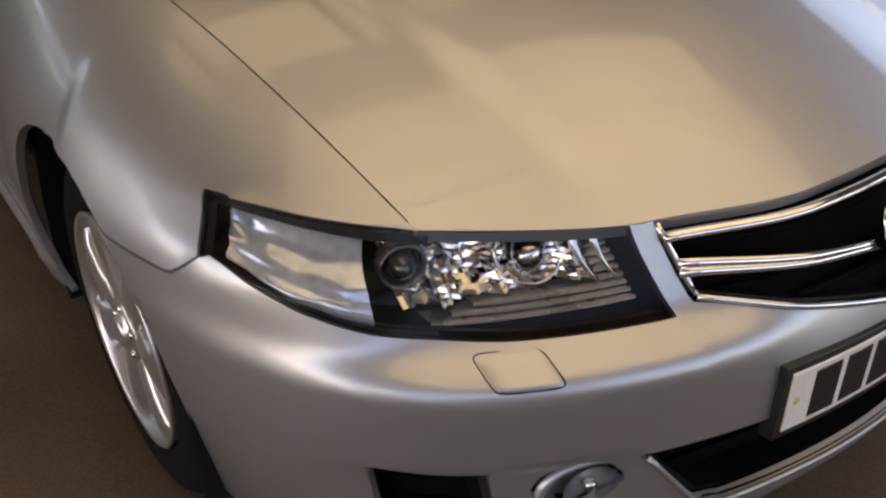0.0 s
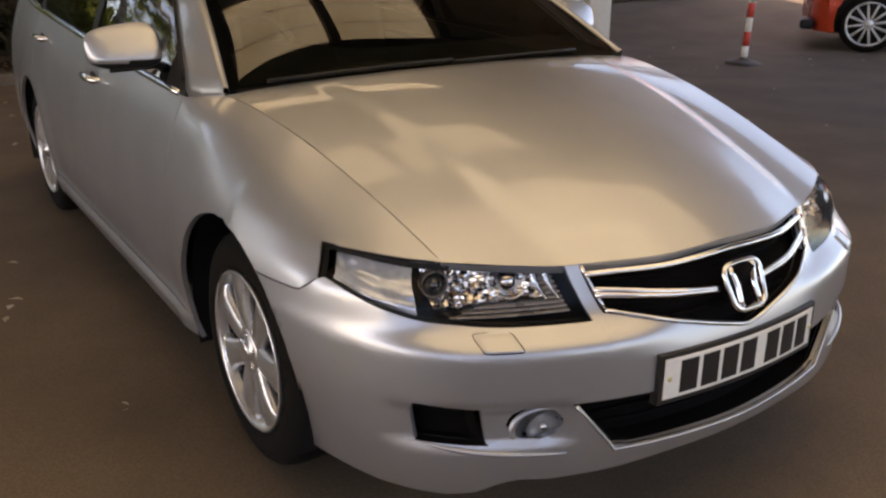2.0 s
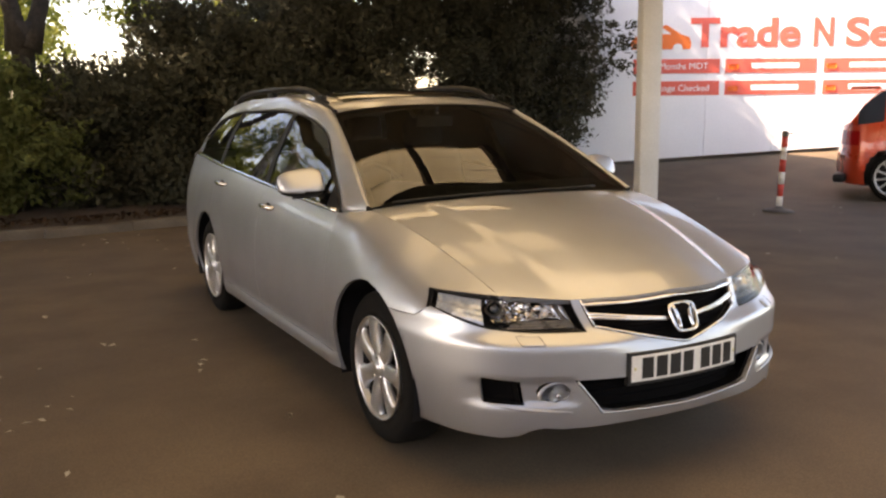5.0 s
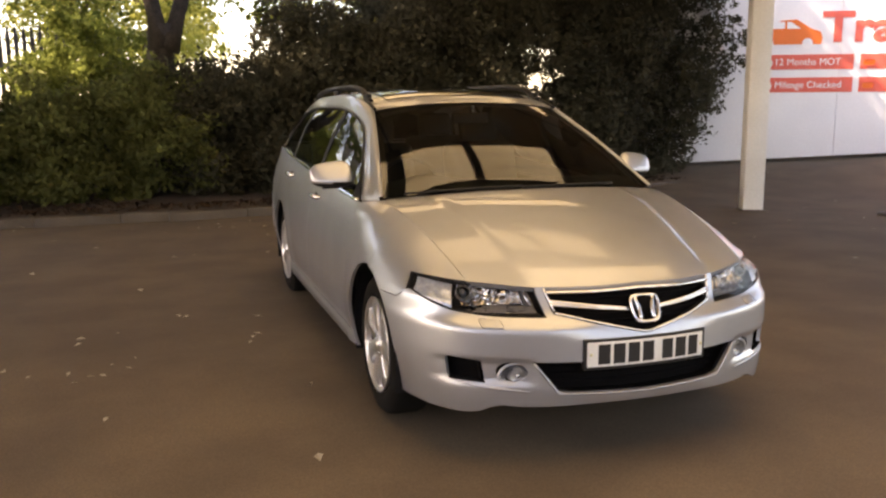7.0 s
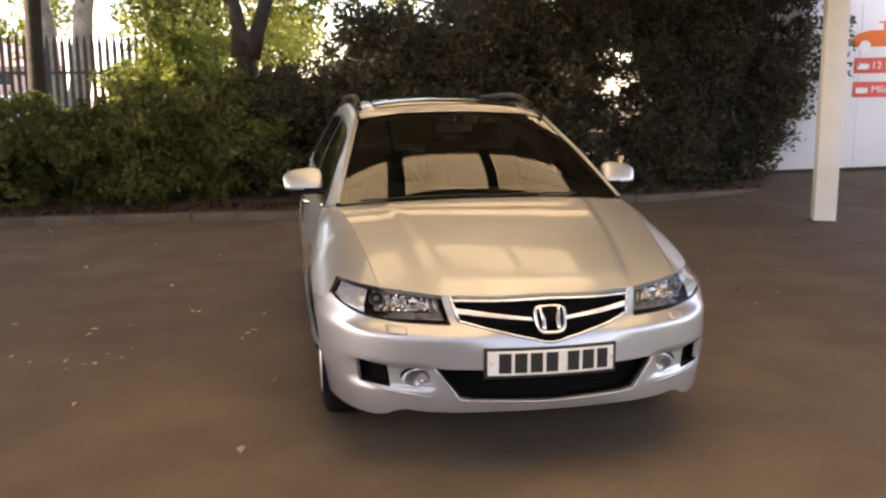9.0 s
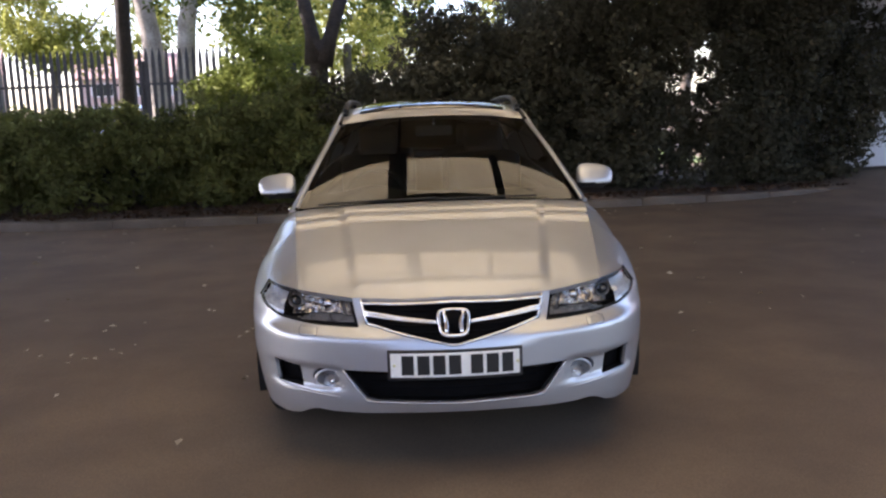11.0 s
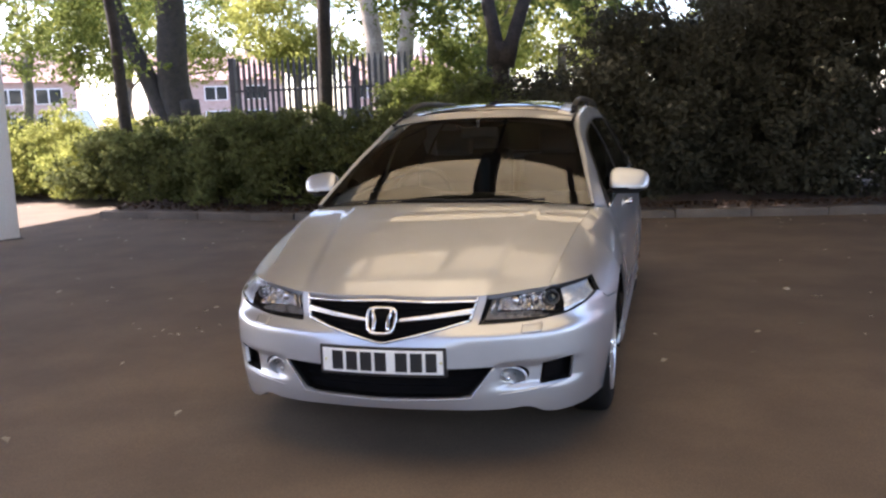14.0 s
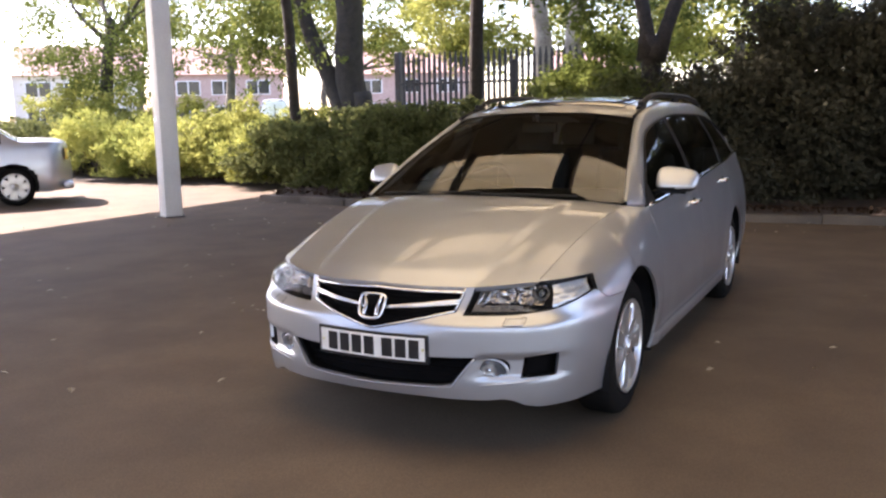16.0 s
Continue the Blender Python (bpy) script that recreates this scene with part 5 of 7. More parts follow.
def shrub(name, lo, hi, mat, label, category, density, leaf=0.075, core=True, keep=None, clump=0.20, stems=0, dome=0.06, rough=1.0, frond=False, lumps=9):
    """A bush that fills a box unevenly: twigs inside, boughs of leaves in clumps, thick towards its skin."""
    th = thing(name, label, category)
    w, d, h = (b - a for a, b in zip(lo, hi))

    def inside(c):
        t = [(c[i] - lo[i]) / (hi[i] - lo[i]) for i in range(3)]
        top = 0.82 + rough * (0.24 * noise.noise(Vector((c[0] * 0.9, c[1] * 0.8, 5.0))) + 0.22 * noise.noise(Vector((c[0] * 2.3, c[1] * 2.2, 9.0))))
        top -= dome * abs(2 * t[0] - 1) ** 2.6
        front = 0.15 + rough * (0.20 * noise.noise(Vector((c[0] * 1.1, c[2] * 1.3, 2.0))) + 0.18 * noise.noise(Vector((c[0] * 2.7, c[2] * 2.9, 7.0))))
        front += 0.14 * max(0.0, t[2] - 0.5)
        deep = min(t[1] - front, top - t[2], 1.2 * t[0] + 0.05, 1.2 * (1 - t[0]) + 0.05)
        return 0 < deep < 0.42 and (keep is None or keep(c))

    pts, nrm = clump_points(nr, lo, hi, density, 34, clump, inside, lumps)
    pts[:, 2] = np.maximum(pts[:, 2], lo[2] + 0.03)
    me = leaf_mesh("foliage", pts, nrm, leaf, nr, 4.5 if frond else 2.2, 0.5 if frond else 0.9, frond)
    me.materials.append(mat)
    o = new("foliage", me)
    o.parent = th
    tagged(o, kind="stuff")
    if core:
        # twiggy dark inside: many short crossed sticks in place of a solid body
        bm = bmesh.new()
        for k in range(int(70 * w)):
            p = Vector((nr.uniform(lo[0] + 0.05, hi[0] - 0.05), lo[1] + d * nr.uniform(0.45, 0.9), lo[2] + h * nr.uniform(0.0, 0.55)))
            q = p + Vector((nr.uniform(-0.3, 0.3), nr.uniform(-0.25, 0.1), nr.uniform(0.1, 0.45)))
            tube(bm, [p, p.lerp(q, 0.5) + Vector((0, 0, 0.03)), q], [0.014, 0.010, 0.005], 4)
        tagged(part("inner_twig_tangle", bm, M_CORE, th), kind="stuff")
        # dark upright sheet added to stand for the shade deep in the bush
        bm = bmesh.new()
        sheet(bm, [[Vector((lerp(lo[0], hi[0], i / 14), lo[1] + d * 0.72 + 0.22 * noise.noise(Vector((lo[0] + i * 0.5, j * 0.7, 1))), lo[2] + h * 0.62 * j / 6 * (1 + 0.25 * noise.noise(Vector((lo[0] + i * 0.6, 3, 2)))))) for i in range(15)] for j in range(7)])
        part("shade_sheet", bm, M_CORE, th)
    bm = bmesh.new()
    for k in range(stems):
        x0, y0 = nr.uniform(lo[0] + 0.1, hi[0] - 0.1), lo[1] + d * nr.uniform(0.45, 0.75)
        p = Vector((x0, y0, lo[2] - 0.02))
        pp = [p.copy()]
        for _ in range(4):
            p = p + Vector((nr.uniform(-0.12, 0.12), nr.uniform(-0.10, 0.08), h * 0.17))
            pp.append(p.copy())
        tube(bm, pp, [0.018, 0.015, 0.012, 0.009, 0.006], 5)
    if stems:
        tagged(part("stemwork", bm, M_BARK, th), kind="stuff")
    return th


# unclipped hedge behind the kerb, bush by bush
for a, b in ((-23, -20.2), (-20.2, -17.6), (-17.6, -15.2)):
    shrub("hedge_bush", (a, 10.6, 0.1), (b, 12.4, 1.5), M_HEDGE, "sunlit green hedge bush behind the car park", "hedge", 320, 0.09, stems=8)
for a, b, h in ((-15.5, -13.3, 1.42), (-13.5, -11.4, 1.36)):
    shrub("golden_shrub", (a, 10.2, 0.1), (b, 11.9, h), M_YELLOW, "bright yellow-green feathery shrub in full sun", "shrub", 460, 0.12, stems=12, frond=True, clump=0.24, dome=0.15)
shrub("green_shrub", (-11.6, 10.4, 0.1), (-9.9, 12.0, 1.45), M_CROWN, "light green shrub, half sunlit, beside golden bushes", "shrub", 330, 0.09, stems=10, dome=0.2, rough=1.3)
shrub("golden_shrub", (-10.1, 10.1, 0.1), (-8.7, 11.4, 1.2), M_YELLOW, "small arching yellow-green shrub at the bed's corner", "shrub", 200, 0.13, stems=8, frond=True, clump=0.26, dome=0.25)
for a, b, y0, h in ((-9.3, -7.4, 9.7, 1.26), (-7.8, -5.9, 8.8, 1.42), (-6.0, -4.2, 8.6, 1.58), (-4.4, -2.6, 8.7, 1.70)):
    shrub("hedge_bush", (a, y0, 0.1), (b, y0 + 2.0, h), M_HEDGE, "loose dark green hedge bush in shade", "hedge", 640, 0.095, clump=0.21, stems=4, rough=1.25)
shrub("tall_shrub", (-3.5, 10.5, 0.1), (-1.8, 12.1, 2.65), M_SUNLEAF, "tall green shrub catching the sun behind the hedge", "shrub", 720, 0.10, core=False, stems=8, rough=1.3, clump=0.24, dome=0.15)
shrub("hedge_bush", (-2.8, 8.8, 0.1), (-1.0, 10.6, 1.80), M_HEDGE, "loose dark green hedge bush in shade", "hedge", 600, 0.095, clump=0.21, stems=4, rough=1.25)

for a, b, y0, h in ((-21.5, -18.6, 14.2, 2.2), (-18.4, -15.6, 13.6, 1.9), (-15.4, -12.4, 13.3, 1.75), (-12.2, -9.6, 13.2, 1.3)):
    shrub("wild_shrub", (a, y0, 0.1), (b, y0 + 1.8, h + 0.25), M_CROWN, "wild green shrub in the sun behind the hedge", "shrub", 330, 0.11, core=False, stems=5, rough=1.3, clump=0.26, dome=0.2)


def gaps(c):
    """Thin places where the sky shows through the big evergreen, and its rounded, overhanging end."""
    if c[0] > np.interp(c[2], [0.0, 0.5, 1.2, 2.0, 3.0, 4.2], [5.9, 6.6, 7.1, 7.4, 7.15, 6.6]):
        return False
    g = noise.noise(Vector((c[0] * 5.6, c[2] * 6.0, 11.0))) + 0.35 * noise.noise(Vector((c[0] * 1.3, c[2] * 1.4, 3.0)))
    return not (2.5 < c[0] < 5.2 and 1.2 < c[2] < 2.4 and g > 0.22)


for lo, hi, n in (((-1.4, 8.95, 0.1), (0.3, 11.2, 2.2), 720), ((-0.2, 8.95, 0.1), (1.6, 11.2, 2.95), 930), ((1.2, 9.0, 0.1), (3.4, 11.2, 3.9), 1450), ((3.1, 9.1, 0.1), (5.6, 11.0, 4.6), 1600), ((5.2, 9.1, 0.1), (7.5, 11.4, 4.6), 1800)):
    shrub("evergreen_bush", lo, hi, M_BUSH, "tall dark evergreen bush hanging over the bed", "bush", int(n * 1.15), 0.088, core=lo[0] < 3.0, keep=gaps, clump=0.26, stems=3, dome=0.2, lumps=0 if lo[0] > 3 else 6)
# hanging outer sprays at the evergreen's free end
bm_pts, bm_nrm = clump_points(nr, (6.6, 8.8, 0.7), (7.9, 10.8, 3.6), 90, 26, 0.20, lambda c: noise.noise(Vector((c[0] * 1.6, c[1], c[2] * 1.7))) > -0.05 and c[0] < np.interp(c[2], [0.0, 0.5, 1.2, 2.0, 3.0, 4.2], [5.5, 6.1, 7.0, 7.6, 7.4, 6.9]))
me = leaf_mesh("spray", bm_pts, bm_nrm, 0.085, nr)
me.materials.append(M_BUSH)
o = new("drooping_sprays", me)
tagged(o, "drooping dark sprays at the evergreen's edge", "bush", kind="stuff")


def limb(bm, p0, p1, r0, r1, bend=0.2, n=7, seg=9):
    p0, p1 = Vector(p0), Vector(p1)
    side = Vector((nr.uniform(-1, 1), nr.uniform(-1, 1), 0)) * bend
    pts = [p0.lerp(p1, k / n) + side * math.sin(math.pi * k / n) + Vector((nr.uniform(-1, 1), nr.uniform(-1, 1), 0)) * r1 * 0.3 for k in range(n + 1)]
    tube(bm, pts, [lerp(r0, r1, (k / n) ** 0.8) * (1 + 0.5 * max(0, 1 - k * 1.2) * (r0 > 0.08)) for k in range(n + 1)], seg)
    return pts


def tree(label, base, stems, crown_c, crown_r, leaves, leaf, bark, mat, low=()):
    th = thing("tree", label, "tree")
    bm = bmesh.new()
    tips = []
    for s in stems:
        pts = limb(bm, *s)
        if s[1].z > 3:
            tips += [(pts[-1], s[3])]
    part("trunk", bm, bark, th)
    bm = bmesh.new()
    ends = []
    for t, r in tips:
        for k in range(7):
            a = nr.uniform(0, 2 * math.pi)
            q = t + Vector((math.cos(a) * crown_r[0] * nr.uniform(0.35, 0.8), math.sin(a) * crown_r[1] * nr.uniform(0.35, 0.8), nr.uniform(-0.3, 1.2) * crown_r[2] * 0.7))
            ends += limb(bm, t - Vector((0, 0, nr.uniform(0, 0.8))), q, r * 0.6, 0.02, 0.25, 5, 6)[2:]
    tagged(part("branchwork", bm, bark, th), kind="stuff")
    pts, nrm = [], []
    n_cl = leaves // 24
    while len(pts) < n_cl:
        u = nr.normal(0, 1, 3)
        u /= np.linalg.norm(u)
        rr = nr.uniform(0.35, 1.0) ** 0.5
        c = np.array(crown_c) + u * np.array(crown_r) * rr
        if noise.noise(Vector(c) * 0.55) < -0.12:
            continue
        v = nr.normal(0, 1, (40, 3))
        v /= np.linalg.norm(v, axis=1)[:, None]
        pts.append(c + v * nr.uniform(0.15, 0.5, (40, 1)) * np.array([1.1, 1.1, 0.7]))
        nrm.append(v + np.array([0, 0, 0.6]))
    # low sprays that hang out of the crown: centre, radius, clumps
    for c0, r0, n0 in low:
        for _ in range(n0):
            c = np.array(c0) + nr.normal(0, 0.5, 3) * np.array([r0, r0, 0.7 * r0])
            v = nr.normal(0, 1, (22, 3))
            v /= np.linalg.norm(v, axis=1)[:, None]
            pts.append(c + v * nr.uniform(0.05, 0.28, (22, 1)))
            nrm.append(v + np.array([0, 0, 0.6]))
    me = leaf_mesh("crown", np.concatenate(pts), np.concatenate(nrm), leaf, nr)
    me.materials.append(mat)
    o = new("crown", me)
    o.parent = th
    tagged(o, kind="stuff")
    return th


V3 = Vector
# crown lies above the view, thickened to shade hedge and evergreens
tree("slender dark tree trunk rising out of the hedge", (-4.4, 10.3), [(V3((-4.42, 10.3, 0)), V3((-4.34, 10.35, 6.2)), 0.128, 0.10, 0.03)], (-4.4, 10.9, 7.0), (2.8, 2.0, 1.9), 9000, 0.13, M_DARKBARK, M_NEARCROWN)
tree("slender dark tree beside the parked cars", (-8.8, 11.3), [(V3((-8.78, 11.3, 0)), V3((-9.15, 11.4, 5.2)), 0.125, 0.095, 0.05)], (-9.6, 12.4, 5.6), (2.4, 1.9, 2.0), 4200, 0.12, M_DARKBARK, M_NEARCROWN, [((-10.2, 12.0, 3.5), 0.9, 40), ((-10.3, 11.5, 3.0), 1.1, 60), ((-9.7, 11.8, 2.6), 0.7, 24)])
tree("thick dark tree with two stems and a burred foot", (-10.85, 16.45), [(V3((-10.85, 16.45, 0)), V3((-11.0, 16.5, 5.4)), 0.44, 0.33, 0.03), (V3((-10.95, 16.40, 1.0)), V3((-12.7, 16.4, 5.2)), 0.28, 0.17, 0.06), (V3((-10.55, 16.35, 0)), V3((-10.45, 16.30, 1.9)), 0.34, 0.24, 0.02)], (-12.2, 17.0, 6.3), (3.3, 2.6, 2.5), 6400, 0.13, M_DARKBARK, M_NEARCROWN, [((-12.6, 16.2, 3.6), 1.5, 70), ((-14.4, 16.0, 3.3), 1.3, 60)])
tree("pale twin-stemmed tree in the sun", (-5.6, 17.6), [(V3((-5.62, 17.6, 0)), V3((-6.25, 17.7, 5.4)), 0.30, 0.19, 0.08), (V3((-5.55, 17.6, 0.6)), V3((-4.95, 17.8, 5.6)), 0.26, 0.18, 0.08)], (-5.5, 18.0, 7.0), (3.2, 2.6, 2.4), 5200, 0.13, M_PALEBARK, M_CROWN)
# its high crown is widened out of view to block sun
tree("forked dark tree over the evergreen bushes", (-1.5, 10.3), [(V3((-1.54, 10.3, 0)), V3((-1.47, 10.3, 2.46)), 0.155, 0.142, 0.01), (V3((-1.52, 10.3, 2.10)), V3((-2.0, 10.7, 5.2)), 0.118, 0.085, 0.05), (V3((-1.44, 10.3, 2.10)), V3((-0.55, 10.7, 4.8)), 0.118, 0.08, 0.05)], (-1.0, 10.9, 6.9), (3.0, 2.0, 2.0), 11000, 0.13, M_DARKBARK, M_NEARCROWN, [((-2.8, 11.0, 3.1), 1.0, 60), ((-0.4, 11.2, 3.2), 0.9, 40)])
# unseen tree, added so that its crown keeps sun off the bed
tree("unseen broad tree added to shade the bed", (3.0, 12.6), [(V3((3.0, 12.6, 0)), V3((3.2, 12.4, 4.6)), 0.28, 0.2, 0.1)], (3.4, 11.6, 6.6), (3.8, 2.4, 2.2), 14000, 0.14, M_BARK, M_NEARCROWN)
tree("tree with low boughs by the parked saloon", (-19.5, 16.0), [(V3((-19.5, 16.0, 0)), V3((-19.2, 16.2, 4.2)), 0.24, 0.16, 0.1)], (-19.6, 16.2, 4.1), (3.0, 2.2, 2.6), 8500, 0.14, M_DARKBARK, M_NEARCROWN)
for bx, by, cz in ((-22.5, 25, 6.9), (-27, 38, 8.0), (-1.5, 24, 5.2), (4, 22, 5.5), (9, 26, 6), (-36, 33, 7.6)):
    tree("leafy tree in the sun far behind", (bx, by), [(V3((bx, by, 0)), V3((bx + 0.3, by, 4.0)), 0.22, 0.16, 0.1)], (bx, by, cz - 0.4), (3.3, 2.6, 2.5), 3800, 0.22, M_BARK, M_CROWN)

tree("bright leafy tree in the sun beyond the fence", (-1.7, 19.5), [(V3((-1.7, 19.5, 0)), V3((-1.6, 19.5, 3.0)), 0.16, 0.11, 0.05)], (-1.7, 19.5, 3.7), (2.0, 1.6, 1.5), 3600, 0.16, M_BARK, M_CROWN)
tree("bright leafy tree in the sun beyond the fence", (-10.2, 22), [(V3((-10.2, 22.0, 0)), V3((-10.0, 22.0, 3.2)), 0.14, 0.10, 0.05)], (-9.1, 22.0, 4.5), (3.0, 1.8, 1.9), 9000, 0.15, M_BARK, M_CROWN, [((-8.4, 21.5, 3.2), 1.2, 70), ((-10.2, 21.5, 3.1), 0.9, 40)])
tree("young leafy tree catching the sun beyond the fence", (-3.4, 17.5), [(V3((-3.4, 17.5, 0)), V3((-3.35, 17.5, 3.1)), 0.09, 0.06, 0.05)], (-3.4, 17.5, 3.3), (1.2, 1.1, 1.4), 3000, 0.13, M_BARK, M_CROWN)
tree("bright leafy tree in the sun beyond the fence", (-17.5, 27), [(V3((-17.5, 27.0, 0)), V3((-17.3, 27.0, 3.4)), 0.16, 0.11, 0.05)], (-17.4, 27.0, 5.6), (4.2, 2.0, 2.0), 7600, 0.18, M_BARK, M_CROWN, [((-19.8, 26.5, 3.8), 1.5, 60), ((-15.4, 26.5, 3.6), 1.3, 50)])

# fallen leaves
pts = []
for k in range(400):
    if k < 340:
        p = (nr.uniform(-9, 8), nr.uniform(-3, 7.3))
        if noise.noise(Vector((p[0] * 0.5, p[1] * 0.5, 4))) < -0.05 and nr.rand() < 0.7:
            continue
    else:
        p = (nr.uniform(-12, 7.5), 0)
        p = (p[0], bed_front(p[0]) - 0.2 - abs(nr.normal(0, 0.5)))
    if (-1.0 < p[0] < 1.0 and -0.2 < p[1] < 4.9) or (abs(p[0]) < 2.6 and p[1] < -0.3):
        continue
    pts.append((p[0], p[1], 0.022))
for p in ((-1.60, 5.21), (-1.60, 2.93), (-1.21, 2.36), (-2.05, 1.81), (-1.07, 1.33), (-0.60, 6.82), (-1.07, 7.20), (-1.35, 7.84), (-0.78, 5.17), (-2.00, 2.65), (-2.29, 5.98), (-1.64, 2.97), (-1.27, 2.18), (-2.11, 1.81), (-2.41, 1.91), (-1.93, 1.90), (-1.20, 0.42), (-2.55, 2.04), (-2.22, 1.90), (-2.01, 1.99), (2.04, 4.89), (1.74, 3.90), (1.91, 2.59), (2.23, 2.36), (1.62, 2.34), (1.56, 1.88), (-1.24, 2.29), (-1.08, 1.29)):
    pts.append((*p, 0.022))
me = leaf_mesh("fallen_leaves", pts, [(0, 0, 1)] * len(pts), 0.052, nr, 1.7, 0.22)
me.materials.append(leafy("dry_leaf", (0.24, 0.20, 0.14), (0.50, 0.45, 0.36), 0.2))
o = new("fallen_leaves", me)
tagged(o, "dry pale leaves scattered over the asphalt", "leaves", kind="stuff")
bp, bn = [], []
for k in range(2600):
    xx = nr.uniform(-14, 7.5)
    bp.append((xx, bed_front(xx) + 0.05 + min(abs(nr.normal(0, 0.7)), 9.0 if xx < -1.75 else 0.42), 0.115 + nr.uniform(0, 0.02)))
me = leaf_mesh("bed_litter", bp, [(0, 0, 1)] * len(bp), 0.08, nr, 1.8, 0.5)
me.materials.append(leafy("brown_litter", (0.022, 0.014, 0.010), (0.070, 0.044, 0.028), 0.1))
o = new("leaf_litter", me)
tagged(o, "brown leaf litter along the bed", "leaves", kind="stuff")

# ---------------------------------------------------------------- canopy
M_POST = varied("white_post_paint", (0.66, 0.65, 0.62), (0.80, 0.79, 0.76), 2.5, 0.45, 0, 0.001, 40)
M_SOFFIT = varied("brown_steel_sheet", (0.33, 0.278, 0.172), (0.49, 0.415, 0.275), 1.4, 0.6, 0, 0.002, 30)
M_BEAM = varied("dark_steel_beam", (0.05, 0.042, 0.036), (0.10, 0.085, 0.07), 3, 0.6, 0, 0.001, 40)


def rooflight():
    m, nt, b = nodes_of("yellowed_rooflight_sheet")
    n, l = nt.nodes, nt.links
    co, no, oi = n.new("ShaderNodeTexCoord"), n.new("ShaderNodeTexNoise"), n.new("ShaderNodeObjectInfo")
    no.inputs["Scale"].default_value, no.inputs["Detail"].default_value = 2.6, 7
    l.new(co.outputs["Object"], no.inputs["Vector"])
    r = n.new("ShaderNodeValToRGB")
    r.color_ramp.elements[0].position, r.color_ramp.elements[1].position = 0.3, 0.7
    r.color_ramp.elements[0].color, r.color_ramp.elements[1].color = (0.57, 0.46, 0.25, 1), (0.77, 0.66, 0.42, 1)
    l.new(no.outputs["Fac"], r.inputs["Fac"])
    hsv, mr = n.new("ShaderNodeHueSaturation"), n.new("ShaderNodeMapRange")
    mr.inputs["To Min"].default_value, mr.inputs["To Max"].default_value = 0.86, 1.04
    l.new(oi.outputs["Random"], mr.inputs["Value"])
    l.new(mr.outputs["Result"], hsv.inputs["Value"])
    l.new(r.outputs["Color"], hsv.inputs["Color"])
    tr, mx = n.new("ShaderNodeBsdfTranslucent"), n.new("ShaderNodeMixShader")
    l.new(hsv.outputs["Color"], tr.inputs["Color"])
    l.new(hsv.outputs["Color"], b.inputs["Base Color"])
    b.inputs["Roughness"].default_value = 0.5
    mx.inputs[0].default_value = 0.48
    l.new(b.outputs[0], mx.inputs[1])
    l.new(tr.outputs[0], mx.inputs[2])
    l.new(mx.outputs[0], n["Material Output"].inputs["Surface"])
    return m


M_LIGHTSHEET = rooflight()
H_ROOF = 3.55
canopy = thing("canopy", "steel-framed canopy with yellowed translucent roof sheets", "canopy", kind="structure")
X_ROWS = [-2.4, -1.65, -0.33, 0.73, 1.75]
X_FRONT = [-3.0] + X_ROWS + [2.85]
Y_ROWS = [-2.4, -1.6, -0.8, 0.0, 0.8, 1.58]
Y_STRIP = [2.16, 2.95]
Y_BACK = ((5.0, 5.8), (6.7, 7.5))
# opaque sheeting around the translucent field
XL, XR, YF, YB = -3.05, 6.95, -5.0, 8.95
H_HIGH, X_HIGH = 4.4, -12.56
bm = bmesh.new()
for lo, hi in (*(((XL, a), (XR, b)) for a, b in ((Y_STRIP[1], Y_BACK[0][0]), (Y_BACK[0][1], Y_BACK[1][0]), (Y_BACK[1][1], YB))), *(((XL, a), (X_FRONT[0], b)) for a, b in Y_BACK), *(((X_FRONT[-1], a), (XR, b)) for a, b in Y_BACK), ((XL, YF), (XR, Y_ROWS[0])), ((XL, Y_ROWS[0]), (X_FRONT[0], Y_ROWS[-1])), ((XL, Y_ROWS[-1]), (X_ROWS[0], Y_STRIP[1])), ((X_FRONT[-1], Y_ROWS[0]), (XR, Y_STRIP[1])), ((X_ROWS[-1], Y_ROWS[-1]), (X_FRONT[-1], Y_STRIP[1])), ((X_ROWS[0], Y_ROWS[-1]), (X_ROWS[-1], Y_STRIP[0]))):
    box(bm, (lo[0], lo[1], H_ROOF), (hi[0], hi[1], H_ROOF + 0.05))
# unseen raised slab, added to cast the shade over hedge and left bays
box(bm, (X_HIGH, YF, H_HIGH), (XL + 0.06, 10.35, H_HIGH + 0.05))
# unseen slab, added to keep sun off the cabin's foot
box(bm, (2.0, YB + 0.001, H_ROOF), (XR, 10.0, H_ROOF + 0.05))
part("roof_sheeting", bm, M_SOFFIT, canopy, "brown painted roof sheeting with unseen slabs added to block sun", smooth=False)
for XS, YS in ((X_FRONT, Y_ROWS), (X_ROWS, Y_STRIP), (X_FRONT[::len(X_FRONT) - 1], Y_BACK[0]), (X_FRONT[::len(X_FRONT) - 1], Y_BACK[1])):
    for i in range(len(XS) - 1):
        for j in range(len(YS) - 1):
            bm = bmesh.new()
            x0, x1, y0, y1 = XS[i] - 0.02, XS[i + 1] + 0.02, YS[j] - 0.02, YS[j + 1] + 0.02
            n = 22
            sheet(bm, [[Vector((xx, lerp(y0, y1, k / n), H_ROOF + 0.064 + 0.004 * ((i + j) % 2) + 0.010 * math.sin(math.pi * k + 0.4))) for xx in (x0, (x0 + x1) / 2, x1)] for k in range(n + 1)])
            part("rooflight_sheet", bm, M_LIGHTSHEET, canopy, "yellowed translucent corrugated sheet")
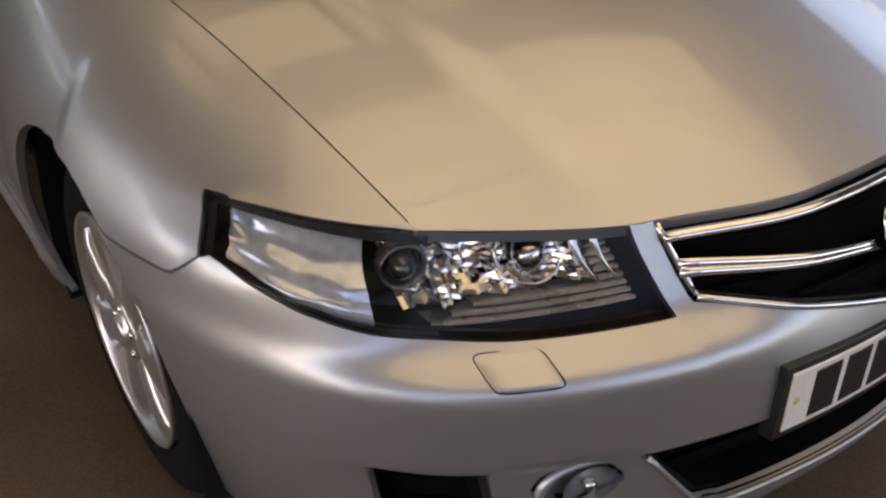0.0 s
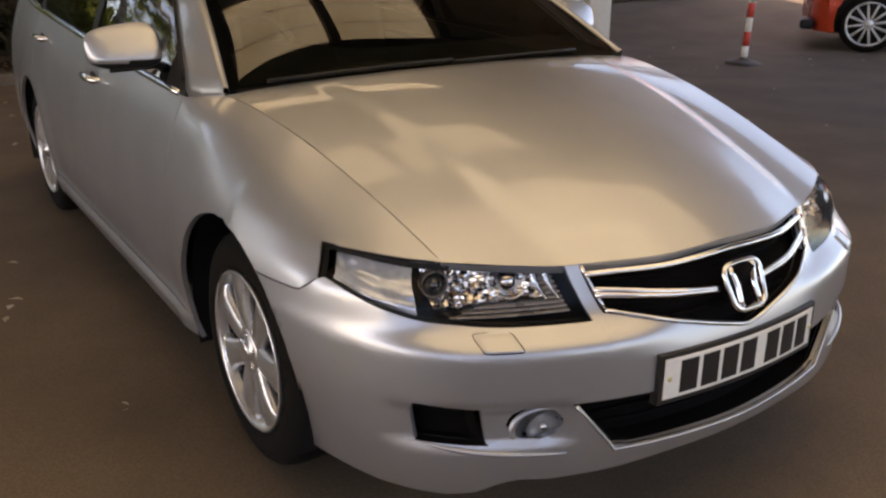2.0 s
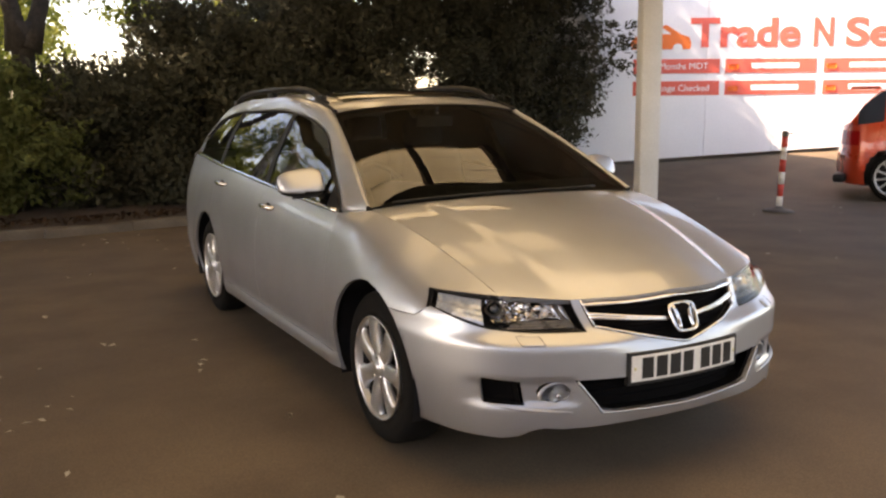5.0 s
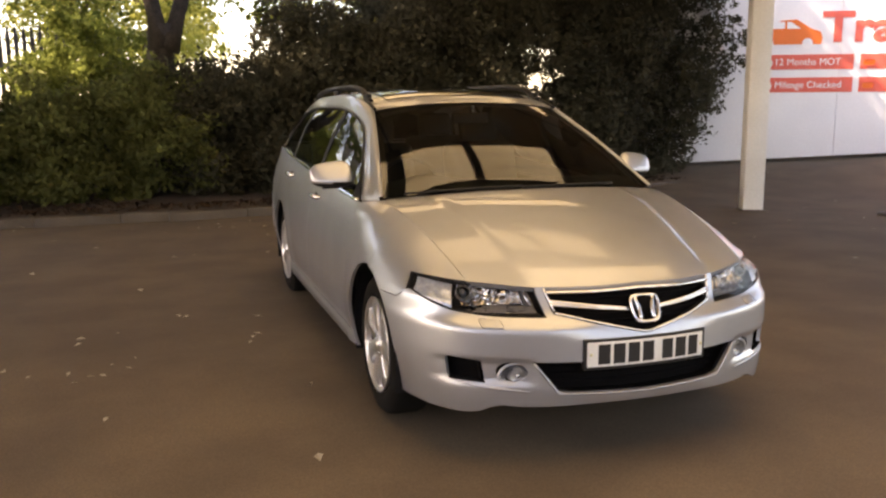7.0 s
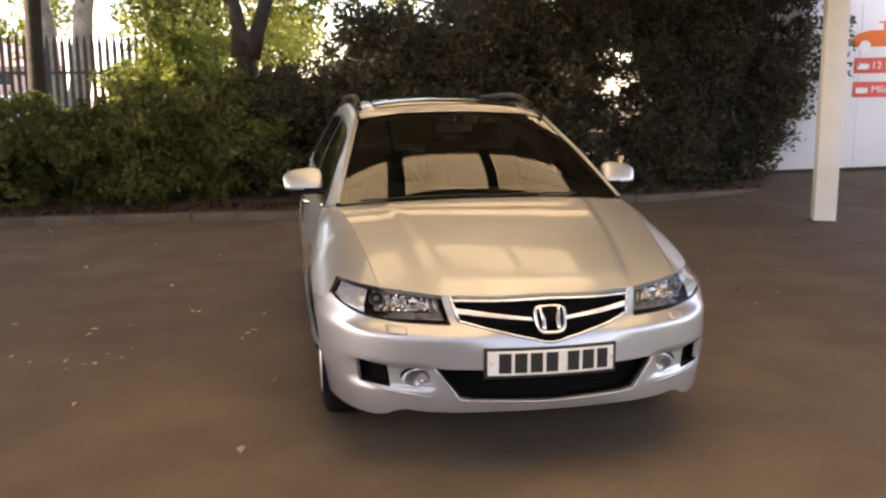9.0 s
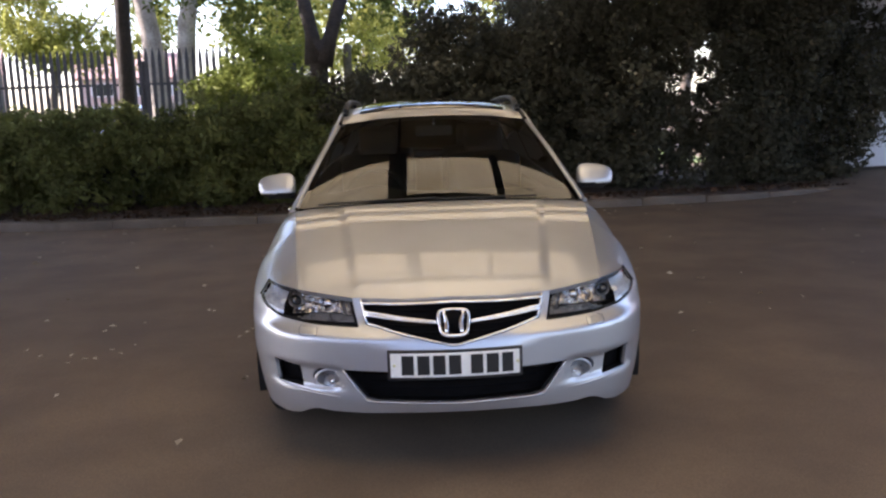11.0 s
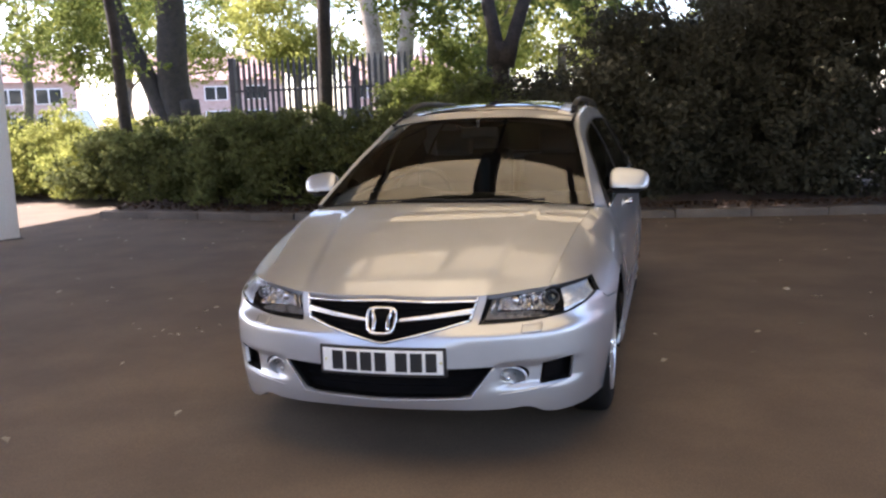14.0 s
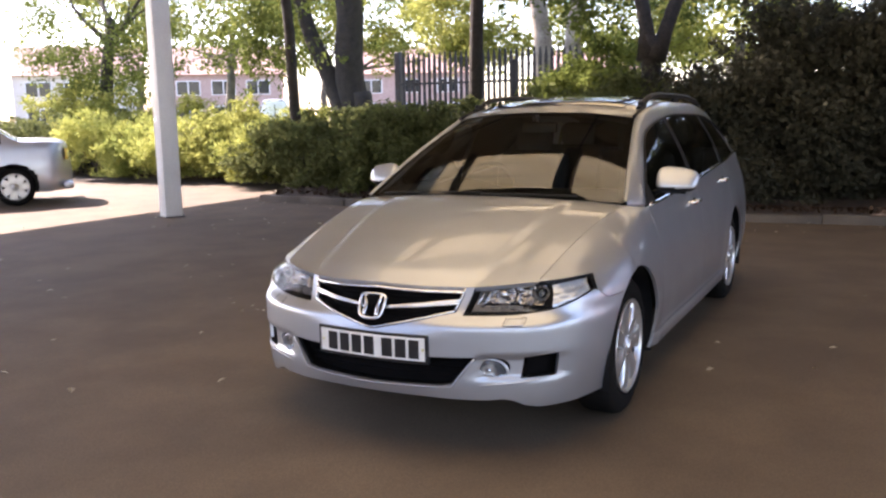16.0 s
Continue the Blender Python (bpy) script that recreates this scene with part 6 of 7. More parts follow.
for xb, w, dp in ((-2.4, 0.05, 0.1), (-1.65, 0.05, 0.1), (-0.33, 0.105, 0.2), (0.73, 0.045, 0.1), (1.75, 0.05, 0.1), (5.0, 0.1, 0.2)):
    bm = bmesh.new()
    box(bm, (xb - w, 1.955, H_ROOF - dp), (xb + w, 3.0, H_ROOF - 0.004), 0.006, 1)
    if xb in (-0.33, 5.0):
        box(bm, (xb - 0.02, 3.005, H_ROOF - 0.03), (xb + 0.02, YB - 0.05, H_ROOF - 0.004), 0.004, 1)
    if xb in (-0.33, 5.0):
        box(bm, (xb - 0.02, YF + 0.05, H_ROOF - 0.03), (xb + 0.02, 1.95, H_ROOF - 0.004), 0.004, 1)
    part("rafter", bm, M_BEAM, canopy)
for yb, w in [(v, 0.010) for v in Y_ROWS[:-1]] + [(2.04, 0.11), (2.38, 0.004), (2.68, 0.004), (4.4, 0.03), (6.2, 0.03)]:
    bm = bmesh.new()
    box(bm, (XL + 0.05, yb - w, H_ROOF - 0.014 - 0.4 * w), (XR - 0.05, yb + w, H_ROOF - 0.002), 0.003, 1)
    part("purlin", bm, M_BEAM, canopy)
for y0, y1 in ((YF - 0.08, YF),):
    bm = bmesh.new()
    box(bm, (XL, y0, H_ROOF - 0.01), (XR, y1, H_ROOF + 0.10), 0.006, 1)
    part("fascia", bm, M_POST, canopy)
for px, py in ((-7.12, 6.05), (5.30, 6.17), (-8.9, -4.8), (6.2, -4.8)):
    post = thing("canopy_post", "white painted square steel canopy post", "post", "canopy posts", at=pose(px, py, 0, 0, 0, -24))
    bm = bmesh.new()
    box(bm, (-0.122, -0.122, 0.0), (0.122, 0.122, (H_ROOF if px > XL else H_HIGH) - 0.002), 0.012, 2)
    part("shaft", bm, M_POST, post)
    bm = bmesh.new()
    box(bm, (-0.15, -0.15, 0.0), (0.15, 0.15, 0.014), 0.004, 1)
    part("base_plate", bm, M_BEAM, post)

# unseen plain wall, added across the yard to hold sky light off the bumper
M_BLOCK = varied("grey_sky_screen", (0.16, 0.155, 0.15), (0.26, 0.25, 0.24), 2.0, 0.85, 0, 0.004, 30)
bm = bmesh.new()
box(bm, (-20.0, -9.2, -0.05), (-0.5, -9.0, 3.3))
sky_block_wall = part("sky_block_wall", bm, M_BLOCK, None, smooth=False)
tagged(sky_block_wall, "unseen plain grey wall added across the yard to hold back sky light", "wall", kind="structure")

# ---------------------------------------------------------------- office cabin and its sign
M_CLAD = varied("white_cabin_cladding", (0.70, 0.71, 0.73), (0.80, 0.80, 0.81), 1.2, 0.5, 0, 0.001, 30)
M_RED = plain("sign_red", (0.72, 0.11, 0.075), 0.45)
M_ORANGE = plain("sign_orange", (0.80, 0.16, 0.02), 0.45)
M_WHITE = plain("sign_white", (0.80, 0.80, 0.80), 0.45)
cabin = thing("office_cabin", "white clad office cabin carrying red sales signs", "building", at=pose(*CABIN_AT, 0, 0, 0, -25))
foot_z = lambda x: 0.30 + 0.05 * (x + 1.8)
for k in range(12):
    xa, xb = -3.4 + 1.2 * k + 0.003, -3.4 + 1.2 * (k + 1) - 0.003
    bm = bmesh.new()
    box(bm, (xa, 0, 0.2), (xb, 0.06, 3.7), 0.004, 1)
    for v in bm.verts:
        if v.co.z < 1:
            v.co.z += foot_z(v.co.x) - 0.2
    part("wall_panel", bm, M_CLAD, cabin, smooth=False)
bm = bmesh.new()
box(bm, (-3.4, 0.06, 0.2), (11.0, 4.5, 3.7))
for v in bm.verts:
    if v.co.z < 1:
        v.co.z = foot_z(v.co.x)
part("wall", bm, M_CLAD, cabin, smooth=False)
bm = bmesh.new()
box(bm, (-3.6, -0.22, 3.7), (11.2, 4.7, 3.84), 0.02)
part("roof", bm, M_BEAM, cabin)
bm = bmesh.new()
box(bm, (-3.3, 0.10, 0.0), (10.9, 4.3, 0.2))
for v in bm.verts:
    if v.co.z > 0.1:
        v.co.z = foot_z(v.co.x)
part("plinth", bm, M_BEAM, cabin, "dark recessed plinth", smooth=False)


def words(text, size, at, mat, parent, bold=0.0, wide=0.0):
    """Raised letters on the wall's face, each a part of its own; wide: the word's width."""
    cu = bpy.data.curves.new("letters", "FONT")
    cu.body, cu.size, cu.extrude, cu.bevel_depth, cu.bevel_resolution = text, size, 0.002, bold, 0
    tmp = bpy.data.objects.new("letters", cu)
    scene.collection.objects.link(tmp)
    me = bpy.data.meshes.new_from_object(tmp.evaluated_get(bpy.context.evaluated_depsgraph_get()))
    bpy.data.objects.remove(tmp)
    bm = bmesh.new()
    bm.from_mesh(me)
    bpy.data.meshes.remove(me)
    bmesh.ops.remove_doubles(bm, verts=bm.verts, dist=0.0003)
    left = min(v.co.x for v in bm.verts)
    k = wide / (max(v.co.x for v in bm.verts) - left) if wide else 1.0
    for v in bm.verts:
        v.co = Vector(((v.co.x - left) * k, v.co.y, max(-0.002, min(0.003, v.co.z))))
    # faces that hang together, then pieces that stand over one another
    todo, runs = set(bm.faces), []
    while todo:
        stack, got = [todo.pop()], []
        while stack:
            f = stack.pop()
            got.append(f)
            for e in f.edges:
                for g in e.link_faces:
                    if g in todo:
                        todo.remove(g)
                        stack.append(g)
        xs = [v.co.x for f in got for v in f.verts]
        runs.append([min(xs), max(xs), got])
    runs.sort(key=lambda r: r[0])
    letters = []
    for r in runs:
        if letters and r[0] < letters[-1][1] - 0.25 * min(r[1] - r[0], letters[-1][1] - letters[-1][0]):
            letters[-1][1] = max(r[1], letters[-1][1])
            letters[-1][2] += r[2]
        else:
            letters.append(r)
    for x0, x1, faces in letters:
        one, vs = bmesh.new(), {}
        for f in faces:
            for v in f.verts:
                if v not in vs:
                    vs[v] = one.verts.new(v.co)
            one.faces.new([vs[v] for v in f.verts])
        part("letter", one, mat, parent, smooth=False, m=pose(*at, 90, 0, 0))
    bm.free()


sign = thing("sales_sign", "red and white sales sign with a car shape", "sign")
sign.matrix_basis = pose(*CABIN_AT, 0, 0, 0, -25)
for text, x0, wide in (("Trade", -0.10, 1.93), ("N", 2.06, 0.36), ("Sell", 2.63, 1.25)):
    words(text, 0.66, (x0, -0.008, 2.27), M_RED, sign, 0.022, wide)
bm = bmesh.new()
# a low car in orange, drawn side on, with pale windows and wheels
prof = [(-1.05, 2.22), (-1.08, 2.34), (-1.00, 2.42), (-0.84, 2.46), (-0.66, 2.60), (-0.40, 2.62), (-0.14, 2.47), (0.02, 2.42), (0.06, 2.32), (0.04, 2.22)]
prof = [(0.92 * a - 0.14, b) for a, b in prof]
f = bm.faces.new([bm.verts.new((a, -0.010, b)) for a, b in prof])
bmesh.ops.extrude_face_region(bm, geom=[f])
for v in list(bm.verts)[:len(prof)]:
    v.co.y = -0.002
shape = part("car_shape", bm, M_ORANGE, sign, smooth=False)
for pts in ([(-0.86, 2.47), (-0.72, 2.57), (-0.60, 2.58), (-0.60, 2.47)], [(-0.56, 2.47), (-0.56, 2.58), (-0.50, 2.58), (-0.32, 2.47)]):
    bm = bmesh.new()
    bm.faces.new([bm.verts.new((0.92 * a - 0.14, -0.012, b)) for a, b in pts])
    part("window_shape", bm, M_WHITE, shape, smooth=False)
for cx in (-0.94, -0.32):
    bm = bmesh.new()
    lathe(bm, [(0.085, -0.012), (0.05, -0.014), (0.0005, -0.014)], 20, "y")
    part("wheel_shape", bm, M_WHITE, shape, m=pose(cx, 0, 2.23))
for i, (x0, x1) in enumerate(((-1.08, 0.43), (0.53, 2.14), (2.27, 3.84), (3.96, 5.54))):
    for j, z0 in enumerate((1.815, 1.445)):
        bm = bmesh.new()
        box(bm, (x0, -0.012, z0), (x1, -0.002, z0 + 0.24), 0.003, 1)
        strip = part("red_strip", bm, M_RED, sign)
        if i == 0:
            words(("12 Months MOT", "Mileage Checked")[j], 0.155, (x0 + 0.28, -0.016, z0 + 0.07), M_WHITE, strip)
        else:
            bm = bmesh.new()
            box(bm, (x0 + 0.46, -0.017, z0 + 0.075), (x0 + 1.30, -0.012, z0 + 0.165), 0.002, 1)
            part("text_bar", bm, M_WHITE, strip)
        bm = bmesh.new()
        box(bm, (x0 + 0.05, -0.017, z0 + 0.06), (x0 + 0.22, -0.012, z0 + 0.15), 0.02, 2)
        part("icon", bm, M_ORANGE if i else M_WHITE, strip)

# ---------------------------------------------------------------- bollard
boll = thing("bollard", "red and white striped folding bollard", "bollard", at=pose(6.50, 5.10, 0, 0, 3, 0))
M_BRED = varied("bollard_red", (0.42, 0.03, 0.02), (0.60, 0.06, 0.04), 6, 0.5)
M_BWHITE = varied("bollard_white", (0.60, 0.58, 0.54), (0.76, 0.74, 0.70), 6, 0.5)
zs = [0.06, 0.19, 0.34, 0.49, 0.64, 0.79, 0.92]
for k, (a, b) in enumerate(zip(zs, zs[1:])):
    bm = bmesh.new()
    lathe(bm, [(0.0005, a), (0.036, a), (0.036, b), (0.0005, b)], 20, "z")
    part("band", bm, (M_BWHITE, M_BRED)[k % 2], boll, sharp=30)
bm = bmesh.new()
lathe(bm, [(0.0005, 0.92), (0.040, 0.92), (0.040, 0.965), (0.030, 0.985), (0.0005, 0.99)], 20, "z")
box(bm, (0.02, -0.02, 0.95), (0.12, 0.02, 0.965), 0.006)
part("cap", bm, M_BEAM, boll, sharp=30)
bm = bmesh.new()
lathe(bm, [(0.19, 0.0), (0.19, 0.012), (0.15, 0.03), (0.05, 0.05), (0.045, 0.07), (0.0005, 0.07)], 28, "z")
part("base", bm, M_BEAM, boll, sharp=30)
# worn bay line
bm = bmesh.new()
box(bm, (-1.37, -0.045, -0.003), (1.37, 0.045, 0.016))
ln = part("bay_line", bm, varied("worn_white_line", (0.10, 0.095, 0.09), (0.36, 0.35, 0.33), 7, 0.8), None, m=pose(9.96, 7.14, 0, 0, 0, 11.0), smooth=False)
tagged(ln, "worn white parking bay line on asphalt", "road marking", kind="structure")

# ---------------------------------------------------------------- palisade fence
fence = thing("palisade_fence", "dark steel palisade fence behind the hedge", "fence")
M_FENCE = varied("dark_fence_steel", (0.025, 0.025, 0.030), (0.06, 0.06, 0.07), 4, 0.5, 0.2, 0.001, 40)
pale = None
for k in range(45):
    xx = -7.62 + 0.125 * k
    if pale is None:
        bm = bmesh.new()
        rim_ = [(-0.034, 0.08), (0.034, 0.08), (0.034, 2.46), (0.009, 2.62), (-0.009, 2.62), (-0.034, 2.46)]
        f = bm.faces.new([bm.verts.new((a, -0.010, b)) for a, b in rim_])
        out = bmesh.ops.extrude_face_region(bm, geom=[f])
        for v in out["geom"]:
            if isinstance(v, bmesh.types.BMVert):
                v.co.y += 0.020
        bmesh.ops.recalc_face_normals(bm, faces=bm.faces)
        pale = part("pale", bm, M_FENCE, fence, m=pose(xx, 13.55, 0), smooth=False)
    else:
        o = new("pale", pale.data)
        o.parent = fence
        o.matrix_basis = pose(xx, 13.55, 0)
for z in (0.45, 1.95):
    bm = bmesh.new()
    box(bm, (-7.8, 13.56, z), (-2.05, 13.60, z + 0.05), 0.004, 1)
    part("rail", bm, M_FENCE, fence)
for xx in (-7.8, -5.05, -2.3):
    bm = bmesh.new()
    w = 0.065 if xx == -7.8 else 0.05
    box(bm, (xx - w, 13.57, 0), (xx + w, 13.57 + 2 * w, 2.66 if xx < -7 else 2.4), 0.006, 1)
    part("post", bm, M_FENCE, fence)

# ---------------------------------------------------------------- houses far behind
M_BRICK = varied("red_brick", (0.42, 0.29, 0.25), (0.58, 0.43, 0.38), 3, 0.85, 0, 0.004, 30)
M_RENDER = varied("cream_render", (0.62, 0.58, 0.52), (0.76, 0.72, 0.66), 1, 0.85, 0, 0.002, 20)
M_TILE = varied("reddish_roof_tiles", (0.26, 0.15, 0.13), (0.42, 0.28, 0.25), 2, 0.85, 0, 0.01, 16)
M_PANE = plain("house_glass", (0.03, 0.035, 0.04), 0.06)


def house(x, y, w, d, turn, wall_mat, label):
    h = thing("house", label, "house", at=pose(x, y, 0, 0, 0, turn))
    bm = bmesh.new()
    box(bm, (-w / 2, 0, 0), (w / 2, d, 5.0))
    part("wall", bm, wall_mat, h, smooth=False)
    bm = bmesh.new()
    v = [bm.verts.new(p) for p in ((-w / 2 - 0.3, -0.4, 4.9), (w / 2 + 0.3, -0.4, 4.9), (w / 2 + 0.3, d + 0.4, 4.9), (-w / 2 - 0.3, d + 0.4, 4.9), (-w / 2 - 0.3, d / 2, 7.6), (w / 2 + 0.3, d / 2, 7.6))]
    for q in ((0, 1, 5, 4), (2, 3, 4, 5), (0, 4, 3), (1, 2, 5), (0, 3, 2, 1)):
        bm.faces.new([v[k] for k in q])
    roof_ = part("roof", bm, M_TILE, h, smooth=False)
    bm = bmesh.new()
    box(bm, (w / 4 - 0.35, d / 2 - 0.3, 6.8), (w / 4 + 0.35, d / 2 + 0.3, 8.5), 0.02)
    part("chimney", bm, M_BRICK, roof_)
    for xx in (-w * 0.30, w * 0.0, w * 0.30):
        for zz in (0.9, 3.1):
            bm = bmesh.new()
            box(bm, (xx - 1.05, -0.05, zz), (xx + 1.05, 0.05, zz + 1.3), 0.01)
            fr = part("window", bm, M_WHITE, h)
            for s in (-0.5, 0.5):
                bm = bmesh.new()
                box(bm, (xx + s - 0.44, -0.07, zz + 0.09), (xx + s + 0.44, -0.045, zz + 1.21))
                part("pane", bm, M_PANE, fr, smooth=False)
    return h


house(-39, 69, 12, 8, 26, M_BRICK, "pinkish brick house with a reddish tiled roof beyond the road")
house(-51, 57, 10, 8, 36, M_BRICK, "pinkish brick terrace house with white windows")
house(-60, 49, 10, 8, 44, M_RENDER, "pale rendered terrace house with white windows")
house(-27, 86, 11, 8, 18, M_BRICK, "pinkish brick house with white windows beyond the fence")

# ---------------------------------------------------------------- other parked cars
def parked_car(name, label, at, length, half_w, prof_top, belt, cab, axles, paint, wheel_r=0.31, rim_r=0.205, spokes=7):
    """A plainer car. prof_top: (y, z) of the upper line; cab: y of screen foot, roof front, roof rear, rear glass foot. y = 0 is the tail."""
    th = thing(name, label, "car", at=at)
    top, bl = spline(prof_top), spline(belt)
    n_y, half_rows = 90, 22

    def half(yv, z):
        e = min(yv, length - yv) / 0.42
        w = half_w * (1 if e >= 1 else max(0.02, 1 - (1 - e) ** 2.6) ** 0.45)
        d = 0.0
        if z < 0.45:
            d += 0.05 * ((0.45 - z) / 0.25) ** 1.5
        zb = bl(yv)
        d += 0.06 * min(1, max(0, (z - 0.5) / (zb - 0.5))) ** 2.5
        if z > zb:
            d += 0.42 * (z - zb)
        return max(0.02, w - d)

    grid, kinds = [], []
    for i in range(n_y + 1):
        yv = lerp(0.0, length, i / n_y)
        zt, zb = top(yv), min(bl(yv), top(yv) - 0.02)
        col = []
        for j in range(12):
            z = lerp(0.22, zb, j / 11)
            bow = 0.05 * (1 - abs(z - 0.45) / 0.5)
            yy = yv + (-bow if i == 0 else bow if i == n_y else 0)
            col.append(Vector((half(yv, z), yy, z)))
        zs_ = max(zb + 0.005, zt - 0.05)
        for j in range(1, 7):
            z = lerp(zb, zs_, j / 6)
            col.append(Vector((half(yv, z), yv, z)))
        xs = col[-1].x
        for j in range(1, 7):
            t = j / 6
            col.append(Vector((xs * (1 - t), yv, lerp(zs_, zt, 1 - (1 - t) ** 2.4))))
        grid.append(col)
    nj = len(grid[0]) - 1
    cz = wheel_r + 0.015

    def cell_kind(i, j):
        ym = (grid[i][j].y + grid[i + 1][j].y) / 2
        p = (grid[i][j] + grid[i + 1][j + 1]) / 2
        for a in axles:
            if math.hypot(p.y - a, p.z - cz) < wheel_r + 0.045 and p.x > half_w * 0.6:
                return None
        if 11 <= j < 17 and cab[3] + 0.1 < ym < cab[0] - 0.15 and top(ym) - bl(ym) > 0.22:
            for b0 in (lerp(cab[2], cab[1], 0.0) + 0.05, lerp(cab[2], cab[1], 0.52)):
                if abs(ym - b0) < 0.05:
                    return "body"
            return "side_window"
        if 17 <= j and cab[1] - 0.02 < ym < cab[0]:
            return "windscreen"
        if 17 <= j and cab[3] < ym < cab[2]:
            return "rear_window"
        return "body"

    made = {}
    for i in range(n_y):
        for j in range(nj):
            kd = cell_kind(i, j)
            if kd is None:
                continue
            for sd in (1, -1):
                key = kd
                if key not in made:
                    made[key] = (bmesh.new(), {})
                bmx, vv = made[key]
                q = []
                for a, b in ((i, j), (i + 1, j), (i + 1, j + 1), (i, j + 1)):
                    if (a, b, sd) not in vv:
                        p = grid[a][b]
                        yy, zz = p.y, p.z
                        for ax in axles:
                            dd = math.hypot(yy - ax, zz - cz)
                            if wheel_r + 0.0 < dd < wheel_r + 0.075 and p.x > half_w * 0.6 and kd == "body":
                                r = wheel_r + 0.05
                                if dd < r:
                                    yy, zz = ax + (yy - ax) * r / dd, cz + (zz - cz) * r / dd
                        vv[a, b, sd] = bmx.verts.new((sd * p.x, yy, zz))
                    q.append(vv[a, b, sd])
                bmx.faces.new(q[::-1] if sd > 0 else q)
    for cap, flip in ((grid[0], False), (grid[-1], True)):
        bmx, vv = made["body"]
        sheet(bmx, [[Vector((p.x * t, p.y, p.z)) for t in (-1, -0.5, 0, 0.5, 1)] for p in cap[:12]], flip=flip)
    for kd, (bmx, vv) in made.items():
        bmesh.ops.remove_doubles(bmx, verts=bmx.verts, dist=0.0005)
        bmesh.ops.recalc_face_normals(bmx, faces=bmx.faces)
        part(kd, bmx, paint if kd == "body" else M_PANE, th, sharp=45)
    bm = bmesh.new()
    box(bm, (-half_w + 0.12, 0.25, 0.20), (half_w - 0.12, length - 0.25, 0.62), 0.05)
    part("underbody", bm, M_BLACK, th)
    bm = bmesh.new()
    box(bm, (-half_w * 0.93, -0.045, 0.24), (half_w * 0.93, 0.12, 0.36), 0.04)
    part("lower_bumper", bm, M_BLACK if name == "hatchback" else paint, th)
    for sd in (1, -1):
        for a in axles:
            w = part("wheel", bmesh.new(), M_RUBBER, th, m=pose(sd * (half_w - 0.035), a, wheel_r, 0, 0, 0 if sd > 0 else 180))
            bm = bmesh.new()
            lathe(bm, [(0.19, -0.18), (wheel_r - 0.02, -0.18), (wheel_r, -0.15), (wheel_r, -0.04), (wheel_r - 0.03, -0.006), (rim_r + 0.02, -0.002), (rim_r, -0.012)], 40)
            part("tyre", bm, M_RUBBER, w, sharp=50)
            bm = bmesh.new()
            lathe(bm, [(rim_r, -0.004), (rim_r - 0.01, -0.02), (rim_r - 0.02, -0.10), (0.0005, -0.10)], 40)
            part("rim", bm, M_LAMPDARK if spokes > 7 else M_ALLOY, w, sharp=50)
            bm = bmesh.new()
            lathe(bm, [(rim_r + 0.012, -0.006), (rim_r + 0.010, 0.002), (rim_r - 0.006, 0.0), (rim_r - 0.012, -0.014)], 40)
            part("rim_edge", bm, M_ALLOY, w, sharp=50)
            for k in range(spokes):
                bm = bmesh.new()
                hw = 0.014 if spokes > 7 else 0.060
                box(bm, (-0.03, -hw, 0.04), (-0.006, hw, rim_r - 0.004), 0.006, 1)
                part("spoke", bm, M_ALLOY, w, m=Matrix.Rotation(2 * math.pi * (k + 0.3) / spokes, 4, "X"))
            bm = bmesh.new()
            lathe(bm, [(0.055, -0.02), (0.05, 0.0), (0.0005, 0.004)], 20)
            part("hub_cap", bm, M_ALLOY, w)
        # rear lamps
        bm = bmesh.new()
        zl = bl(0.12) - 0.16
        sheet(bm, [[Vector((sd * (half(max(yv, 0.02), zz) + 0.006), yv - 0.02, zz)) for zz in (zl - 0.09, zl, zl + 0.10)] for yv in ((0.02, 0.06, 0.12, 0.20, 0.28) if name == "hatchback" else (0.02, 0.04, 0.06, 0.08))], flip=sd < 0)
        part("rear_lamp", bm, M_REDLENS, th, "red rear lamp")
        for yh in (lerp(cab[2], cab[1], 0.25), lerp(cab[2], cab[1], 0.8)):
            bm = bmesh.new()
            zz = bl(yh) - 0.09
            xx = half(yh, zz)
            tube(bm, [(sd * xx, yh - 0.09, zz), (sd * (xx + 0.025), yh - 0.05, zz), (sd * (xx + 0.025), yh + 0.05, zz), (sd * xx, yh + 0.09, zz)], 0.011, 8)
            part("door_handle", bm, paint, th)
    return th


M_REDPAINT = varied("orange_red_car_paint", (0.50, 0.045, 0.012), (0.58, 0.06, 0.018), 3, 0.28, 0.2, 0, 200, coat=1.0, rough_var=0.05)
M_SILVER2 = silver_paint("pale_silver_paint", (0.52, 0.54, 0.58))
hatch = parked_car("hatchback", "bright orange-red hatchback parked by the office cabin", pose(8.75, 5.95, 0, 0, 0, -147), 4.05, 0.85,
                   [(0, 1.00), (0.10, 1.07), (0.32, 1.36), (0.62, 1.55), (1.3, 1.60), (2.1, 1.54), (2.95, 1.06), (3.6, 0.92), (3.95, 0.74), (4.05, 0.66)],
                   [(0, 0.98), (0.8, 1.08), (2.0, 1.00), (3.0, 0.92), (4.05, 0.66)], (2.95, 2.1, 0.55, 0.10), (0.72, 3.22), M_REDPAINT, 0.33, 0.245, 12)
bm = bmesh.new()
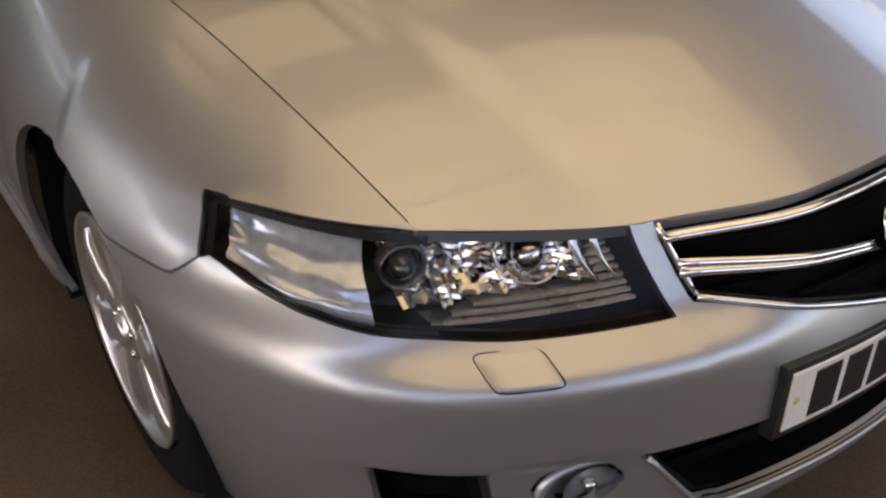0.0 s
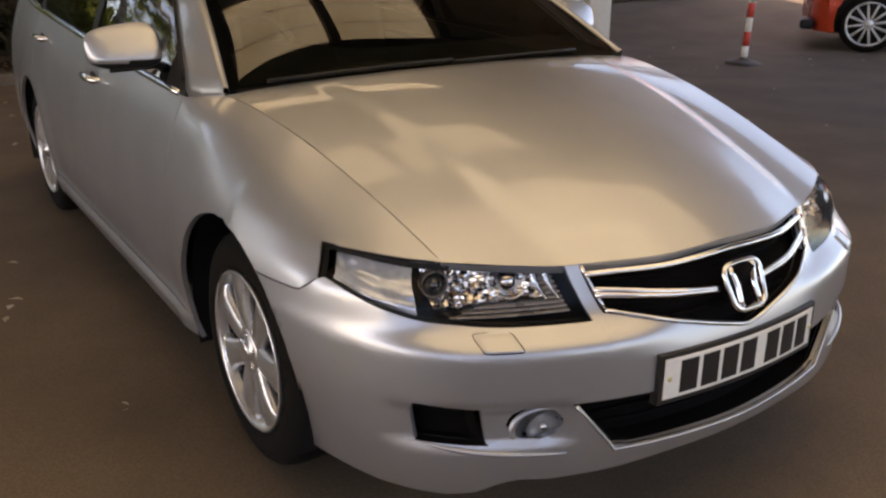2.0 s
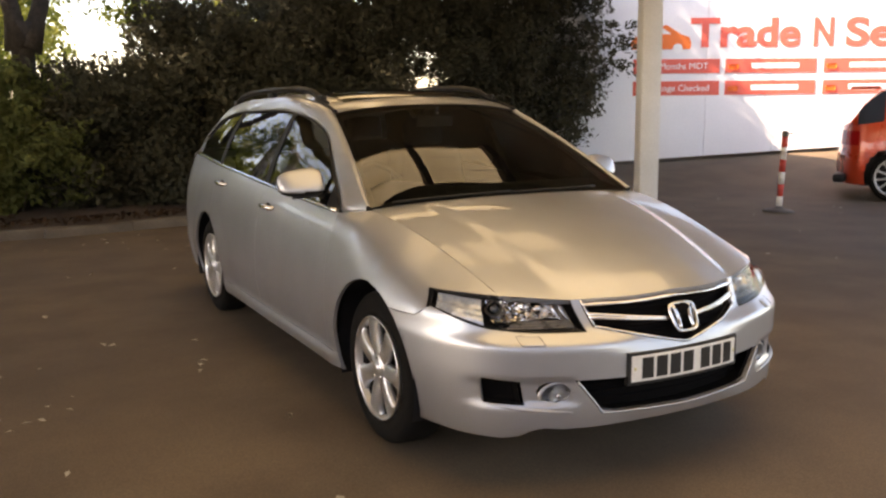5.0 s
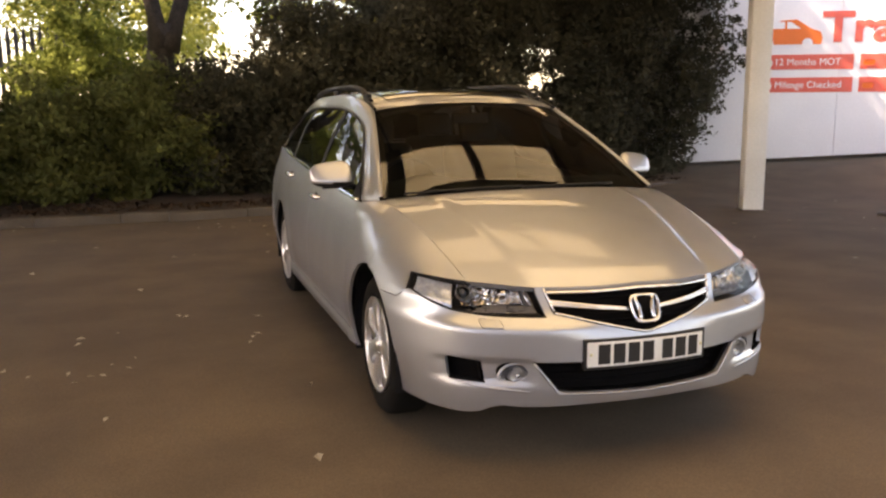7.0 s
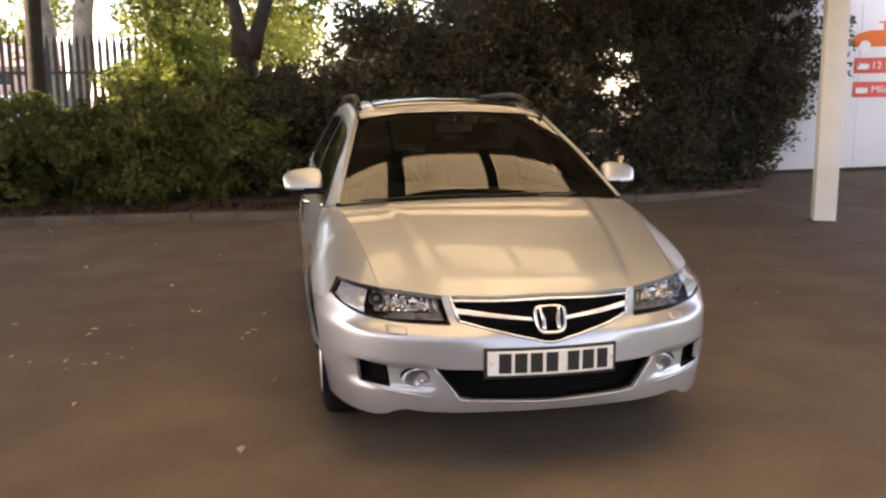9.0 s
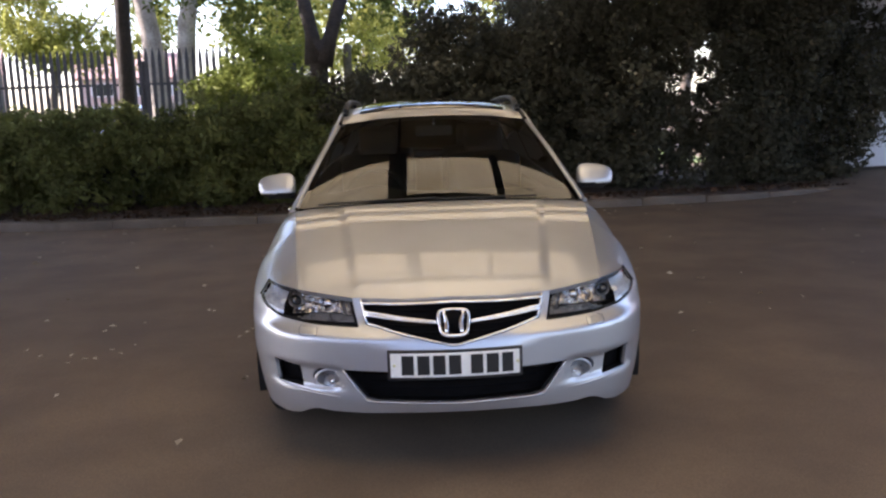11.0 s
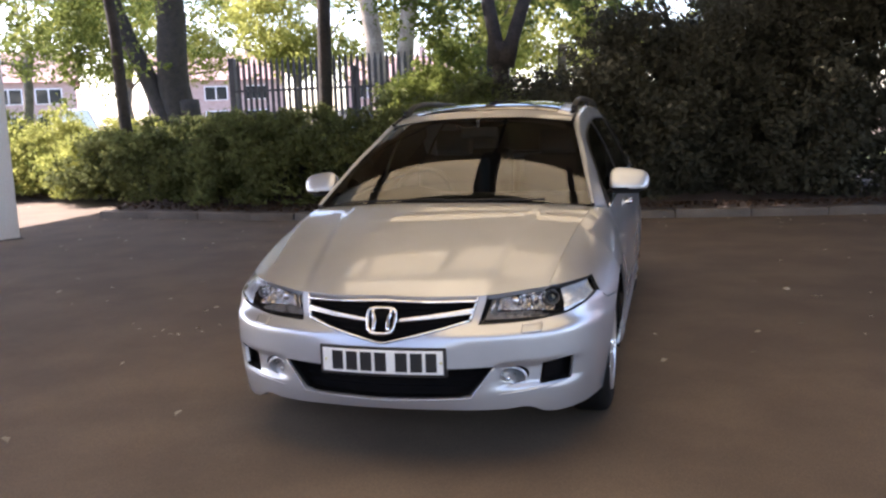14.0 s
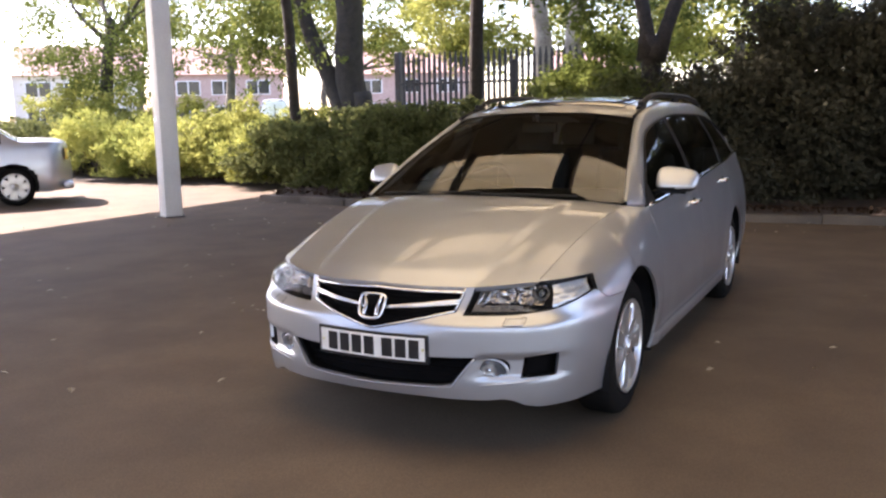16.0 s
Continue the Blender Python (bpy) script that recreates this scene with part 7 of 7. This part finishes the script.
box(bm, (-0.52, 0.10, 1.485), (0.52, 0.46, 1.53), 0.015)
part("roof_spoiler", bm, M_REDPAINT, hatch)
parked_car("saloon", "pale silver saloon parked in the sun", pose(-10.85, 7.45, 0, 0, 0, 142), 4.45, 0.84,
           [(0, 0.94), (0.06, 1.03), (0.30, 1.07), (0.70, 1.08), (1.25, 1.40), (1.7, 1.47), (2.3, 1.46), (3.1, 1.04), (4.1, 0.86), (4.45, 0.62)],
           [(0, 0.96), (1.0, 1.00), (2.0, 0.98), (3.1, 0.95), (4.45, 0.62)], (3.1, 2.3, 1.35, 0.75), (0.84, 3.45), M_SILVER2)
M_BLUEPAINT = varied("blue_car_paint", (0.10, 0.24, 0.50), (0.14, 0.30, 0.58), 3, 0.3, 0.2, 0, 200, coat=1.0, rough_var=0.05)
M_WHITEPAINT = varied("white_van_paint", (0.72, 0.72, 0.71), (0.80, 0.80, 0.79), 3, 0.35, 0, 0, 120, coat=0.6, rough_var=0.05)
parked_car("blue_car", "light blue car parked in the sun beyond the fence", pose(-6.3, 20.6, 0.16, 0, 0, 60), 4.1, 0.84,
           [(0, 1.00), (0.10, 1.07), (0.32, 1.30), (0.62, 1.46), (1.3, 1.50), (2.1, 1.46), (2.95, 1.04), (3.6, 0.90), (3.95, 0.74), (4.05, 0.66)],
           [(0, 0.96), (0.8, 1.02), (2.0, 0.97), (3.0, 0.92), (4.05, 0.66)], (2.95, 2.1, 0.55, 0.10), (0.72, 3.22), M_BLUEPAINT)
parked_car("white_van", "white van parked on the road beyond the shrubs", pose(-24.6, 30.6, 0.16, 0, 0, 40), 4.6, 0.92,
           [(0, 1.70), (0.06, 1.86), (0.30, 1.92), (1.3, 1.96), (2.6, 1.94), (3.05, 1.80), (3.7, 1.22), (4.3, 1.00), (4.6, 0.72)],
           [(0, 1.10), (2.0, 1.12), (3.2, 1.10), (3.8, 1.02), (4.6, 0.72)], (3.7, 3.0, 0.40, 0.10), (0.85, 3.75), M_WHITEPAINT)
